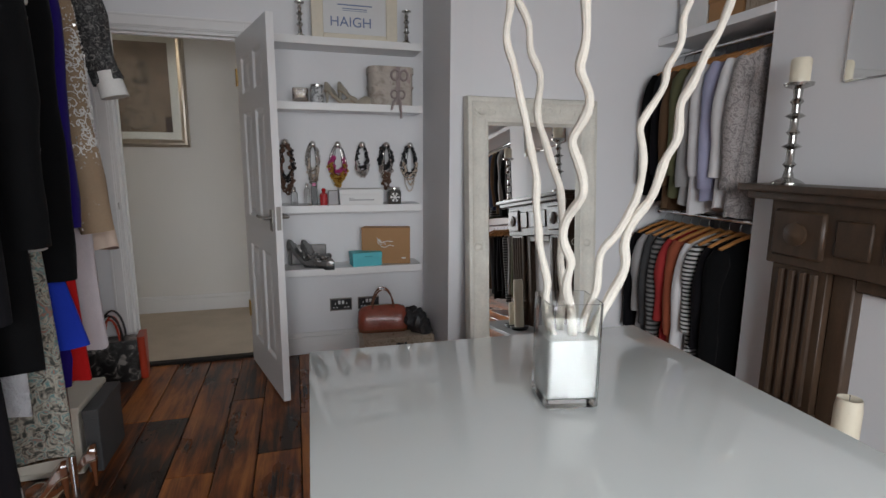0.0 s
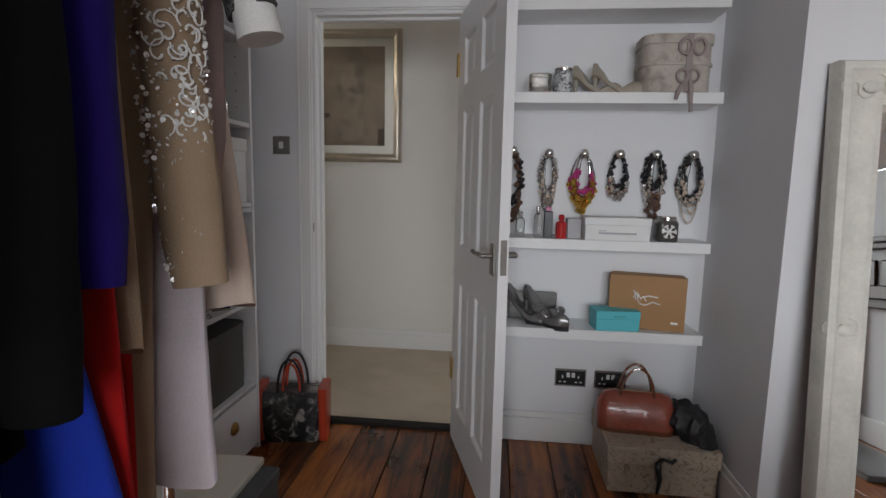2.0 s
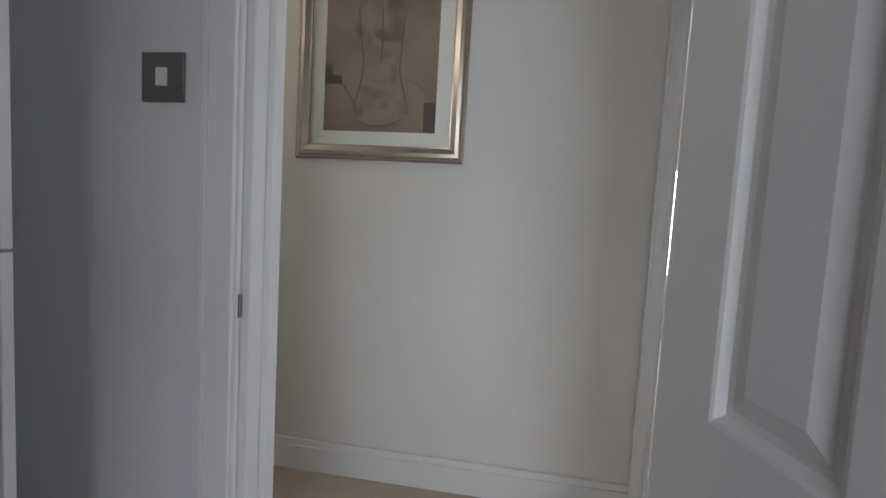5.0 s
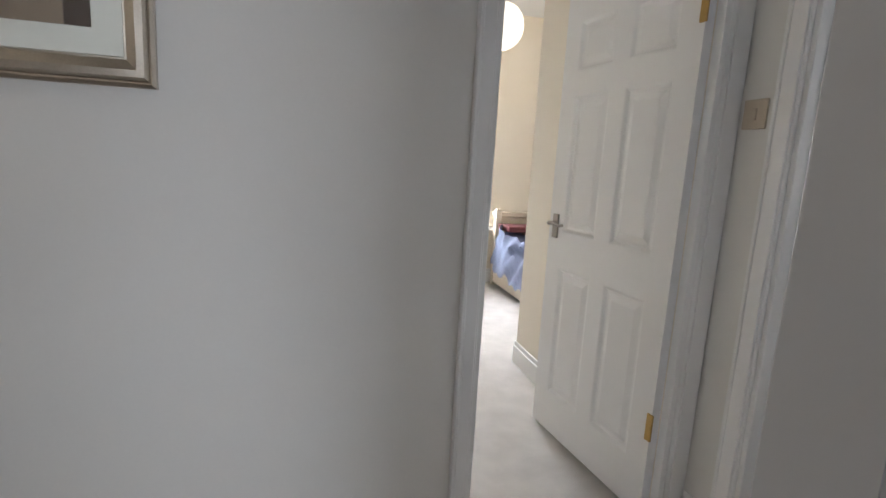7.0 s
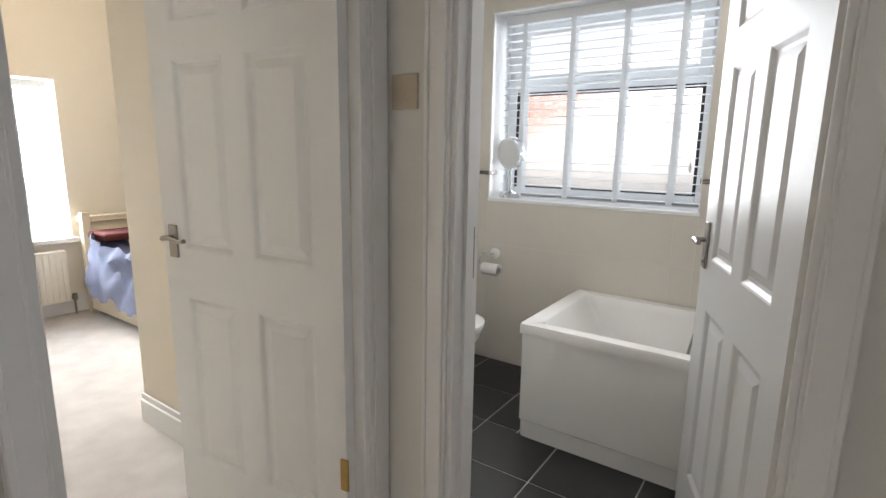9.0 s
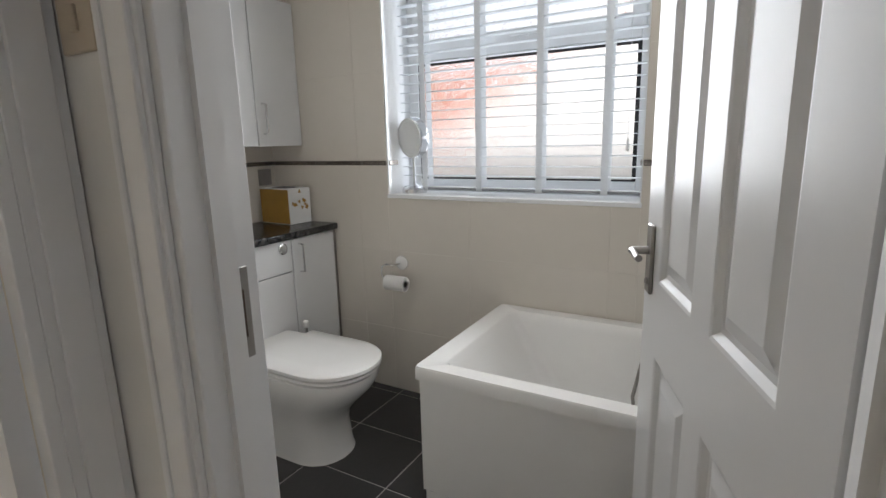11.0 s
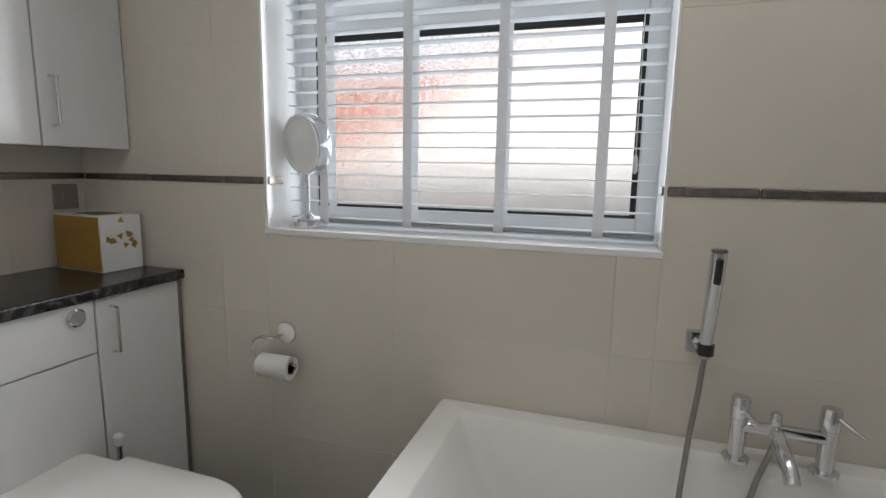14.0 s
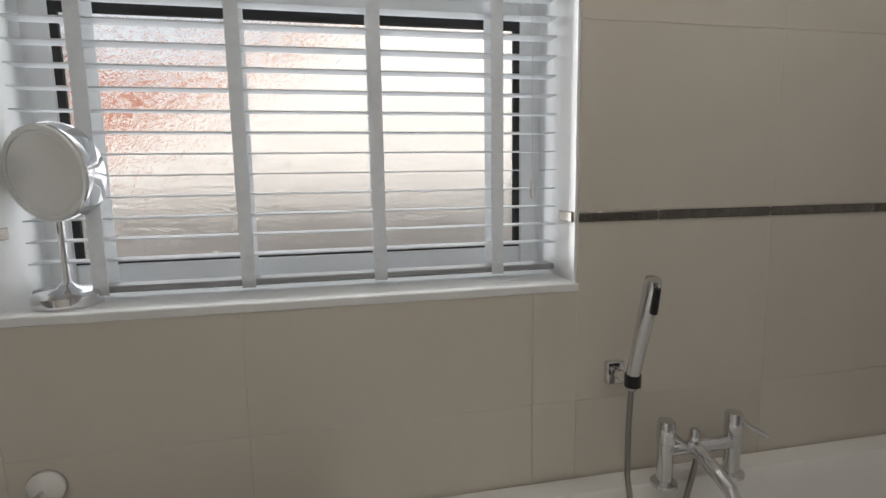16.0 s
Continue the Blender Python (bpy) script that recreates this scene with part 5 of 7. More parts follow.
def on_sleeve(z, a, lift=0.0):
    """A place on the near sleeve of the sequinned dress and its tangent."""
    u = (1.84 - z) / 0.76
    r = 0.062 - 0.018 * u + lift
    cx = HX + 0.135 + 0.045 * math.sin(min(1, u * 2.5) * math.pi / 2) - 0.01 * u + 0.055 * u * u
    return Vector((cx + r * math.cos(a), 2.53 + 0.72 * r * math.sin(a), z)), Vector((-math.sin(a), 0.72 * math.cos(a), 0))


bm = bmesh.new()
for k in range(64):
    z, a = 1.64 - 0.0052 * k + rnd.uniform(-0.01, 0.01), rnd.uniform(-1.5, -0.15)
    c, tangent = on_sleeve(z, a, 0.004)
    t0, s = rnd.uniform(0, 6), rnd.choice((-1, 1))
    turns = rnd.randint(5, 11)
    pts = []
    for j in range(turns):
        q = 0.003 + 0.0019 * j
        pts.append(on_sleeve(z + q * math.sin(s * (t0 + 0.5 * j)), a + q * math.cos(t0 + 0.5 * j) / 0.055, 0.003)[0])
    tube(pts, [0.0022 - 0.00012 * j for j in range(turns)], 5, bm)
tagged(part("beading", bm, CUFF_WHITE, bd, "white corded scroll beading"), kind="stuff")
bm = bmesh.new()
for k in range(800):
    z, a = rnd.uniform(1.09, 1.76), rnd.uniform(-2.6, 0.7)
    bmesh.ops.create_circle(bm, cap_ends=True, radius=rnd.choice((0.0016, 0.002, 0.0028, 0.0042)), segments=6, matrix=Matrix.LocRotScale(on_sleeve(z, a, 0.003)[0], Euler((rnd.uniform(0, 3), rnd.uniform(0, 3), rnd.uniform(0, 3))), None))
tagged(part("sequin_scatter", bm, SEQUIN, bd, "scattered silver sequins"), kind="stuff")
fl = worn["black cardigan with white flower print"]
bm = bmesh.new()
for k in range(5):
    c = Vector((HX + 0.252 - 0.004 * k, 2.212, 1.82 - 0.055 * k))
    for j in range(5):
        a = 2 * math.pi * j / 5 + k
        bmesh.ops.create_uvsphere(bm, u_segments=8, v_segments=5, radius=0.013, matrix=Matrix.LocRotScale(c + 0.016 * Vector((0.3 * math.cos(a), -0.75 * math.cos(a), math.sin(a))), None, (0.5, 0.7, 1)))
part("flower_print", bm, CUFF_WHITE, fl, "white flower motifs")

# ---- dressing room: open shelf unit by the door ----
UX0, UX1, UY0, UY1 = -0.52, -0.1, 3.52, 3.955
un = thing("shelf_unit", "tall white open shelf unit, partly filled", "shelf unit", (-0.31, 3.74, 0))
part("side_panel", box((UX0, UX1, UY0, UY0 + 0.018, 0.0, 1.121), bevel=0.0015), SHELF_WHITE, un)
part("side_panel", box((UX0, UX1, UY0, UY0 + 0.018, 1.125, 2.25), bevel=0.0015), SHELF_WHITE, un)
part("side_panel", box((UX0, UX1, UY1 - 0.018, UY1, 0.0, 1.121), bevel=0.0015), SHELF_WHITE, un)
part("side_panel", box((UX0, UX1, UY1 - 0.018, UY1, 1.125, 2.25), bevel=0.0015), SHELF_WHITE, un)
part("back_panel", box((UX0, UX0 + 0.006, UY0 + 0.018, UY1 - 0.018, 0.0, 2.25)), SHELF_WHITE, un)
for z in (0.31, 0.69, 1.103, 1.1255, 1.465, 1.82, 2.232):
    part("shelf", box((UX0 + 0.006, UX1 - 0.004, UY0 + 0.018, UY1 - 0.018, z, z + 0.018), bevel=0.0015), SHELF_WHITE, un)
dr = part("drawer", box((UX1 - 0.016, UX1, UY0 + 0.02, UY1 - 0.02, 0.03, 0.3), bevel=0.002), SHELF_WHITE, un)
part("cup_handle", lathe([(0.028, 0), (0.026, 0.008), (0.012, 0.018)], (UX1, 3.72, 0.2), 12, axis="x"), BRASS, dr, "brass cup handle")
# flat dark discs paint the shade inside the peg holes
bm = bmesh.new()
for z in (1.55, 1.62, 1.69, 1.76, 1.9, 1.97):
    bmesh.ops.create_circle(bm, cap_ends=True, radius=0.003, segments=8, matrix=pose(UX1 - 0.06, UY1 - 0.0185, z, 90))
part("peg_holes", bm, GAP, un)
sbx = thing("storage_box", "white lidded storage box with a dark hand slot", "box", (-0.3, 3.74, 1.1435))
part("box", box((-0.48, -0.118, 3.548, 3.928, 1.1435, 1.395), bevel=0.004), WHITE_PLASTIC, sbx)
part("lid", box((-0.484, -0.114, 3.544, 3.932, 1.36, 1.415), bevel=0.004), WHITE_PLASTIC, sbx)
# no cut in the lid: a black piece stands for the slot's inner shade
part("hand_slot", box((-0.1145, -0.1125, 3.69, 3.79, 1.375, 1.405), bevel=0.0006), BLACK_PLASTIC, sbx)
for k, (yy, xx) in enumerate(((3.72, -0.15), (3.76, -0.19), (3.80, -0.15), (3.84, -0.18))):
    t = thing("tealight_glass", "small silvered tealight glass", "tealight holder", (xx, yy, 1.483), group="silver tealight glasses")
    part("glass", lathe([(0.022, 0), (0.024, 0.004), (0.027, 0.065), (0.024, 0.065), (0.02, 0.01)], (xx, yy, 1.483), 14), SILVER_CANDLE, t)
bottle(-0.14, 3.59, 1.483, 0.02, 0.11, CLEAR, BRASS, "slim clear scent bottle on the shelf unit")
for k, (yy, mm) in enumerate(((3.72, NAVY_VELVET), (3.83, NAVY_VELVET))):
    heel_shoe("navy suede high heel standing in the shelf unit", (-0.22, yy, 0.708), 18 - 10 * k, mm, NUDE_SOLE, 0.23, 0.12, "navy shoe pair", platform=0.01)
pt = thing("patterned_tin", "small dark patterned tin", "tin", (-0.15, 3.6, 0.708))
part("tin", lathe([(0.036, 0), (0.038, 0.005), (0.038, 0.12), (0.035, 0.126)], (-0.15, 3.6, 0.708), 18), HAMMERED, pt)
part("lid", lathe([(0.039, 0), (0.039, 0.02), (0.02, 0.03)], (-0.15, 3.6, 0.834), 18), SILVER_CANDLE, pt)
pu = thing("grey_felt_basket", "dark grey felt storage basket", "basket", (-0.3, 3.73, 0.328))
FELT = fabric("dark_grey_felt", (0.12, 0.117, 0.112), weave=200)
part("body", loft([rounded(-0.3, 3.735, 0.17, 0.185, 0.06, 0.328 + z, 6) for z in (0, 0.02, 0.25, 0.285)]), FELT, pu)
part("rim", loft([rounded(-0.3, 3.735, 0.173, 0.188, 0.06, 0.328 + z, 6) for z in (0.27, 0.29)]), FELT, pu)
sw = thing("light_switch", "brushed steel single light switch by the door", "switch", (-0.075, D0, 1.41))
part("plate", box((-0.119, -0.034, D0 - 0.006, D0, 1.368, 1.454), bevel=0.002), NICKEL, sw)
part("rocker", box((-0.088, -0.066, D0 - 0.010, D0 - 0.005, 1.395, 1.427), bevel=0.0015), WHITE_PLASTIC, sw, "white rocker")

# bag and floor things by the unit
PATCH = printed("black_patchwork_print", [(0.42, (0.012, 0.012, 0.012)), (0.55, (0.05, 0.05, 0.05)), (0.66, (0.35, 0.33, 0.3))], 20, 0.35, 1.0)
RED_LEATHER = surface("bright_red_leather", (0.46, 0.05, 0.02), 0.35, var=0.1, coat=0.2)
tb2 = thing("tote_bag", "black and red patchwork tote bag on the floor", "bag", (0.02, 4.06, 0), 8, local=True)
part("body", loft([rounded(0, 0, hw, ht, 0.03, z, 4) for hw, ht, z in ((0.125, 0.055, 0), (0.135, 0.06, 0.03), (0.15, 0.065, 0.2), (0.155, 0.06, 0.25))]), PATCH, tb2)
for s in (-1, 1):
    part("side_panel", loft([rounded(s * 0.15, 0, 0.02, ht, 0.012, z, 3) for ht, z in ((0.05, 0.005), (0.06, 0.12), (0.075, 0.27))]), RED_LEATHER, tb2, "bright red leather gusset")
    for k, mm in ((0, BLACK_PLASTIC), (1, RED_LEATHER)):
        part("handle", tube([(-0.06 + 0.02 * k, s * 0.05, 0.22)] + [((-0.06 + 0.02 * k) * math.cos(a), s * (0.055 - 0.02 * k), 0.25 + (0.16 - 0.03 * k) * math.sin(a)) for a in (math.pi * j / 12 for j in range(13))] + [(0.06 - 0.02 * k, s * 0.05, 0.22)], 0.006, 8), mm, tb2)
IVORY_WOOD = surface("ivory_painted_wood", (0.60, 0.56, 0.48), 0.5, var=0.06)
ib = thing("ivory_drawer_box", "low ivory painted drawer box on the floor", "drawers", (0.0, 3.2, 0))
part("body", box((-0.25, 0.19, 3.06, 3.36, 0.0, 0.27), bevel=0.004), IVORY_WOOD, ib)
part("top", box((-0.26, 0.2, 3.05, 3.37, 0.27, 0.297), bevel=0.005), IVORY_WOOD, ib)
part("drawer_front", box((-0.22, 0.16, 3.046, 3.06, 0.03, 0.25), bevel=0.006), IVORY_WOOD, ib)
part("knob", lathe([(0.006, 0), (0.006, -0.014), (0.016, -0.02), (0.01, -0.03)], (0.1, 3.046, 0.22), 12, axis="y"), BRASS, ib)
DARK_CARD = surface("dark_grey_card", (0.07, 0.072, 0.075), 0.6, var=0.1)
gc = thing("grey_board_box", "slim dark grey card storage box beside the drawer box", "box", (0.235, 3.2, 0))
part("box", box((0.206, 0.262, 3.06, 3.34, 0, 0.27), bevel=0.004), DARK_CARD, gc)
part("rim", box((0.204, 0.266, 3.055, 3.345, 0.24, 0.28), bevel=0.004), DARK_CARD, gc)
heel_shoe("brown patent high heel on the floorboards", (0.16, 2.94, 0.0), 190, BROWN_PATENT, NUDE_SOLE, 0.25, 0.115, "brown shoe pair", platform=0.01)
heel_shoe("brown patent high heel on the floorboards", (0.1, 2.83, 0.0), 196, BROWN_PATENT, NUDE_SOLE, 0.25, 0.115, "brown shoe pair", platform=0.01)
heel_shoe("cream pearl court shoe on the floorboards", (-0.12, 2.9, 0.0), 205, CREAM_LEATHER, NUDE_SOLE, 0.24, 0.07, "cream shoes")

# ---- dressing room: alcove clothes by the chimney breast ----
single("alcove_shelf", box((3.24, 3.8, 2.78, 3.58, 1.985, 2.03), bevel=0.003), SHELF_WHITE, "thick white shelf over the hanging clothes", "shelf")
clothes_rail("upper chrome hanging rail in the alcove", 3.37, 2.78, 3.58, 1.93, False)
clothes_rail("lower chrome hanging rail in the alcove", 3.34, 2.78, 3.58, 0.99, False)
STRIPE_BW = striped("black_and_white_stripe_jersey", (0.012, 0.012, 0.012), (0.6, 0.6, 0.6), 46, wobble=0.2)
STRIPE_GREY = striped("dark_and_light_grey_stripe", (0.02, 0.02, 0.02), (0.22, 0.22, 0.22), 36, wobble=0.2)
WHITE_COTTON = fabric("white_cotton", (0.62, 0.61, 0.62))
SKY = fabric("pale_lavender_cotton", (0.33, 0.33, 0.46))
RUST = fabric("rust_wool", (0.27, 0.075, 0.04))
CRIMSON = fabric("crimson_wool", (0.32, 0.035, 0.035))
BROWN_CLOTH = fabric("brown_wool", (0.10, 0.06, 0.035))
GREY_LIGHT = fabric("light_grey_wool", (0.30, 0.29, 0.29))
GREY_PRINT = printed("grey_scroll_print", [(0.4, (0.18, 0.16, 0.16)), (0.52, (0.38, 0.35, 0.34)), (0.62, (0.22, 0.19, 0.19))], 26, 0.85, 2.5)
AR = "clothes in the alcove"
for k, (words, m, nm) in enumerate((("grey scroll print blouse in the alcove", GREY_PRINT, "blouse"), ("white cotton shirt in the alcove", WHITE_COTTON, "shirt"), ("pale lavender shirt in the alcove", SKY, "shirt"), ("crisp white blouse in the alcove", WHITE_COTTON, "blouse"), ("light grey knitted top in the alcove", GREY_LIGHT, "top"), ("olive cotton shirt in the alcove", OLIVE, "shirt"), ("brown wool top in the alcove", BROWN_CLOTH, "top"), ("black jersey top in the alcove", SOFT_BLACK, "top"), ("black wool jacket in the alcove", BLACK_CLOTH, "jacket"))):
    garment(nm, words, nm, m, 3.36, 2.86 + 0.078 * k, 1.85, 1.02 + 0.04 * (k % 3), 0.2, 0.22, 0.034, 1.16 + 0.06 * (k % 2), None, None, AR, seed=100 + k)
for k, (words, m, nm) in enumerate((("long black dress in the alcove", BLACK_CLOTH, "dress"), ("black knitted top in the alcove", SOFT_BLACK, "top"), ("black and white striped top in the alcove", STRIPE_BW, "top"), ("white cotton top in the alcove", WHITE_COTTON, "top"), ("rust wool cardigan in the alcove", RUST, "cardigan"), ("crimson wool cardigan in the alcove", CRIMSON, "cardigan"), ("grey striped top in the alcove", STRIPE_GREY, "top"), ("dark grey jacket in the alcove", GREY_CLOTH, "jacket"), ("light grey top in the alcove", GREY_LIGHT, "top"), ("black blouse in the alcove", SOFT_BLACK, "blouse"))):
    garment(nm, words, nm, m, 3.33, 2.85 + 0.072 * k, 0.91, 0.12 + 0.05 * (k % 3), 0.21, 0.22, 0.03, 0.26 + 0.06 * (k % 3), None, None, AR, seed=200 + k)
for k, (yy, w, h, mm) in enumerate(((2.93, 0.12, 0.22, KEEPSAKE), (3.18, 0.12, 0.18, KRAFT), (3.42, 0.11, 0.24, WHITE_CARD))):
    t = thing("storage_box", ("printed paper", "brown card", "white card")[k] + " storage box on the alcove shelf", "box", (3.5, yy, 2.03))
    part("box", box((3.34, 3.66, yy - w, yy + w, 2.03, 2.03 + h), bevel=0.004), mm, t)
    part("lid", box((3.335, 3.665, yy - w - 0.004, yy + w + 0.004, 2.03 + h - 0.05, 2.034 + h), bevel=0.004), mm, t)

# the second alcove beyond the chimney breast
single("alcove_shelf", box((3.28, 3.8, -0.9, 1.27, 1.985, 2.03), bevel=0.003), SHELF_WHITE, "white shelf over dark hanging clothes", "shelf")
clothes_rail("upper chrome hanging rail in the second alcove", 3.5, -0.9, 1.27, 1.93, False)
clothes_rail("lower chrome hanging rail in the second alcove", 3.5, -0.9, 1.27, 0.99, False)
DENIM = fabric("washed_blue_denim", (0.05, 0.075, 0.14))
SECOND = (("dark grey wool", GREY_CLOTH), ("black wool", BLACK_CLOTH), ("light grey", GREY_LIGHT), ("black jersey", SOFT_BLACK), ("brown wool", BROWN_CLOTH), ("washed denim", DENIM), ("grey striped", STRIPE_GREY), ("plain black", BLACK_CLOTH), ("white cotton", WHITE_COTTON), ("olive cotton", OLIVE), ("soft black", SOFT_BLACK))
for k, (words, m) in enumerate(SECOND):
    garment("jacket", words + " jacket hanging in the second alcove", "jacket", m, 3.49, 1.17 - 0.105 * k, 1.85, 1.08 + 0.04 * (k % 3), 0.21, 0.22, 0.042, 1.2, None, None, "clothes in the second alcove", seed=300 + k)
    low, m2 = SECOND[(k * 4 + 5) % 11]
    garment("trousers", low + " trousers hanging in the second alcove", "trousers", m2, 3.49, 1.19 - 0.105 * k, 0.91, 0.12 + 0.05 * (k % 3), 0.19, 0.19, 0.036, None, None, None, "clothes in the second alcove", seed=400 + k)

# ---- dressing room: fireplace ----
fp = thing("fireplace", "dark carved wooden fireplace surround with a mantel shelf", "fireplace", (3.15, 2.02, 0))
part("mantel_shelf", box((3.03, 3.25, 1.36, 2.68, 1.175, 1.205), (3.06, 3.25, 1.39, 2.65, 1.14, 1.175), bevel=0.006, segments=2), DARK_WOOD, fp)
part("frieze", box((3.12, 3.25, 1.47, 2.57, 0.86, 1.14), bevel=0.004), DARK_WOOD, fp)
for yy in (1.84, 2.02, 2.2):
    part("frieze_panel", box((3.108, 3.12, yy - 0.07, yy + 0.07, 0.93, 1.08), bevel=0.008), DARK_WOOD, fp, "carved raised panel")
for y0, y1 in ((1.49, 1.74), (2.3, 2.55)):
    pil = part("pilaster", box((3.14, 3.25, y0, y1, 0.0, 0.86), bevel=0.003), DARK_WOOD, fp)
    part("plinth_block", box((3.11, 3.25, y0 - 0.01, y1 + 0.01, 0.0, 0.24), bevel=0.006), DARK_WOOD, pil)
    part("rosette_block", box((3.1, 3.25, y0 + 0.01, y1 - 0.01, 0.9, 1.1), bevel=0.01), DARK_WOOD, pil)
    part("rosette", lathe([(0.05, 0), (0.05, -0.012), (0.03, -0.018), (0.012, -0.026)], (3.1, (y0 + y1) / 2, 1.0), 20, axis="x"), DARK_WOOD, pil)
    for k in range(4):
        yy = y0 + 0.05 + 0.05 * k
        part("reed", tube([(3.137, yy, 0.26), (3.137, yy, 0.84)], 0.016, 8), DARK_WOOD, pil)
part("inner_frame", box((3.17, 3.25, 1.74, 1.83, 0.0, 0.86), (3.17, 3.25, 2.21, 2.3, 0.0, 0.86), (3.17, 3.25, 1.83, 2.21, 0.8, 0.86), bevel=0.008), DARK_WOOD, fp)
part("blanking_panel", box((3.22, 3.25, 1.83, 2.21, 0.0, 0.8)), PLASTER, fp, "white painted blanking panel")
part("panel_skirting", box((3.2, 3.22, 1.83, 2.21, 0.0, 0.15), bevel=0.003), GLOSS, fp)
HEARTH = surface("grey_hearth_stone", (0.22, 0.22, 0.22), 0.35, var=0.1, coarse=6)
single("hearth", box((2.78, 3.1, 1.5, 2.54, 0.0, 0.03), bevel=0.004), HEARTH, "grey stone hearth slab", "hearth", "structure")
for k, (yy, h) in enumerate(((2.02, 0.42), (1.9, 0.2))):
    t = thing("pillar_candle", ("tall" if k == 0 else "short") + " ivory pillar candle on the hearth", "candle", (2.95, yy, 0.03), group="hearth candles")
    part("dish", lathe([(0.07, 0), (0.085, 0.02), (0.08, 0.03), (0.06, 0.022)], (2.95, yy, 0.03), 20), BLACK_PLASTIC, t, "dark candle dish")
    part("wax", lathe([(0.042, 0), (0.043, h * 0.9), (0.038, h), (0.02, h - 0.008)], (2.95, yy, 0.053), 20), WAX, t)
    part("wick", tube([(2.95, yy, 0.053 + h - 0.01), (2.951, yy + 0.002, 0.065 + h)], 0.0015, 5), BLACK_PLASTIC, t)
candlestick(3.12, 2.51, 1.205, 0.42, 0.062, "mantel candlesticks", SILVER_CANDLE, 0.1)
candlestick(3.12, 1.5, 1.205, 0.42, 0.062, "mantel candlesticks", SILVER_CANDLE, 0.1)
om = thing("overmantel_mirror", "large plain mirror hanging over the dark mantel", "mirror", (3.24, 2.1, 1.58))
part("glass", box((3.236, 3.248, 1.62, 2.42, 1.62, 2.3), bevel=0.008), MIRROR, om)
cg = thing("mirror_decal", "dark flower decals on the overmantel mirror", "decal", (3.234, 2.3, 1.9))
bm = bmesh.new()
for k in range(9):
    bmesh.ops.create_uvsphere(bm, u_segments=8, v_segments=5, radius=0.016, matrix=Matrix.LocRotScale((3.2345, 2.2 + 0.03 * math.sin(2.3 * k), 1.72 + 0.045 * k), None, (0.08, 1, 0.8)))
part("petals", bm, BLACK_PLASTIC, cg)


# ---- hall ----
PX0, PX1, PZ0, PZ1 = -0.44, 0.28, 1.383, 2.3
pic = thing("framed_picture", "sepia figure study in a wide brushed silver frame", "picture", (-0.08, H0, PZ0), local=False)
bm = moulding(PX0, PX1, PZ0, PZ1, (PX0 + 0.062, PX1 - 0.062, PZ0 + 0.062, PZ1 - 0.062), ((0, H0), (0, H0 - 0.016), (0.12, H0 - 0.02), (0.2, H0 - 0.018), (0.32, H0 - 0.03), (0.55, H0 - 0.033), (0.8, H0 - 0.024), (0.9, H0 - 0.02), (0.96, H0 - 0.021), (1.0, H0 - 0.016), (1.0, H0 - 0.008)))
part("frame", bm, SILVER_FRAME, pic, "brushed silver moulding")
MOUNT = surface("off_white_mount_card", (0.66, 0.63, 0.57), 0.8, var=0.02)
part("mount", box((PX0 + 0.06, PX1 - 0.06, H0 - 0.012, H0 - 0.008, PZ0 + 0.06, PZ1 - 0.06)), MOUNT, pic)
SEPIA = printed("sepia_wash", [(0.25, (0.085, 0.055, 0.04)), (0.45, (0.17, 0.115, 0.075)), (0.6, (0.25, 0.18, 0.125)), (0.8, (0.13, 0.085, 0.06))], 3.2, 0.7, 0.6)
SKETCH = printed("pale_ochre_wash", [(0.32, (0.10, 0.068, 0.045)), (0.5, (0.26, 0.195, 0.14)), (0.68, (0.13, 0.09, 0.06))], 9.0, 0.7, 0.5)
CHARCOAL = surface("charcoal_line", (0.06, 0.038, 0.028), 0.9, var=0.3)
IX0, IX1, IZ0, IZ1 = PX0 + 0.122, PX1 - 0.122, PZ0 + 0.117, PZ1 - 0.117
art = part("print", box((IX0, IX1, H0 - 0.0135, H0 - 0.0125, IZ0, IZ1)), SEPIA, pic)
cx = (IX0 + IX1) / 2
# the study as one plain soft shape with a few charcoal strokes
bm = bmesh.new()
outline = [(-0.115, 0.05), (-0.1, 0.13), (-0.075, 0.22), (-0.085, 0.33), (-0.12, 0.43), (-0.1, 0.52), (-0.03, 0.57), (0.03, 0.57), (0.1, 0.52), (0.12, 0.43), (0.09, 0.33), (0.085, 0.22), (0.12, 0.13), (0.13, 0.06), (0.05, 0.025), (-0.04, 0.025)]
bm.faces.new([bm.verts.new((cx + x, H0 - 0.0145, IZ0 + z)) for x, z in outline])
part("shape", bm, SKETCH, art)
bm = bmesh.new()
for line in ([(-0.1, 0.5), (-0.085, 0.36), (-0.07, 0.27), (-0.085, 0.18), (-0.11, 0.1), (-0.09, 0.045), (-0.03, 0.02), (0.04, 0.025), (0.1, 0.055)], [(0.1, 0.5), (0.085, 0.34), (0.08, 0.24), (0.105, 0.15), (0.12, 0.08)], [(0.0, 0.5), (0.005, 0.36), (0.0, 0.27)], [(-0.11, 0.12), (-0.16, 0.19), (-0.2, 0.2)], [(0.11, 0.21), (0.15, 0.2), (0.19, 0.16)]):
    tube([(cx + x, H0 - 0.0148, IZ0 + z) for x, z in line], 0.0022, 4, bm)
part("strokes", bm, CHARCOAL, art)
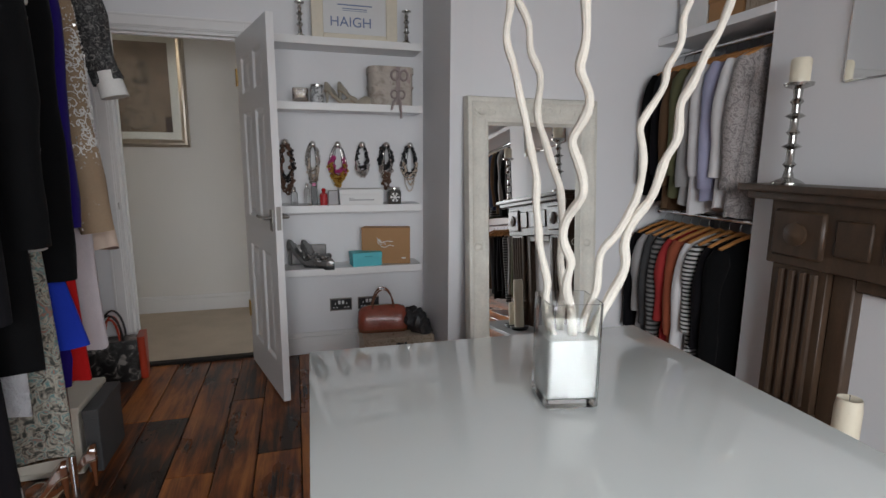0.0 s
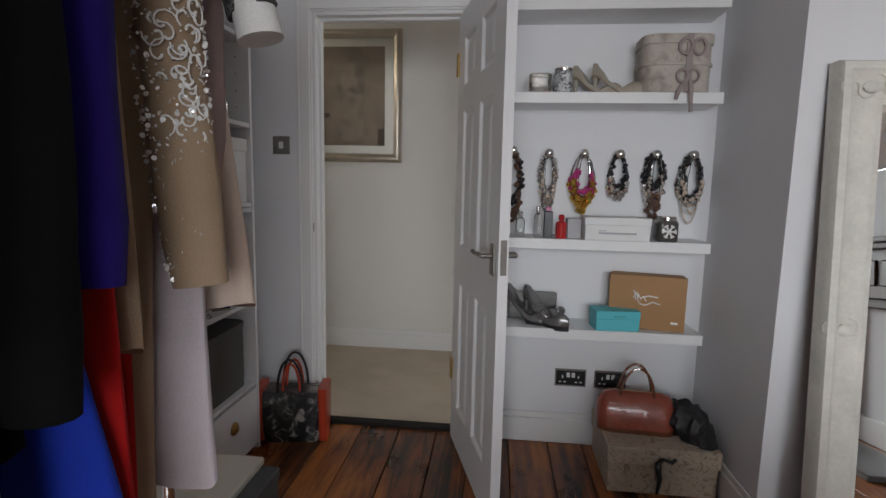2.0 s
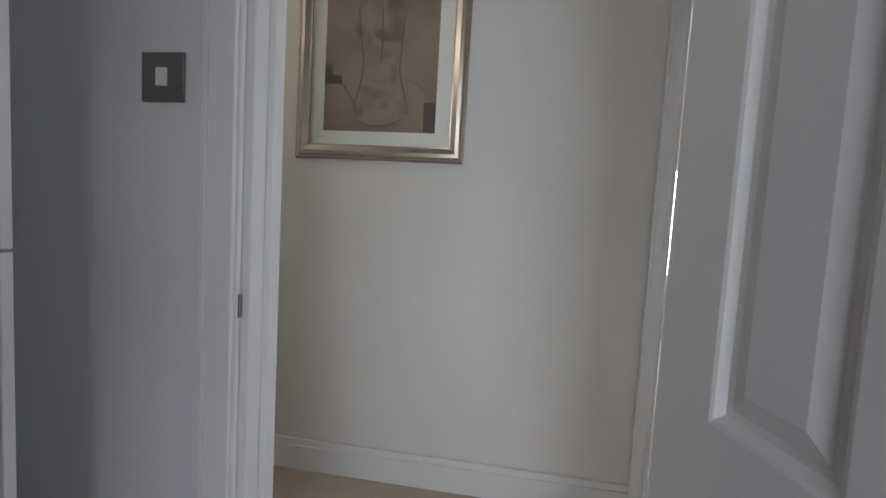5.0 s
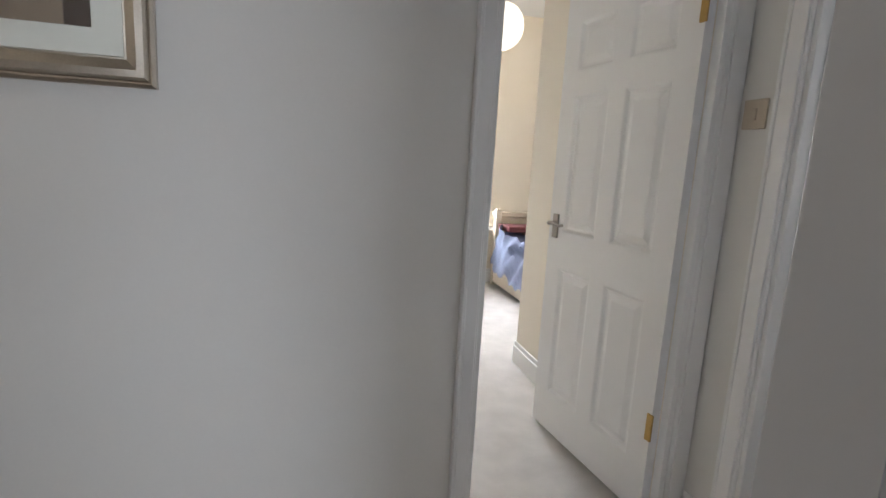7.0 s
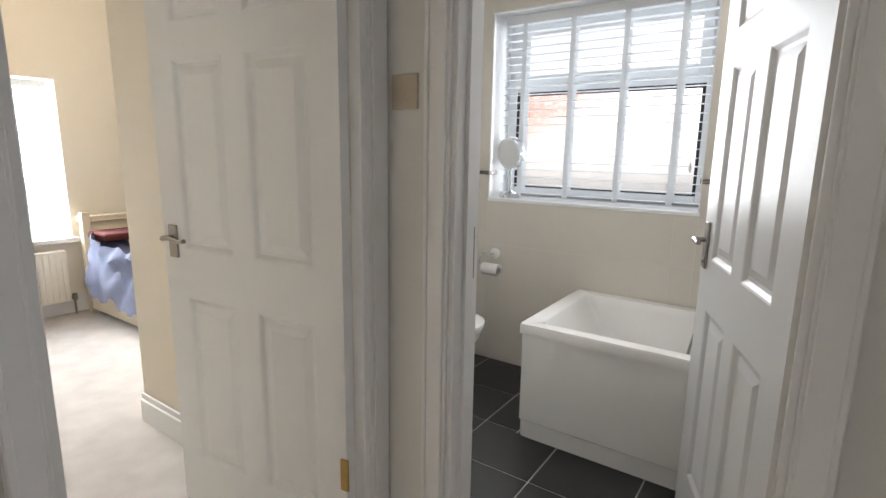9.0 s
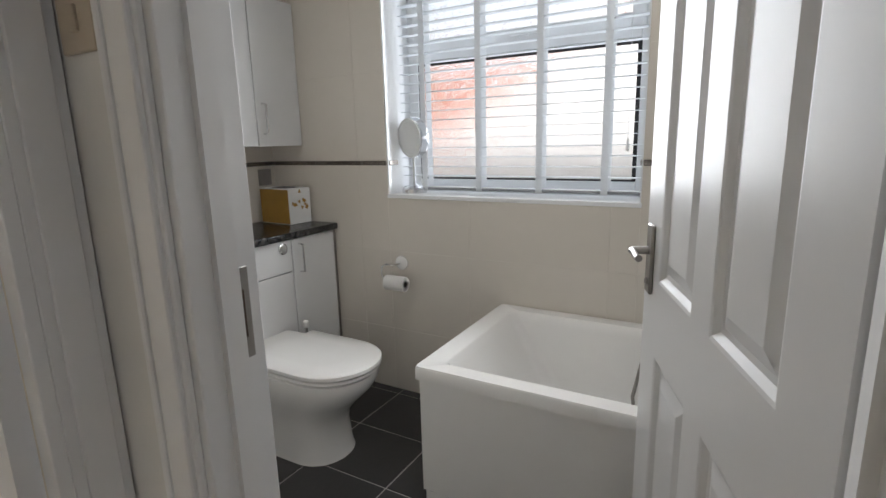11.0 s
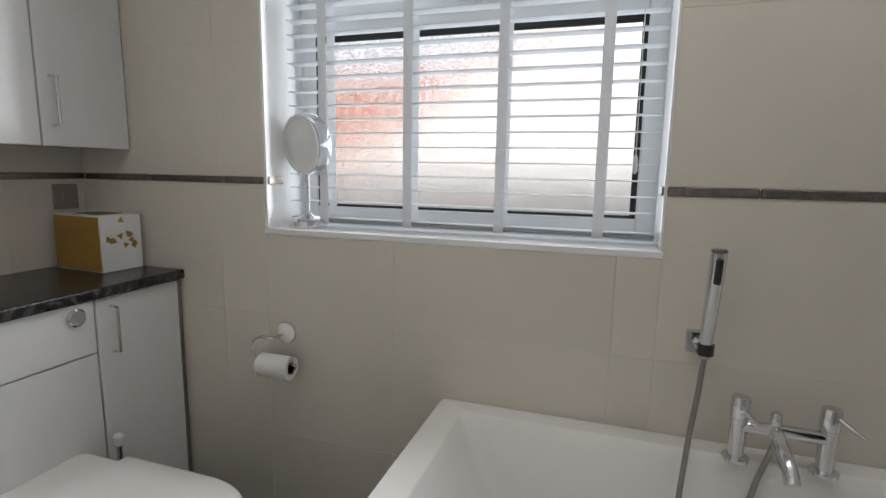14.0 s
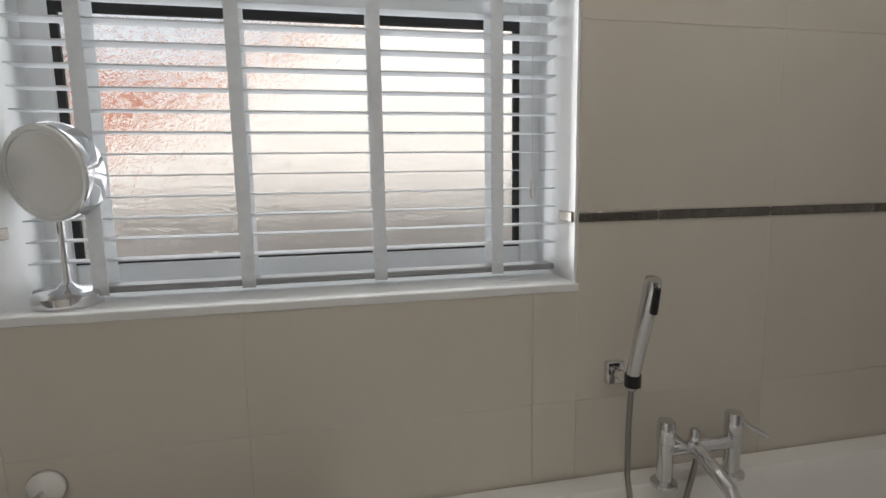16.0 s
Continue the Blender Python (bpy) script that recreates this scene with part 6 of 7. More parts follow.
part("dark_leaf", box((IX0, IX0 + 0.075, H0 - 0.0146, H0 - 0.0136, IZ0 + 0.19, IZ0 + 0.225), (IX0, IX0 + 0.03, H0 - 0.0146, H0 - 0.0136, IZ0 + 0.225, IZ0 + 0.27), (IX1 - 0.05, IX1, H0 - 0.0146, H0 - 0.0136, IZ0, IZ0 + 0.12)), CHARCOAL, art)
glz = part("glazing", box((PX0 + 0.061, PX1 - 0.061, H0 - 0.0175, H0 - 0.0165, PZ0 + 0.061, PZ1 - 0.061)), CLEAR, pic)
glz.visible_shadow = False
hs = thing("light_switch", "aged ivory single light switch in the hall", "switch", (B0, 5.47, 1.41))
part("plate", box((B0 - 0.008, B0, 5.426, 5.513, 1.408, 1.498), bevel=0.002), IVORY_PLASTIC, hs)
part("rocker", box((B0 - 0.013, B0 - 0.007, 5.46, 5.48, 1.435, 1.47), bevel=0.0015), IVORY_PLASTIC, hs)
# body for the added hall fill lamp, kept out of view
hp = thing("pendant_lamp", "unseen warm bulb added to light the hall", "lamp", (-1.3, 4.86, C))
part("rose", lathe([(0.045, 0), (0.04, -0.02), (0.012, -0.03)], (-1.3, 4.86, C), 16), WHITE_PLASTIC, hp)
part("flex", tube([(-1.3, 4.86, C - 0.02), (-1.3, 4.86, 2.45)], 0.003, 6), WHITE_PLASTIC, hp)
part("lampholder", lathe([(0.018, 0), (0.02, 0.03), (0.012, 0.06)], (-1.3, 4.86, 2.4), 12), WHITE_PLASTIC, hp)
BULB = glowing("lit_warm_bulb", (1.0, 0.7, 0.38), 6.0)
bl = part("bulb", lathe([(0.012, 0.07), (0.03, 0.04), (0.034, 0.02), (0.025, 0.0), (0.006, -0.008)], (-1.3, 4.86, 2.32), 16), BULB, hp, "lit bulb of the added hall lamp")
bl.visible_shadow = False

# ---- bathroom: ceiling spotlights ----
DOWNLIGHT_GLOW = glowing("lit_downlight_lens", (1.0, 0.95, 0.87), 4.0)
for x, y in DOWNLIGHTS:
    dl = thing("downlight", "small round recessed ceiling spotlight, lit", "lamp", (x, y, C), group="bathroom downlights")
    part("bezel", lathe([(0.028, 0.0), (0.03, -0.006), (0.042, -0.006), (0.044, 0.0)], (x, y, C), 24), CHROME, dl, "chrome ring")
    lens = part("lens", lathe([(0.001, -0.002), (0.028, -0.002), (0.028, 0.0), (0.001, 0.0)], (x, y, C), 24), DOWNLIGHT_GLOW, dl, "lit lens")
    lens.visible_shadow = False

# ---- bathroom: vanity run ----
VF = 6.5
van = thing("vanity_unit", "white gloss vanity cabinet under the basin", "cabinet", (2.39, 6.7, 0))
part("carcass", box((B1 + 0.004, 2.732, VF + 0.02, VY - 0.012, 0.12, 0.835)), CABINET, van)
part("plinth", box((B1 + 0.004, 2.70, VF + 0.06, VF + 0.076, 0.0, 0.12)), CABINET, van)
part("drawer_front", box((2.06, 2.731, VF, VF + 0.018, 0.69, 0.835), bevel=0.002), CABINET, van)
for x0, x1, hx in ((2.06, 2.365, 2.33), (2.369, 2.731, 2.405)):
    d = part("cabinet_door", box((x0, x1, VF, VF + 0.018, 0.122, 0.686), bevel=0.002), CABINET, van)
    part("handle", tube([(hx, VF, 0.62), (hx, VF - 0.028, 0.618), (hx, VF - 0.028, 0.482), (hx, VF, 0.48)], 0.005, 8), CHROME, d, "chrome bar handle")
wcu = thing("toilet_unit", "white gloss cistern unit with a flush button", "cabinet", (2.99, 6.7, 0))
part("carcass", box((2.738, 3.247, VF + 0.02, VY - 0.012, 0.0, 0.835)), CABINET, wcu)
part("lower_panel", box((2.738, 3.246, VF, VF + 0.018, 0.004, 0.675), bevel=0.002), CABINET, wcu)
fp2 = part("upper_panel", box((2.738, 3.246, VF, VF + 0.018, 0.679, 0.835), bevel=0.002), CABINET, wcu)
part("flush_button", lathe([(0.026, 0), (0.026, -0.008), (0.022, -0.011), (0.021, -0.009)], (3.19, VF, 0.797), 20, axis="y"), CHROME, fp2, "round chrome flush button")
sc2 = thing("slim_cabinet", "slim white gloss cabinet beside the toilet", "cabinet", (3.41, 6.7, 0))
part("carcass", box((3.252, WX - 0.014, VF + 0.02, VY - 0.012, 0.0, 0.835)), CABINET, sc2)
d = part("cabinet_door", box((3.252, WX - 0.03, VF, VF + 0.018, 0.1, 0.833), bevel=0.002), CABINET, sc2)
part("handle", tube([(3.295, VF, 0.805), (3.295, VF - 0.028, 0.803), (3.295, VF - 0.028, 0.667), (3.295, VF, 0.665)], 0.005, 8), CHROME, d, "chrome bar handle")
part("filler", box((WX - 0.028, WX - 0.014, VF + 0.002, VF + 0.02, 0.0, 0.835)), NICKEL, sc2)
ct = thing("worktop", "black marbled laminate worktop", "worktop", (3.13, 6.7, 0.84))
part("slab", box((2.695, WX - 0.014, VF - 0.02, VY - 0.012, 0.838, 0.87), bevel=0.006, segments=3), WORKTOP, ct)
ba = thing("basin", "white ceramic semi-recessed basin", "basin", (2.43, 6.62, 0.83))
bx, by = 2.46, 6.64
prof = ((0.2, 0.2, 0.80), (0.238, 0.248, 0.822), (0.247, 0.258, 0.85), (0.251, 0.263, 0.9), (0.252, 0.265, 0.918), (0.246, 0.259, 0.924), (0.225, 0.238, 0.922), (0.215, 0.225, 0.905), (0.18, 0.19, 0.85), (0.08, 0.08, 0.825), (0.03, 0.03, 0.822))
part("bowl", loft([rounded(bx, by, hx, hy, min(0.07, hx * 0.6), z, 8) for hx, hy, z in prof]), CERAMIC, ba)
part("tap", tube([(bx, 6.84, 0.92), (bx, 6.84, 1.02), (bx, 6.81, 1.05), (bx, 6.73, 1.045)], [0.022, 0.02, 0.018, 0.014], 12), CHROME, ba, "chrome mixer tap")
part("tap_lever", tube([(bx, 6.84, 1.05), (bx, 6.86, 1.1)], [0.01, 0.006], 8), CHROME, ba)
cu = thing("tooth_mug", "white ceramic mug on the basin", "mug", (2.2, 6.86, 0.924))
part("mug", lathe([(0.03, 0), (0.036, 0.005), (0.038, 0.1), (0.034, 0.1), (0.03, 0.012)], (2.2, 6.86, 0.924), 18), CERAMIC, cu)
part("brush", tube([(2.2, 6.86, 0.94), (2.215, 6.85, 1.08)], 0.004, 6), CHROME, cu)

# toilet
wc = thing("toilet", "white back-to-wall toilet with the lid closed", "toilet", (2.98, 6.25, 0))
tx = 2.975


def dee(hw, y_back, y_front, z, n=28):
    """A D-shaped ring: straight at the back, round at the front."""
    hw = 1.06 * hw
    pts = []
    for k in range(n):
        a = math.pi * k / (n - 1)
        pts.append(Vector((tx + hw * math.cos(a) * (1 if abs(math.cos(a)) < 0.99 else 1), y_front + 0.0 + (hw * 1.12) * (1 - math.sin(a) ** 0.85), z)))
    return [Vector((tx + hw, y_back, z))] + pts + [Vector((tx - hw, y_back, z))]


pan = ((0.135, 5.99, 0.0), (0.131, 6.0, 0.03), (0.126, 6.01, 0.14), (0.132, 5.99, 0.2), (0.155, 5.93, 0.26), (0.174, 5.872, 0.32), (0.18, 5.852, 0.36), (0.18, 5.85, 0.385), (0.174, 5.86, 0.39))
part("pan", loft([dee(hw, VF, yf, z) for hw, yf, z in pan]), CERAMIC, wc)
part("deck", loft([rounded(tx, 6.42, hx, 0.08, 0.02, z, 4) for hx, z in ((0.15, 0.3), (0.19, 0.35), (0.205, 0.375), (0.205, 0.396), (0.2, 0.402))]), CERAMIC, wc)
part("seat", loft([dee(hw, 6.31, yf, z) for hw, yf, z in ((0.174, 5.85, 0.393), (0.181, 5.84, 0.398), (0.181, 5.84, 0.408), (0.177, 5.846, 0.41))]), CERAMIC, wc)
part("lid", loft([dee(hw, 6.31, yf, z) for hw, yf, z in ((0.177, 5.846, 0.413), (0.183, 5.834, 0.418), (0.183, 5.836, 0.43), (0.17, 5.86, 0.438), (0.1, 5.96, 0.441))]), CERAMIC, wc)
for s in (-1, 1):
    part("seat_hinge", lathe([(0.014, 0), (0.014, 0.022), (0.01, 0.026)], (tx + s * 0.08, 6.335, 0.39), 12), CHROME, wc)
    part("bolt_cap", lathe([(0.012, 0), (0.01, s * 0.006)], (tx + s * 0.123, 6.3, 0.08), 10, axis="x"), CHROME, wc)
tbr = thing("toilet_brush", "white and chrome toilet brush beside the toilet", "brush", (3.24, 6.44, 0))
part("pot", lathe([(0.045, 0), (0.048, 0.006), (0.046, 0.26), (0.02, 0.27)], (3.24, 6.44, 0), 18), CERAMIC, tbr)
part("handle", tube([(3.24, 6.44, 0.26), (3.24, 6.44, 0.41)], 0.008, 8), CHROME, tbr)
part("grip", lathe([(0.009, 0), (0.014, 0.006), (0.015, 0.03), (0.01, 0.036)], (3.24, 6.44, 0.4), 12), WHITE_PLASTIC, tbr)

# wall cabinets
wcab = thing("wall_cabinet", "white gloss double wall cabinet", "cabinet", (3.22, 6.82, 1.285))
part("carcass", box((2.862, WX - 0.014, 6.708, VY - 0.012, 1.274, 1.97)), CABINET, wcab)
for x0, x1, hx in ((2.862, 3.275, 2.905), (3.279, WX - 0.014, 3.315)):
    d = part("cabinet_door", box((x0, x1, 6.688, 6.706, 1.272, 1.97), bevel=0.002), CABINET, wcab)
    part("handle", tube([(hx, 6.688, 1.475), (hx, 6.66, 1.472), (hx, 6.66, 1.335), (hx, 6.688, 1.332)], 0.0055, 8), CHROME, d, "chrome bow handle")
mc = thing("mirror_cabinet", "white framed mirror cabinet above the basin", "cabinet", (2.37, 6.82, 1.31))
part("carcass", box((B1 + 0.05, 2.69, 6.738, VY - 0.012, 1.312, 1.97)), CABINET, mc)
part("frame", box((B1 + 0.05, B1 + 0.12, 6.72, 6.738, 1.31, 1.97), (2.62, 2.69, 6.72, 6.738, 1.31, 1.97), (B1 + 0.12, 2.62, 6.72, 6.738, 1.31, 1.38), (B1 + 0.12, 2.62, 6.72, 6.738, 1.9, 1.97), bevel=0.003), CABINET, mc)
part("glass", box((B1 + 0.12, 2.62, 6.727, 6.737, 1.38, 1.9)), MIRROR, mc)
sp = thing("shaver_socket", "brushed steel switch plate above the worktop", "switch", (3.5, VY, 1.07))
part("plate", box((3.45, 3.535, VY - 0.018, VY - 0.01, 1.064, 1.15), bevel=0.002), NICKEL, sp)
part("rocker", box((3.48, 3.505, VY - 0.021, VY - 0.017, 1.092, 1.122), bevel=0.001), NICKEL, sp)
GOLD_CARD = surface("mustard_gold_card", (0.36, 0.20, 0.035), 0.45, var=0.1, coarse=14)
tis = thing("tissue_box", "white tissue box with gold triangles and a gold side", "box", (3.49, 6.75, 0.87), -4)
part("box", box((3.412, 3.555, 6.65, 6.88, 0.87, 1.055), bevel=0.002), WHITE_CARD, tis)
part("gold_side", box((3.41, 3.4122, 6.655, 6.875, 0.874, 1.051)), GOLD_CARD, tis, "mustard gold side")
rnd = random.Random(9)
bm = bmesh.new()
for k in range(13):
    c = Vector((rnd.uniform(3.425, 3.54), 6.6495, rnd.uniform(0.95, 1.045)))
    a = rnd.uniform(0, 6)
    bm.faces.new([bm.verts.new(c + 0.013 * Vector((math.cos(a + 2.1 * j), 0, math.sin(a + 2.1 * j)))) for j in range(3)])
part("triangles", bm, GOLD_CARD, tis, "gold triangles")
# thin black sheet on the closed top paints the dark inside of the box
part("opening", box((3.445, 3.525, 6.7, 6.83, 1.0548, 1.0565)), BLACK_PLASTIC, tis)
TOWEL = fabric("charcoal_towelling", (0.045, 0.044, 0.042), weave=160)
tw = thing("hand_towel", "charcoal grey towel hanging on a wall hook", "towel", (2.14, 5.55, 1.3))
part("hook", tube([(B1 + 0.012, 5.54, 1.4), (2.095, 5.54, 1.4), (2.105, 5.54, 1.43)], 0.006, 8), CHROME, tw)
rings = []
for k in range(14):
    u = k / 13
    hw, ht = 0.02 + 0.07 * u ** 0.7, 0.026 + 0.018 * u
    rings.append([Vector((2.112 + 0.008 * u + ht * math.sin(a) * (1 + 0.25 * math.sin(4 * a)), 5.54 + hw * math.cos(a) * (1 + 0.18 * math.sin(5 * a + 2 * u)), 1.42 - 0.44 * u)) for a in (2 * math.pi * j / 30 for j in range(30))])
part("cloth", loft(rings), TOWEL, tw)

# loo roll
rh = thing("toilet_roll_holder", "chrome and white ceramic toilet roll holder on the wall", "holder", (WX, 6.08, 0.69))
part("rose", lathe([(0.034, 0), (0.034, -0.008), (0.024, -0.016), (0.012, -0.02)], (WX - 0.012, 6.08, 0.69), 20, axis="x"), CERAMIC, rh)
part("collar", lathe([(0.036, 0), (0.036, -0.004)], (WX - 0.011, 6.08, 0.69), 20, axis="x"), CHROME, rh)
part("arm", tube([(WX - 0.03, 6.08, 0.69), (WX - 0.075, 6.085, 0.69), (WX - 0.085, 6.12, 0.695), (WX - 0.085, 6.15, 0.68), (WX - 0.085, 6.155, 0.64), (WX - 0.085, 6.14, 0.615), (WX - 0.085, 6.0, 0.615)], 0.0045, 8), CHROME, rh)
ro = thing("toilet_roll", "white toilet roll on the holder", "toilet roll", (WX - 0.085, 6.07, 0.58))
PAPER_WHITE = surface("toilet_paper", (0.78, 0.77, 0.75), 0.95, var=0.03, fine=200, bump=0.4)
part("paper", lathe([(0.02, 0), (0.036, 0), (0.0365, 0.003), (0.0365, 0.107), (0.036, 0.11), (0.02, 0.11), (0.02, 0.0)], (WX - 0.085, 6.015, 0.604), 24, axis="y"), PAPER_WHITE, ro)
part("core", lathe([(0.0185, 0.0005), (0.02, 0.0005), (0.02, 0.109), (0.0185, 0.109)], (WX - 0.085, 6.0155, 0.604), 20, axis="y"), KRAFT, ro, "brown card core")

# magnifying mirror
mg = thing("shaving_mirror", "round chrome magnifying mirror on a stand on the sill", "mirror", (3.66, 6.05, 1.03), local=True)
mg.rotation_euler = (0, 0, radians(-22))
part("base", lathe([(0.062, 0), (0.062, 0.02), (0.055, 0.028), (0.02, 0.034), (0.009, 0.045)], (0, 0, 0), 28), CHROME, mg)
part("stem", tube([(0, 0, 0.03), (0, 0, 0.175)], 0.007, 12), CHROME, mg)
hd = part("head", lathe([(0.088, 0.02), (0.096, 0.012), (0.098, -0.004), (0.096, -0.03), (0.086, -0.036)], (0.012, 0, 0.266), 36, axis="x"), CHROME, mg, "round chrome mirror head")
part("glass", lathe([(0.001, -0.029), (0.03, -0.0299), (0.055, -0.0322), (0.07, -0.0344), (0.082, -0.0368), (0.083, -0.036), (0.06, -0.03), (0.001, -0.0275)], (0.012, 0, 0.266), 36, axis="x"), MIRROR, hd)
part("ring_light", lathe([(0.083, -0.0365), (0.083, -0.0385), (0.092, -0.0385), (0.094, -0.034)], (0.012, 0, 0.266), 36, axis="x"), WHITE_PLASTIC, hd)
hd.matrix_local = Matrix.Translation((0, 0, 0.266)) @ Euler((0, radians(-6), 0)).to_matrix().to_4x4() @ Matrix.Translation((0, 0, -0.266))

# ---- bathroom: bath ----
BX0, BX1, BY0, BY1, BZ = 2.83, WX - 0.012, 3.88, 5.545, 0.553
bcx, bcy, bhx, bhy = (BX0 + BX1) / 2, (BY0 + BY1) / 2, (BX1 - BX0) / 2, (BY1 - BY0) / 2
bath = thing("bathtub", "white rectangular bath with a white side panel", "bath", (bcx, bcy, 0))
rr = [(bhx, bhy, 0.012, BZ - 0.045), (bhx, bhy, 0.014, BZ - 0.008), (bhx - 0.004, bhy - 0.004, 0.014, BZ), (bhx - 0.062, bhy - 0.075, 0.03, BZ), (bhx - 0.068, bhy - 0.082, 0.035, BZ - 0.006), (bhx - 0.078, bhy - 0.1, 0.04, BZ - 0.04), (bhx - 0.1, bhy - 0.2, 0.06, BZ - 0.2), (bhx - 0.13, bhy - 0.3, 0.07, BZ - 0.35), (bhx - 0.17, bhy - 0.36, 0.07, BZ - 0.39), (0.05, 0.1, 0.03, BZ - 0.4), (0.02, 0.03, 0.01, BZ - 0.4)]
part("tub", loft([rounded(bcx, bcy, hx, hy, r, z, 6) for hx, hy, r, z in rr], cap=False), ACRYLIC, bath)
part("side_panel", box((BX0 + 0.012, BX0 + 0.03, BY0, BY1 - 0.012, 0.088, BZ - 0.046), bevel=0.004), ACRYLIC, bath)
part("plinth", box((BX0 + 0.022, BX0 + 0.04, BY0, BY1 - 0.022, 0.0, 0.086), bevel=0.002), ACRYLIC, bath)
part("end_panel", box((BX0 + 0.03, BX1, BY1 - 0.03, BY1 - 0.012, 0.0, BZ - 0.046), bevel=0.003), ACRYLIC, bath)
part("waste", lathe([(0.035, 0), (0.035, 0.006), (0.02, 0.01)], (bcx, bcy, BZ - 0.4), 20), CHROME, bath)
part("sealant", box((BX0 + 0.03, BX1 + 0.002, BY1 - 0.001, BY1 + 0.003, 0.0, 0.006)), GROUT, bath)

TAPX = 3.492
mx = thing("bath_mixer_tap", "chrome deck-mounted bath mixer with two pillars", "tap", (TAPX, 4.71, BZ))
for yy, hdl in ((4.785, 0), (4.605, 1)):
    pl = part("pillar", lathe([(0.03, 0), (0.03, 0.008), (0.0185, 0.012), (0.0185, 0.105), (0.0205, 0.107), (0.0205, 0.152), (0.018, 0.158), (0.004, 0.159)], (TAPX, yy, BZ), 20), CHROME, mx)
    if hdl:
        part("lever", tube([(TAPX - 0.015, yy - 0.01, BZ + 0.14), (TAPX - 0.05, yy - 0.05, BZ + 0.115)], [0.005, 0.004], 8), CHROME, pl)
    else:
        part("lever", tube([(TAPX - 0.02, yy, BZ + 0.135), (TAPX - 0.03, yy - 0.035, BZ + 0.105)], [0.007, 0.005], 8), CHROME, pl)
part("bridge", tube([(TAPX, 4.785, BZ + 0.085), (TAPX, 4.605, BZ + 0.085)], 0.0165, 14), CHROME, mx)
part("spout", tube([(TAPX, 4.71, BZ + 0.085), (TAPX - 0.04, 4.71, BZ + 0.075), (TAPX - 0.11, 4.705, BZ + 0.045), (TAPX - 0.125, 4.703, BZ + 0.025)], [0.017, 0.017, 0.016, 0.015], 12), CHROME, mx)
part("diverter", lathe([(0.012, 0), (0.012, 0.025), (0.008, 0.03)], (TAPX, 4.71, BZ + 0.1), 12), CHROME, mx)
sh = thing("hand_shower", "chrome stick hand shower in a wall bracket", "shower", (WX, 4.88, 0.8))
part("bracket", box((WX - 0.03, WX - 0.011, 4.86, 4.905, 0.785, 0.84), bevel=0.003), CHROME, sh)
part("clip", lathe([(0.015, -0.016), (0.0185, -0.014), (0.0185, 0.014), (0.015, 0.016)], (WX - 0.075, 4.868, 0.812), 16), BLACK_PLASTIC, sh)
part("clip_arm", tube([(WX - 0.03, 4.88, 0.812), (WX - 0.07, 4.87, 0.812)], 0.012, 10), CHROME, sh)
hs2 = part("handset", tube([(WX - 0.07, 4.868, 0.79), (WX - 0.078, 4.869, 0.83), (WX - 0.14, 4.872, 1.04), (WX - 0.145, 4.873, 1.058)], [0.012, 0.0155, 0.018, 0.017], 16), CHROME, sh)
part("nozzle", tube([(WX - 0.148, 4.872, 0.985), (WX - 0.157, 4.872, 1.04)], [0.008, 0.008], 8), BLACK_PLASTIC, hs2, "black spray nozzles")
part("hose", tube([(WX - 0.07, 4.868, 0.79), (WX - 0.075, 4.875, 0.7), (WX - 0.1, 4.89, 0.6), (WX - 0.17, 4.91, 0.5), (WX - 0.26, 4.93, 0.36), (WX - 0.28, 4.91, 0.25), (WX - 0.22, 4.84, 0.24), (WX - 0.13, 4.78, 0.36), (WX - 0.105, 4.74, 0.52), (WX - 0.1, 4.72, BZ + 0.03), (WX - 0.099, 4.71, BZ + 0.07)], 0.0065, 10), NICKEL, sh, "ribbed steel hose")

# ---- bedroom beyond the doorway ----
bed = thing("bed", "cream panelled bed made up with blue bedding", "bed", (3.1, 8.2, 0))
CREAM_PAINT = surface("cream_painted_wood", (0.66, 0.58, 0.45), 0.5, var=0.04)
part("headboard", box((2.46, 3.86, 9.08, 9.14, 0.0, 0.74), (2.44, 3.88, 9.06, 9.16, 0.72, 0.77), bevel=0.006), CREAM_PAINT, bed)
part("side_rail", box((2.45, 2.49, 7.2, 9.08, 0.04, 0.3), bevel=0.006), CREAM_PAINT, bed)
part("side_rail", box((3.83, 3.87, 7.2, 9.08, 0.04, 0.3), bevel=0.006), CREAM_PAINT, bed)
part("footboard", box((2.45, 3.87, 7.16, 7.2, 0.0, 0.4), bevel=0.006), CREAM_PAINT, bed)
for xx in (2.44, 3.82):
    part("leg", box((xx, xx + 0.06, 9.05, 9.11, 0.0, 0.8), bevel=0.005), CREAM_PAINT, bed)
part("mattress", box((2.5, 3.82, 7.22, 9.06, 0.26, 0.5), bevel=0.05, segments=3), WHITE_COTTON, bed)
DUVET = fabric("pale_blue_duvet", (0.30, 0.33, 0.46), 0.85)
DUVET_RED = fabric("dark_wine_blanket", (0.10, 0.03, 0.03))
du = thing("duvet", "rumpled pale blue duvet hanging over the bed side", "duvet", (3.1, 8.2, 0.5))
bm = bmesh.new()
nx, ny = 44, 56
rnd = random.Random(4)
grid = []
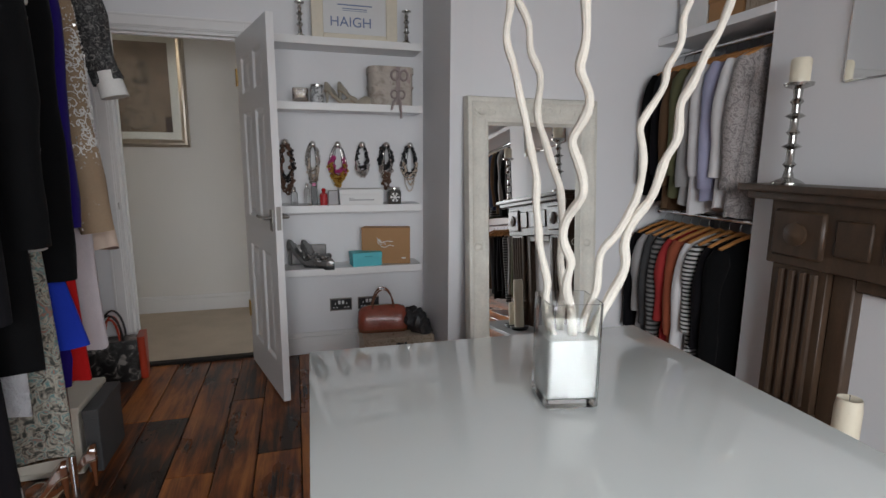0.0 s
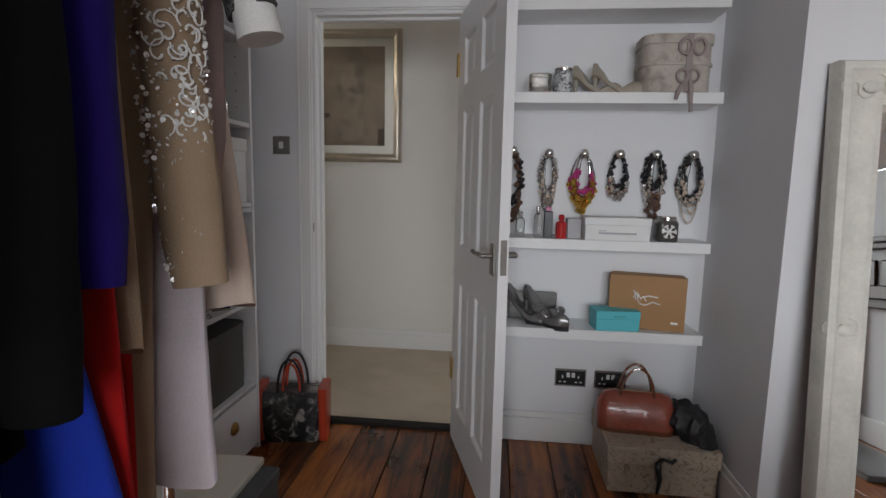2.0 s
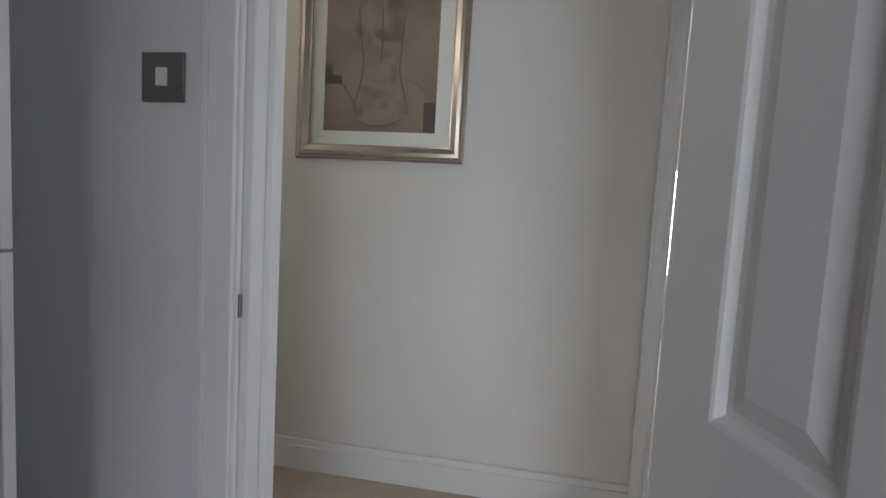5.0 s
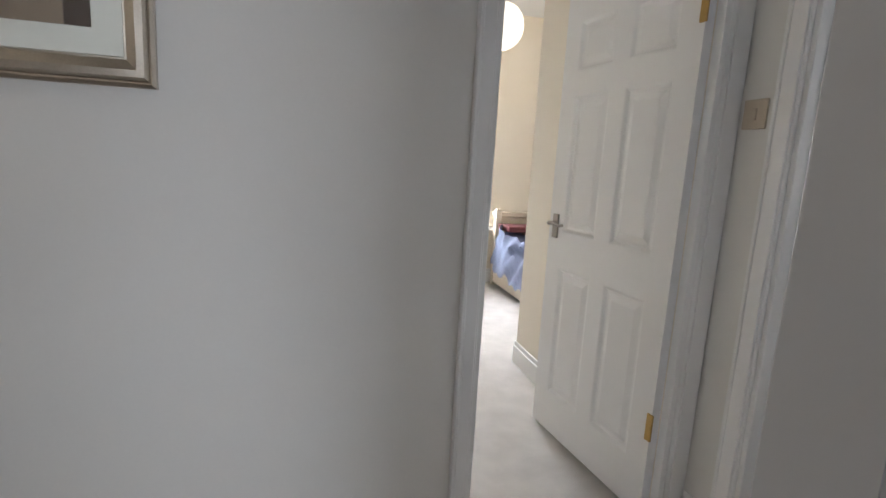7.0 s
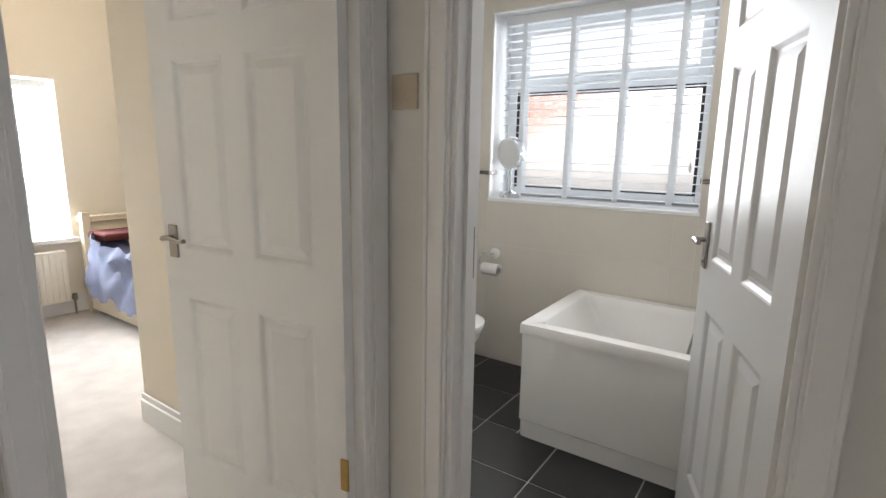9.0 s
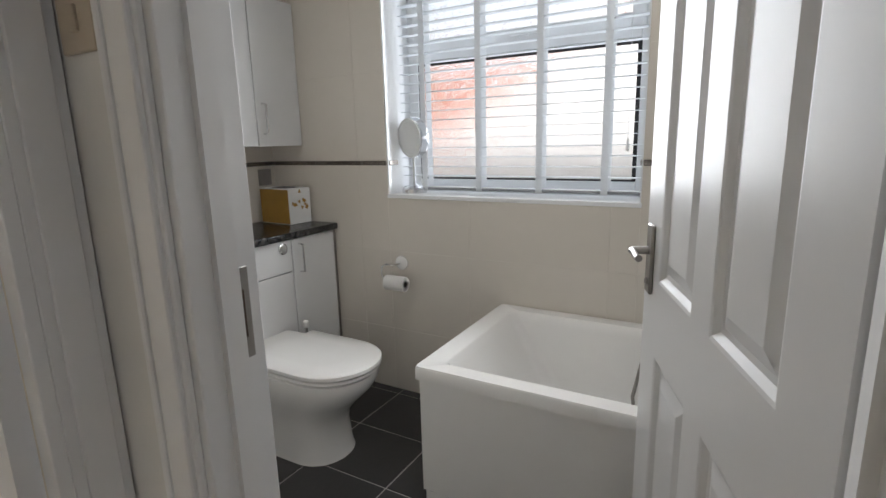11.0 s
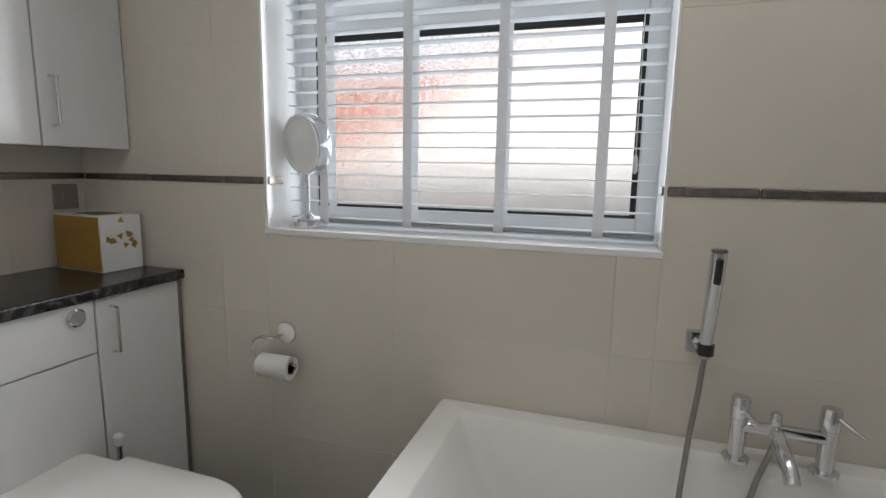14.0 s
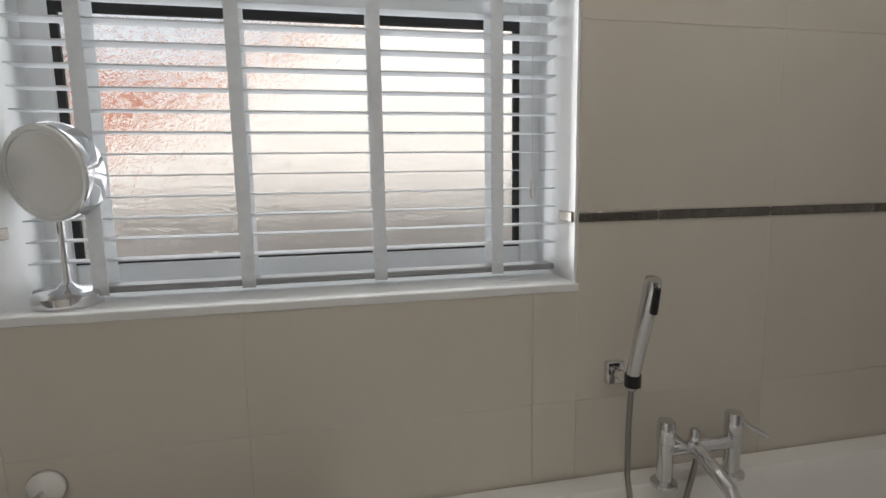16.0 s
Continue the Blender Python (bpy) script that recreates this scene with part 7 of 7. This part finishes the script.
for i in range(nx):
    row = []
    for j in range(ny):
        u, v = i / (nx - 1), j / (ny - 1)
        x = 2.40 + 1.5 * max(0, (u - 0.22) / 0.78)
        zz = 0.56 + 0.04 * math.sin(3 * u + 5 * v)
        if u < 0.22:
            f = u / 0.22
            x, zz = 2.36 + 0.06 * math.sin(f * math.pi / 2) + 0.02 * math.sin(14 * v), 0.2 + 0.4 * math.sin(f * math.pi / 2) + 0.03 * math.sin(9 * v)
        y = 7.3 + 1.66 * v
        zz += 0.07 * noise.noise(Vector((x * 5, y * 4, 1))) + 0.05 * noise.noise(Vector((x * 10 + y * 6, y * 9, 3)))
        row.append(bm.verts.new((x + 0.05 * noise.noise(Vector((y * 8 + zz * 5, zz * 8, 0))), y, zz)))
    grid.append(row)
for i in range(nx - 1):
    for j in range(ny - 1):
        bm.faces.new((grid[i][j], grid[i + 1][j], grid[i + 1][j + 1], grid[i][j + 1]))
bmesh.ops.solidify(bm, geom=bm.faces[:], thickness=0.03)
part("cover", bm, DUVET, du)
bk2 = thing("folded_blanket", "dark wine blanket folded at the pillows", "blanket", (3.1, 8.9, 0.6))
part("fold", box((2.46, 3.84, 8.74, 9.04, 0.6, 0.66), bevel=0.025, segments=3), DUVET_RED, bk2)
rad = thing("radiator", "white panel radiator under the bedroom window", "radiator", (1.98, 9.15, 0.1))
RADIATOR = surface("white_radiator_enamel", (0.74, 0.70, 0.62), 0.4, var=0.02)
part("panel", box((1.6, 2.33, 9.1, 9.15, 0.12, 0.52), bevel=0.006), RADIATOR, rad)
for k in range(18):
    part("rib", box((1.62 + 0.0395 * k, 1.64 + 0.0395 * k, 9.092, 9.1, 0.14, 0.5), bevel=0.003), RADIATOR, rad)
part("valve", lathe([(0.014, 0), (0.018, 0.01), (0.018, 0.05), (0.012, 0.055)], (2.36, 9.12, 0.12), 12), NICKEL, rad)
part("pipe", tube([(2.36, 9.12, 0.0), (2.36, 9.12, 0.13), (2.33, 9.12, 0.15)], 0.008, 8), NICKEL, rad)
pn = thing("pendant_lamp", "lit round white paper pendant in the bedroom", "lamp", (2.0, 8.0, C))
part("rose", lathe([(0.05, 0), (0.045, -0.02), (0.012, -0.03)], (2.0, 8.0, C), 16), WHITE_PLASTIC, pn)
part("flex", tube([(2.0, 8.0, C - 0.02), (2.0, 8.0, 2.44)], 0.003, 6), WHITE_PLASTIC, pn)
SHADE = glowing("lit_paper_shade", (1.0, 0.9, 0.76), 0.7)
sd = part("shade", lathe([(0.03, 0.17)] + [(0.15 * math.sin(a) * (1 + 0.02 * math.sin(20 * a)), 0.17 * math.cos(a)) for a in (math.pi * (0.08 + 0.84 * k / 18) for k in range(19))] + [(0.03, -0.17)], (2.0, 8.0, 2.28), 24), SHADE, pn, "lit paper shade")
sd.visible_shadow = False

# ---- outside the bathroom window ----
single("ground", box((-80, 80, -70, 80, -3.2, -3.0)), surface("grey_paving", (0.22, 0.21, 0.2), 0.9, var=0.15), "grey paved ground outside", "ground", "structure")
nb = thing("neighbour_house", "pale rendered neighbour house with red brick above its roofline", "house", (7.2, 4.0, -3.0))


def gable(x0, x1, pts):
    """An upright slab with the outline pts, each (y, z)."""
    bm = bmesh.new()
    front, back = [bm.verts.new((x0, y, z)) for y, z in pts], [bm.verts.new((x1, y, z)) for y, z in pts]
    bm.faces.new(front)
    bm.faces.new(back[::-1])
    for i in range(len(pts)):
        j = (i + 1) % len(pts)
        bm.faces.new((front[i], front[j], back[j], back[i]))
    return bm


part("rendered_wall", gable(7.0, 7.25, [(-8, -3), (8.15, -3), (8.15, 1.2), (7.5, 1.5), (6.8, 1.8), (5.5, 2.47), (-2, 6.2), (-8, 3.2)]), RENDER_WALL, nb, "pale rendered wall")
part("wall", gable(7.36, 9.5, [(-8, -3), (9.0, -3), (9.0, 2.2), (6.7, 2.2), (-2, 6.4), (-8, 3.4)]), MORTAR, nb)


def roofline(y):
    return 2.2 + 0.4828 * max(0.0, 6.7 - y)


brick_mesh = finish(box((0, 0.03, 0, 0.215, 0, 0.065), bevel=0.004), BRICK, "brick", False)
bm, count = bmesh.new(), 0
for r in range(44):
    for c in range(44):
        y, z = -1.0 + 0.225 * c + (0.112 if r % 2 else 0), 0.6 + 0.075 * r
        if y > 8.7 or z + 0.07 > min(roofline(y), roofline(y + 0.22)) or z < 1.1:
            continue
        if y > 4.2 and z > 1.6 - (y - 6) * 0.7 and count < 300:
            ob = new("brick", brick_mesh)
            ob.parent = nb
            ob.location = Vector((7.332, y, z)) - ORIGIN[nb]
            count += 1
        else:
            bm.faces.new([bm.verts.new((7.34, y + p, z + q)) for p, q in ((0, 0), (0.215, 0), (0.215, 0.065), (0, 0.065))])
tagged(part("brickwork", bm, BRICK, nb, "rest of the red brickwork"), kind="stuff")
part("verge", tube([(7.36, -8, 3.43), (7.36, -2, 6.43), (7.36, 6.7, 2.23), (7.36, 9.0, 2.23)], 0.035, 6), UPVC, nb)

# ---- floors and wall tiles, piece by piece ----
x, k = -0.55, 0
rnd = random.Random(8)
single("floor_dressing", box((-0.55, 3.8, -1.35, D0 + 0.02, -0.022, -0.012)), GAP, "worn dark orange stained floorboards", "floor", "structure")
fd = bpy.data.objects["floor_dressing"]
while x < 3.8:
    w = rnd.choice((0.165, 0.178, 0.19))
    y = -1.35
    while y < D0 + 0.02:
        ln = min(rnd.uniform(1.6, 2.8), D0 + 0.02 - y)
        if D0 + 0.02 - y - ln < 0.4:
            ln = D0 + 0.02 - y
        ob = new("floorboard", finish(box((x + 0.0022, x + w - 0.0022, y + 0.0015, y + ln - 0.0015, -0.014, rnd.uniform(-0.0016, 0.0)), bevel=0.0025), OAK_FLOOR, "floorboard", False))
        ob.parent = fd
        y += ln
    x += w
fb = single("floor_bathroom", box((B0, WX, 3.86, VY, -0.022, -0.003)), GROUT_DARK, "dark slate tiled bathroom floor", "floor", "structure")
TX, TY = 0.32, 0.38
for i in range(6):
    for j in range(9):
        x0, y0 = 1.92 + TX * i, 3.825 + TY * j
        x1, y1 = min(x0 + TX, WX), min(y0 + TY, VY)
        x0, y0 = max(x0, B1 - 0.03), max(y0, 3.86)
        ob = new("floor_tile", finish(box((x0 + 0.0032, x1 - 0.0032, y0 + 0.0032, y1 - 0.0032, -0.006, 0.0), bevel=0.0012), SLATE, "floor_tile", False))
        ob.parent = fb
ROWS = (0.0, 0.337, 0.747, 1.167, 1.191, 1.603, 2.01, C)


def tile_wall(parent, along, at, s, a0, a1, joints, hole=None):
    """Large wall tiles with fine joints; row 3 is the metal mosaic strip. s: the side on which the room lies."""
    def put(name, p0, p1, z0, z1, material, deep, bevel):
        g = 0.0007
        lo, hi = sorted((at + s * 0.0, at + s * deep))
        span = (lo, hi, p0 + g, p1 - g, z0 + g, z1 - g) if along == "y" else (p0 + g, p1 - g, lo, hi, z0 + g, z1 - g)
        ob = new(name, finish(box(span, bevel=bevel), material, name, False))
        ob.parent = parent
    for r, (z0, z1) in enumerate(zip(ROWS, ROWS[1:])):
        strip = r == 3
        cuts = sorted({a0, a1, *([q for q in (a0 + 0.305 * k for k in range(20)) if a0 < q < a1] if strip else [q for q in joints if a0 < q < a1]), *((hole[0], hole[1]) if hole else ())})
        for p0, p1 in zip(cuts, cuts[1:]):
            if p1 - p0 < 0.006:
                continue
            spans = [(z0, z1)]
            if hole and p0 >= hole[0] - 1e-6 and p1 <= hole[1] + 1e-6:
                spans = [(z0, min(z1, hole[2]))] if z0 < hole[2] else []
                if z1 > hole[3]:
                    spans.append((max(z0, hole[3]), z1))
            for q0, q1 in spans:
                if q1 - q0 > 0.006:
                    put("mosaic_strip" if strip else "wall_tile", p0, p1, q0, q1, STRIP if strip else TILE, 0.013 if strip else 0.01, 0.003 if strip else 0.0008)


tile_wall(bpy.data.objects["wall_bathroom_window"], "y", WX, -1, 3.86, VY, [5.083 + 0.62 * k for k in range(-3, 4)], (WIN[0], WIN[1], WIN[2] - 0.012, WIN[3]))
tile_wall(bpy.data.objects["wall_vanity"], "x", VY, -1, B1, WX - 0.011, [3.3, 2.68])
# the strip returns into the window recess
single("mosaic_strip_return", box((WX + 0.002, WX + 0.075, WIN[0] + 0.006, WIN[0] + 0.012, ROWS[3], ROWS[4]), (WX + 0.002, WX + 0.075, WIN[1] - 0.012, WIN[1] - 0.006, ROWS[3], ROWS[4]), bevel=0.002), STRIP, "silver mosaic strip turning into the window recess", "trim", "structure")
tile_wall(bpy.data.objects["wall_bathroom_door_side"], "y", B1, 1, 5.41, H1, [])
tile_wall(bpy.data.objects["wall_bathroom_bedroom"], "y", B1, 1, H1, VY - 0.011, [5.7, 6.32])
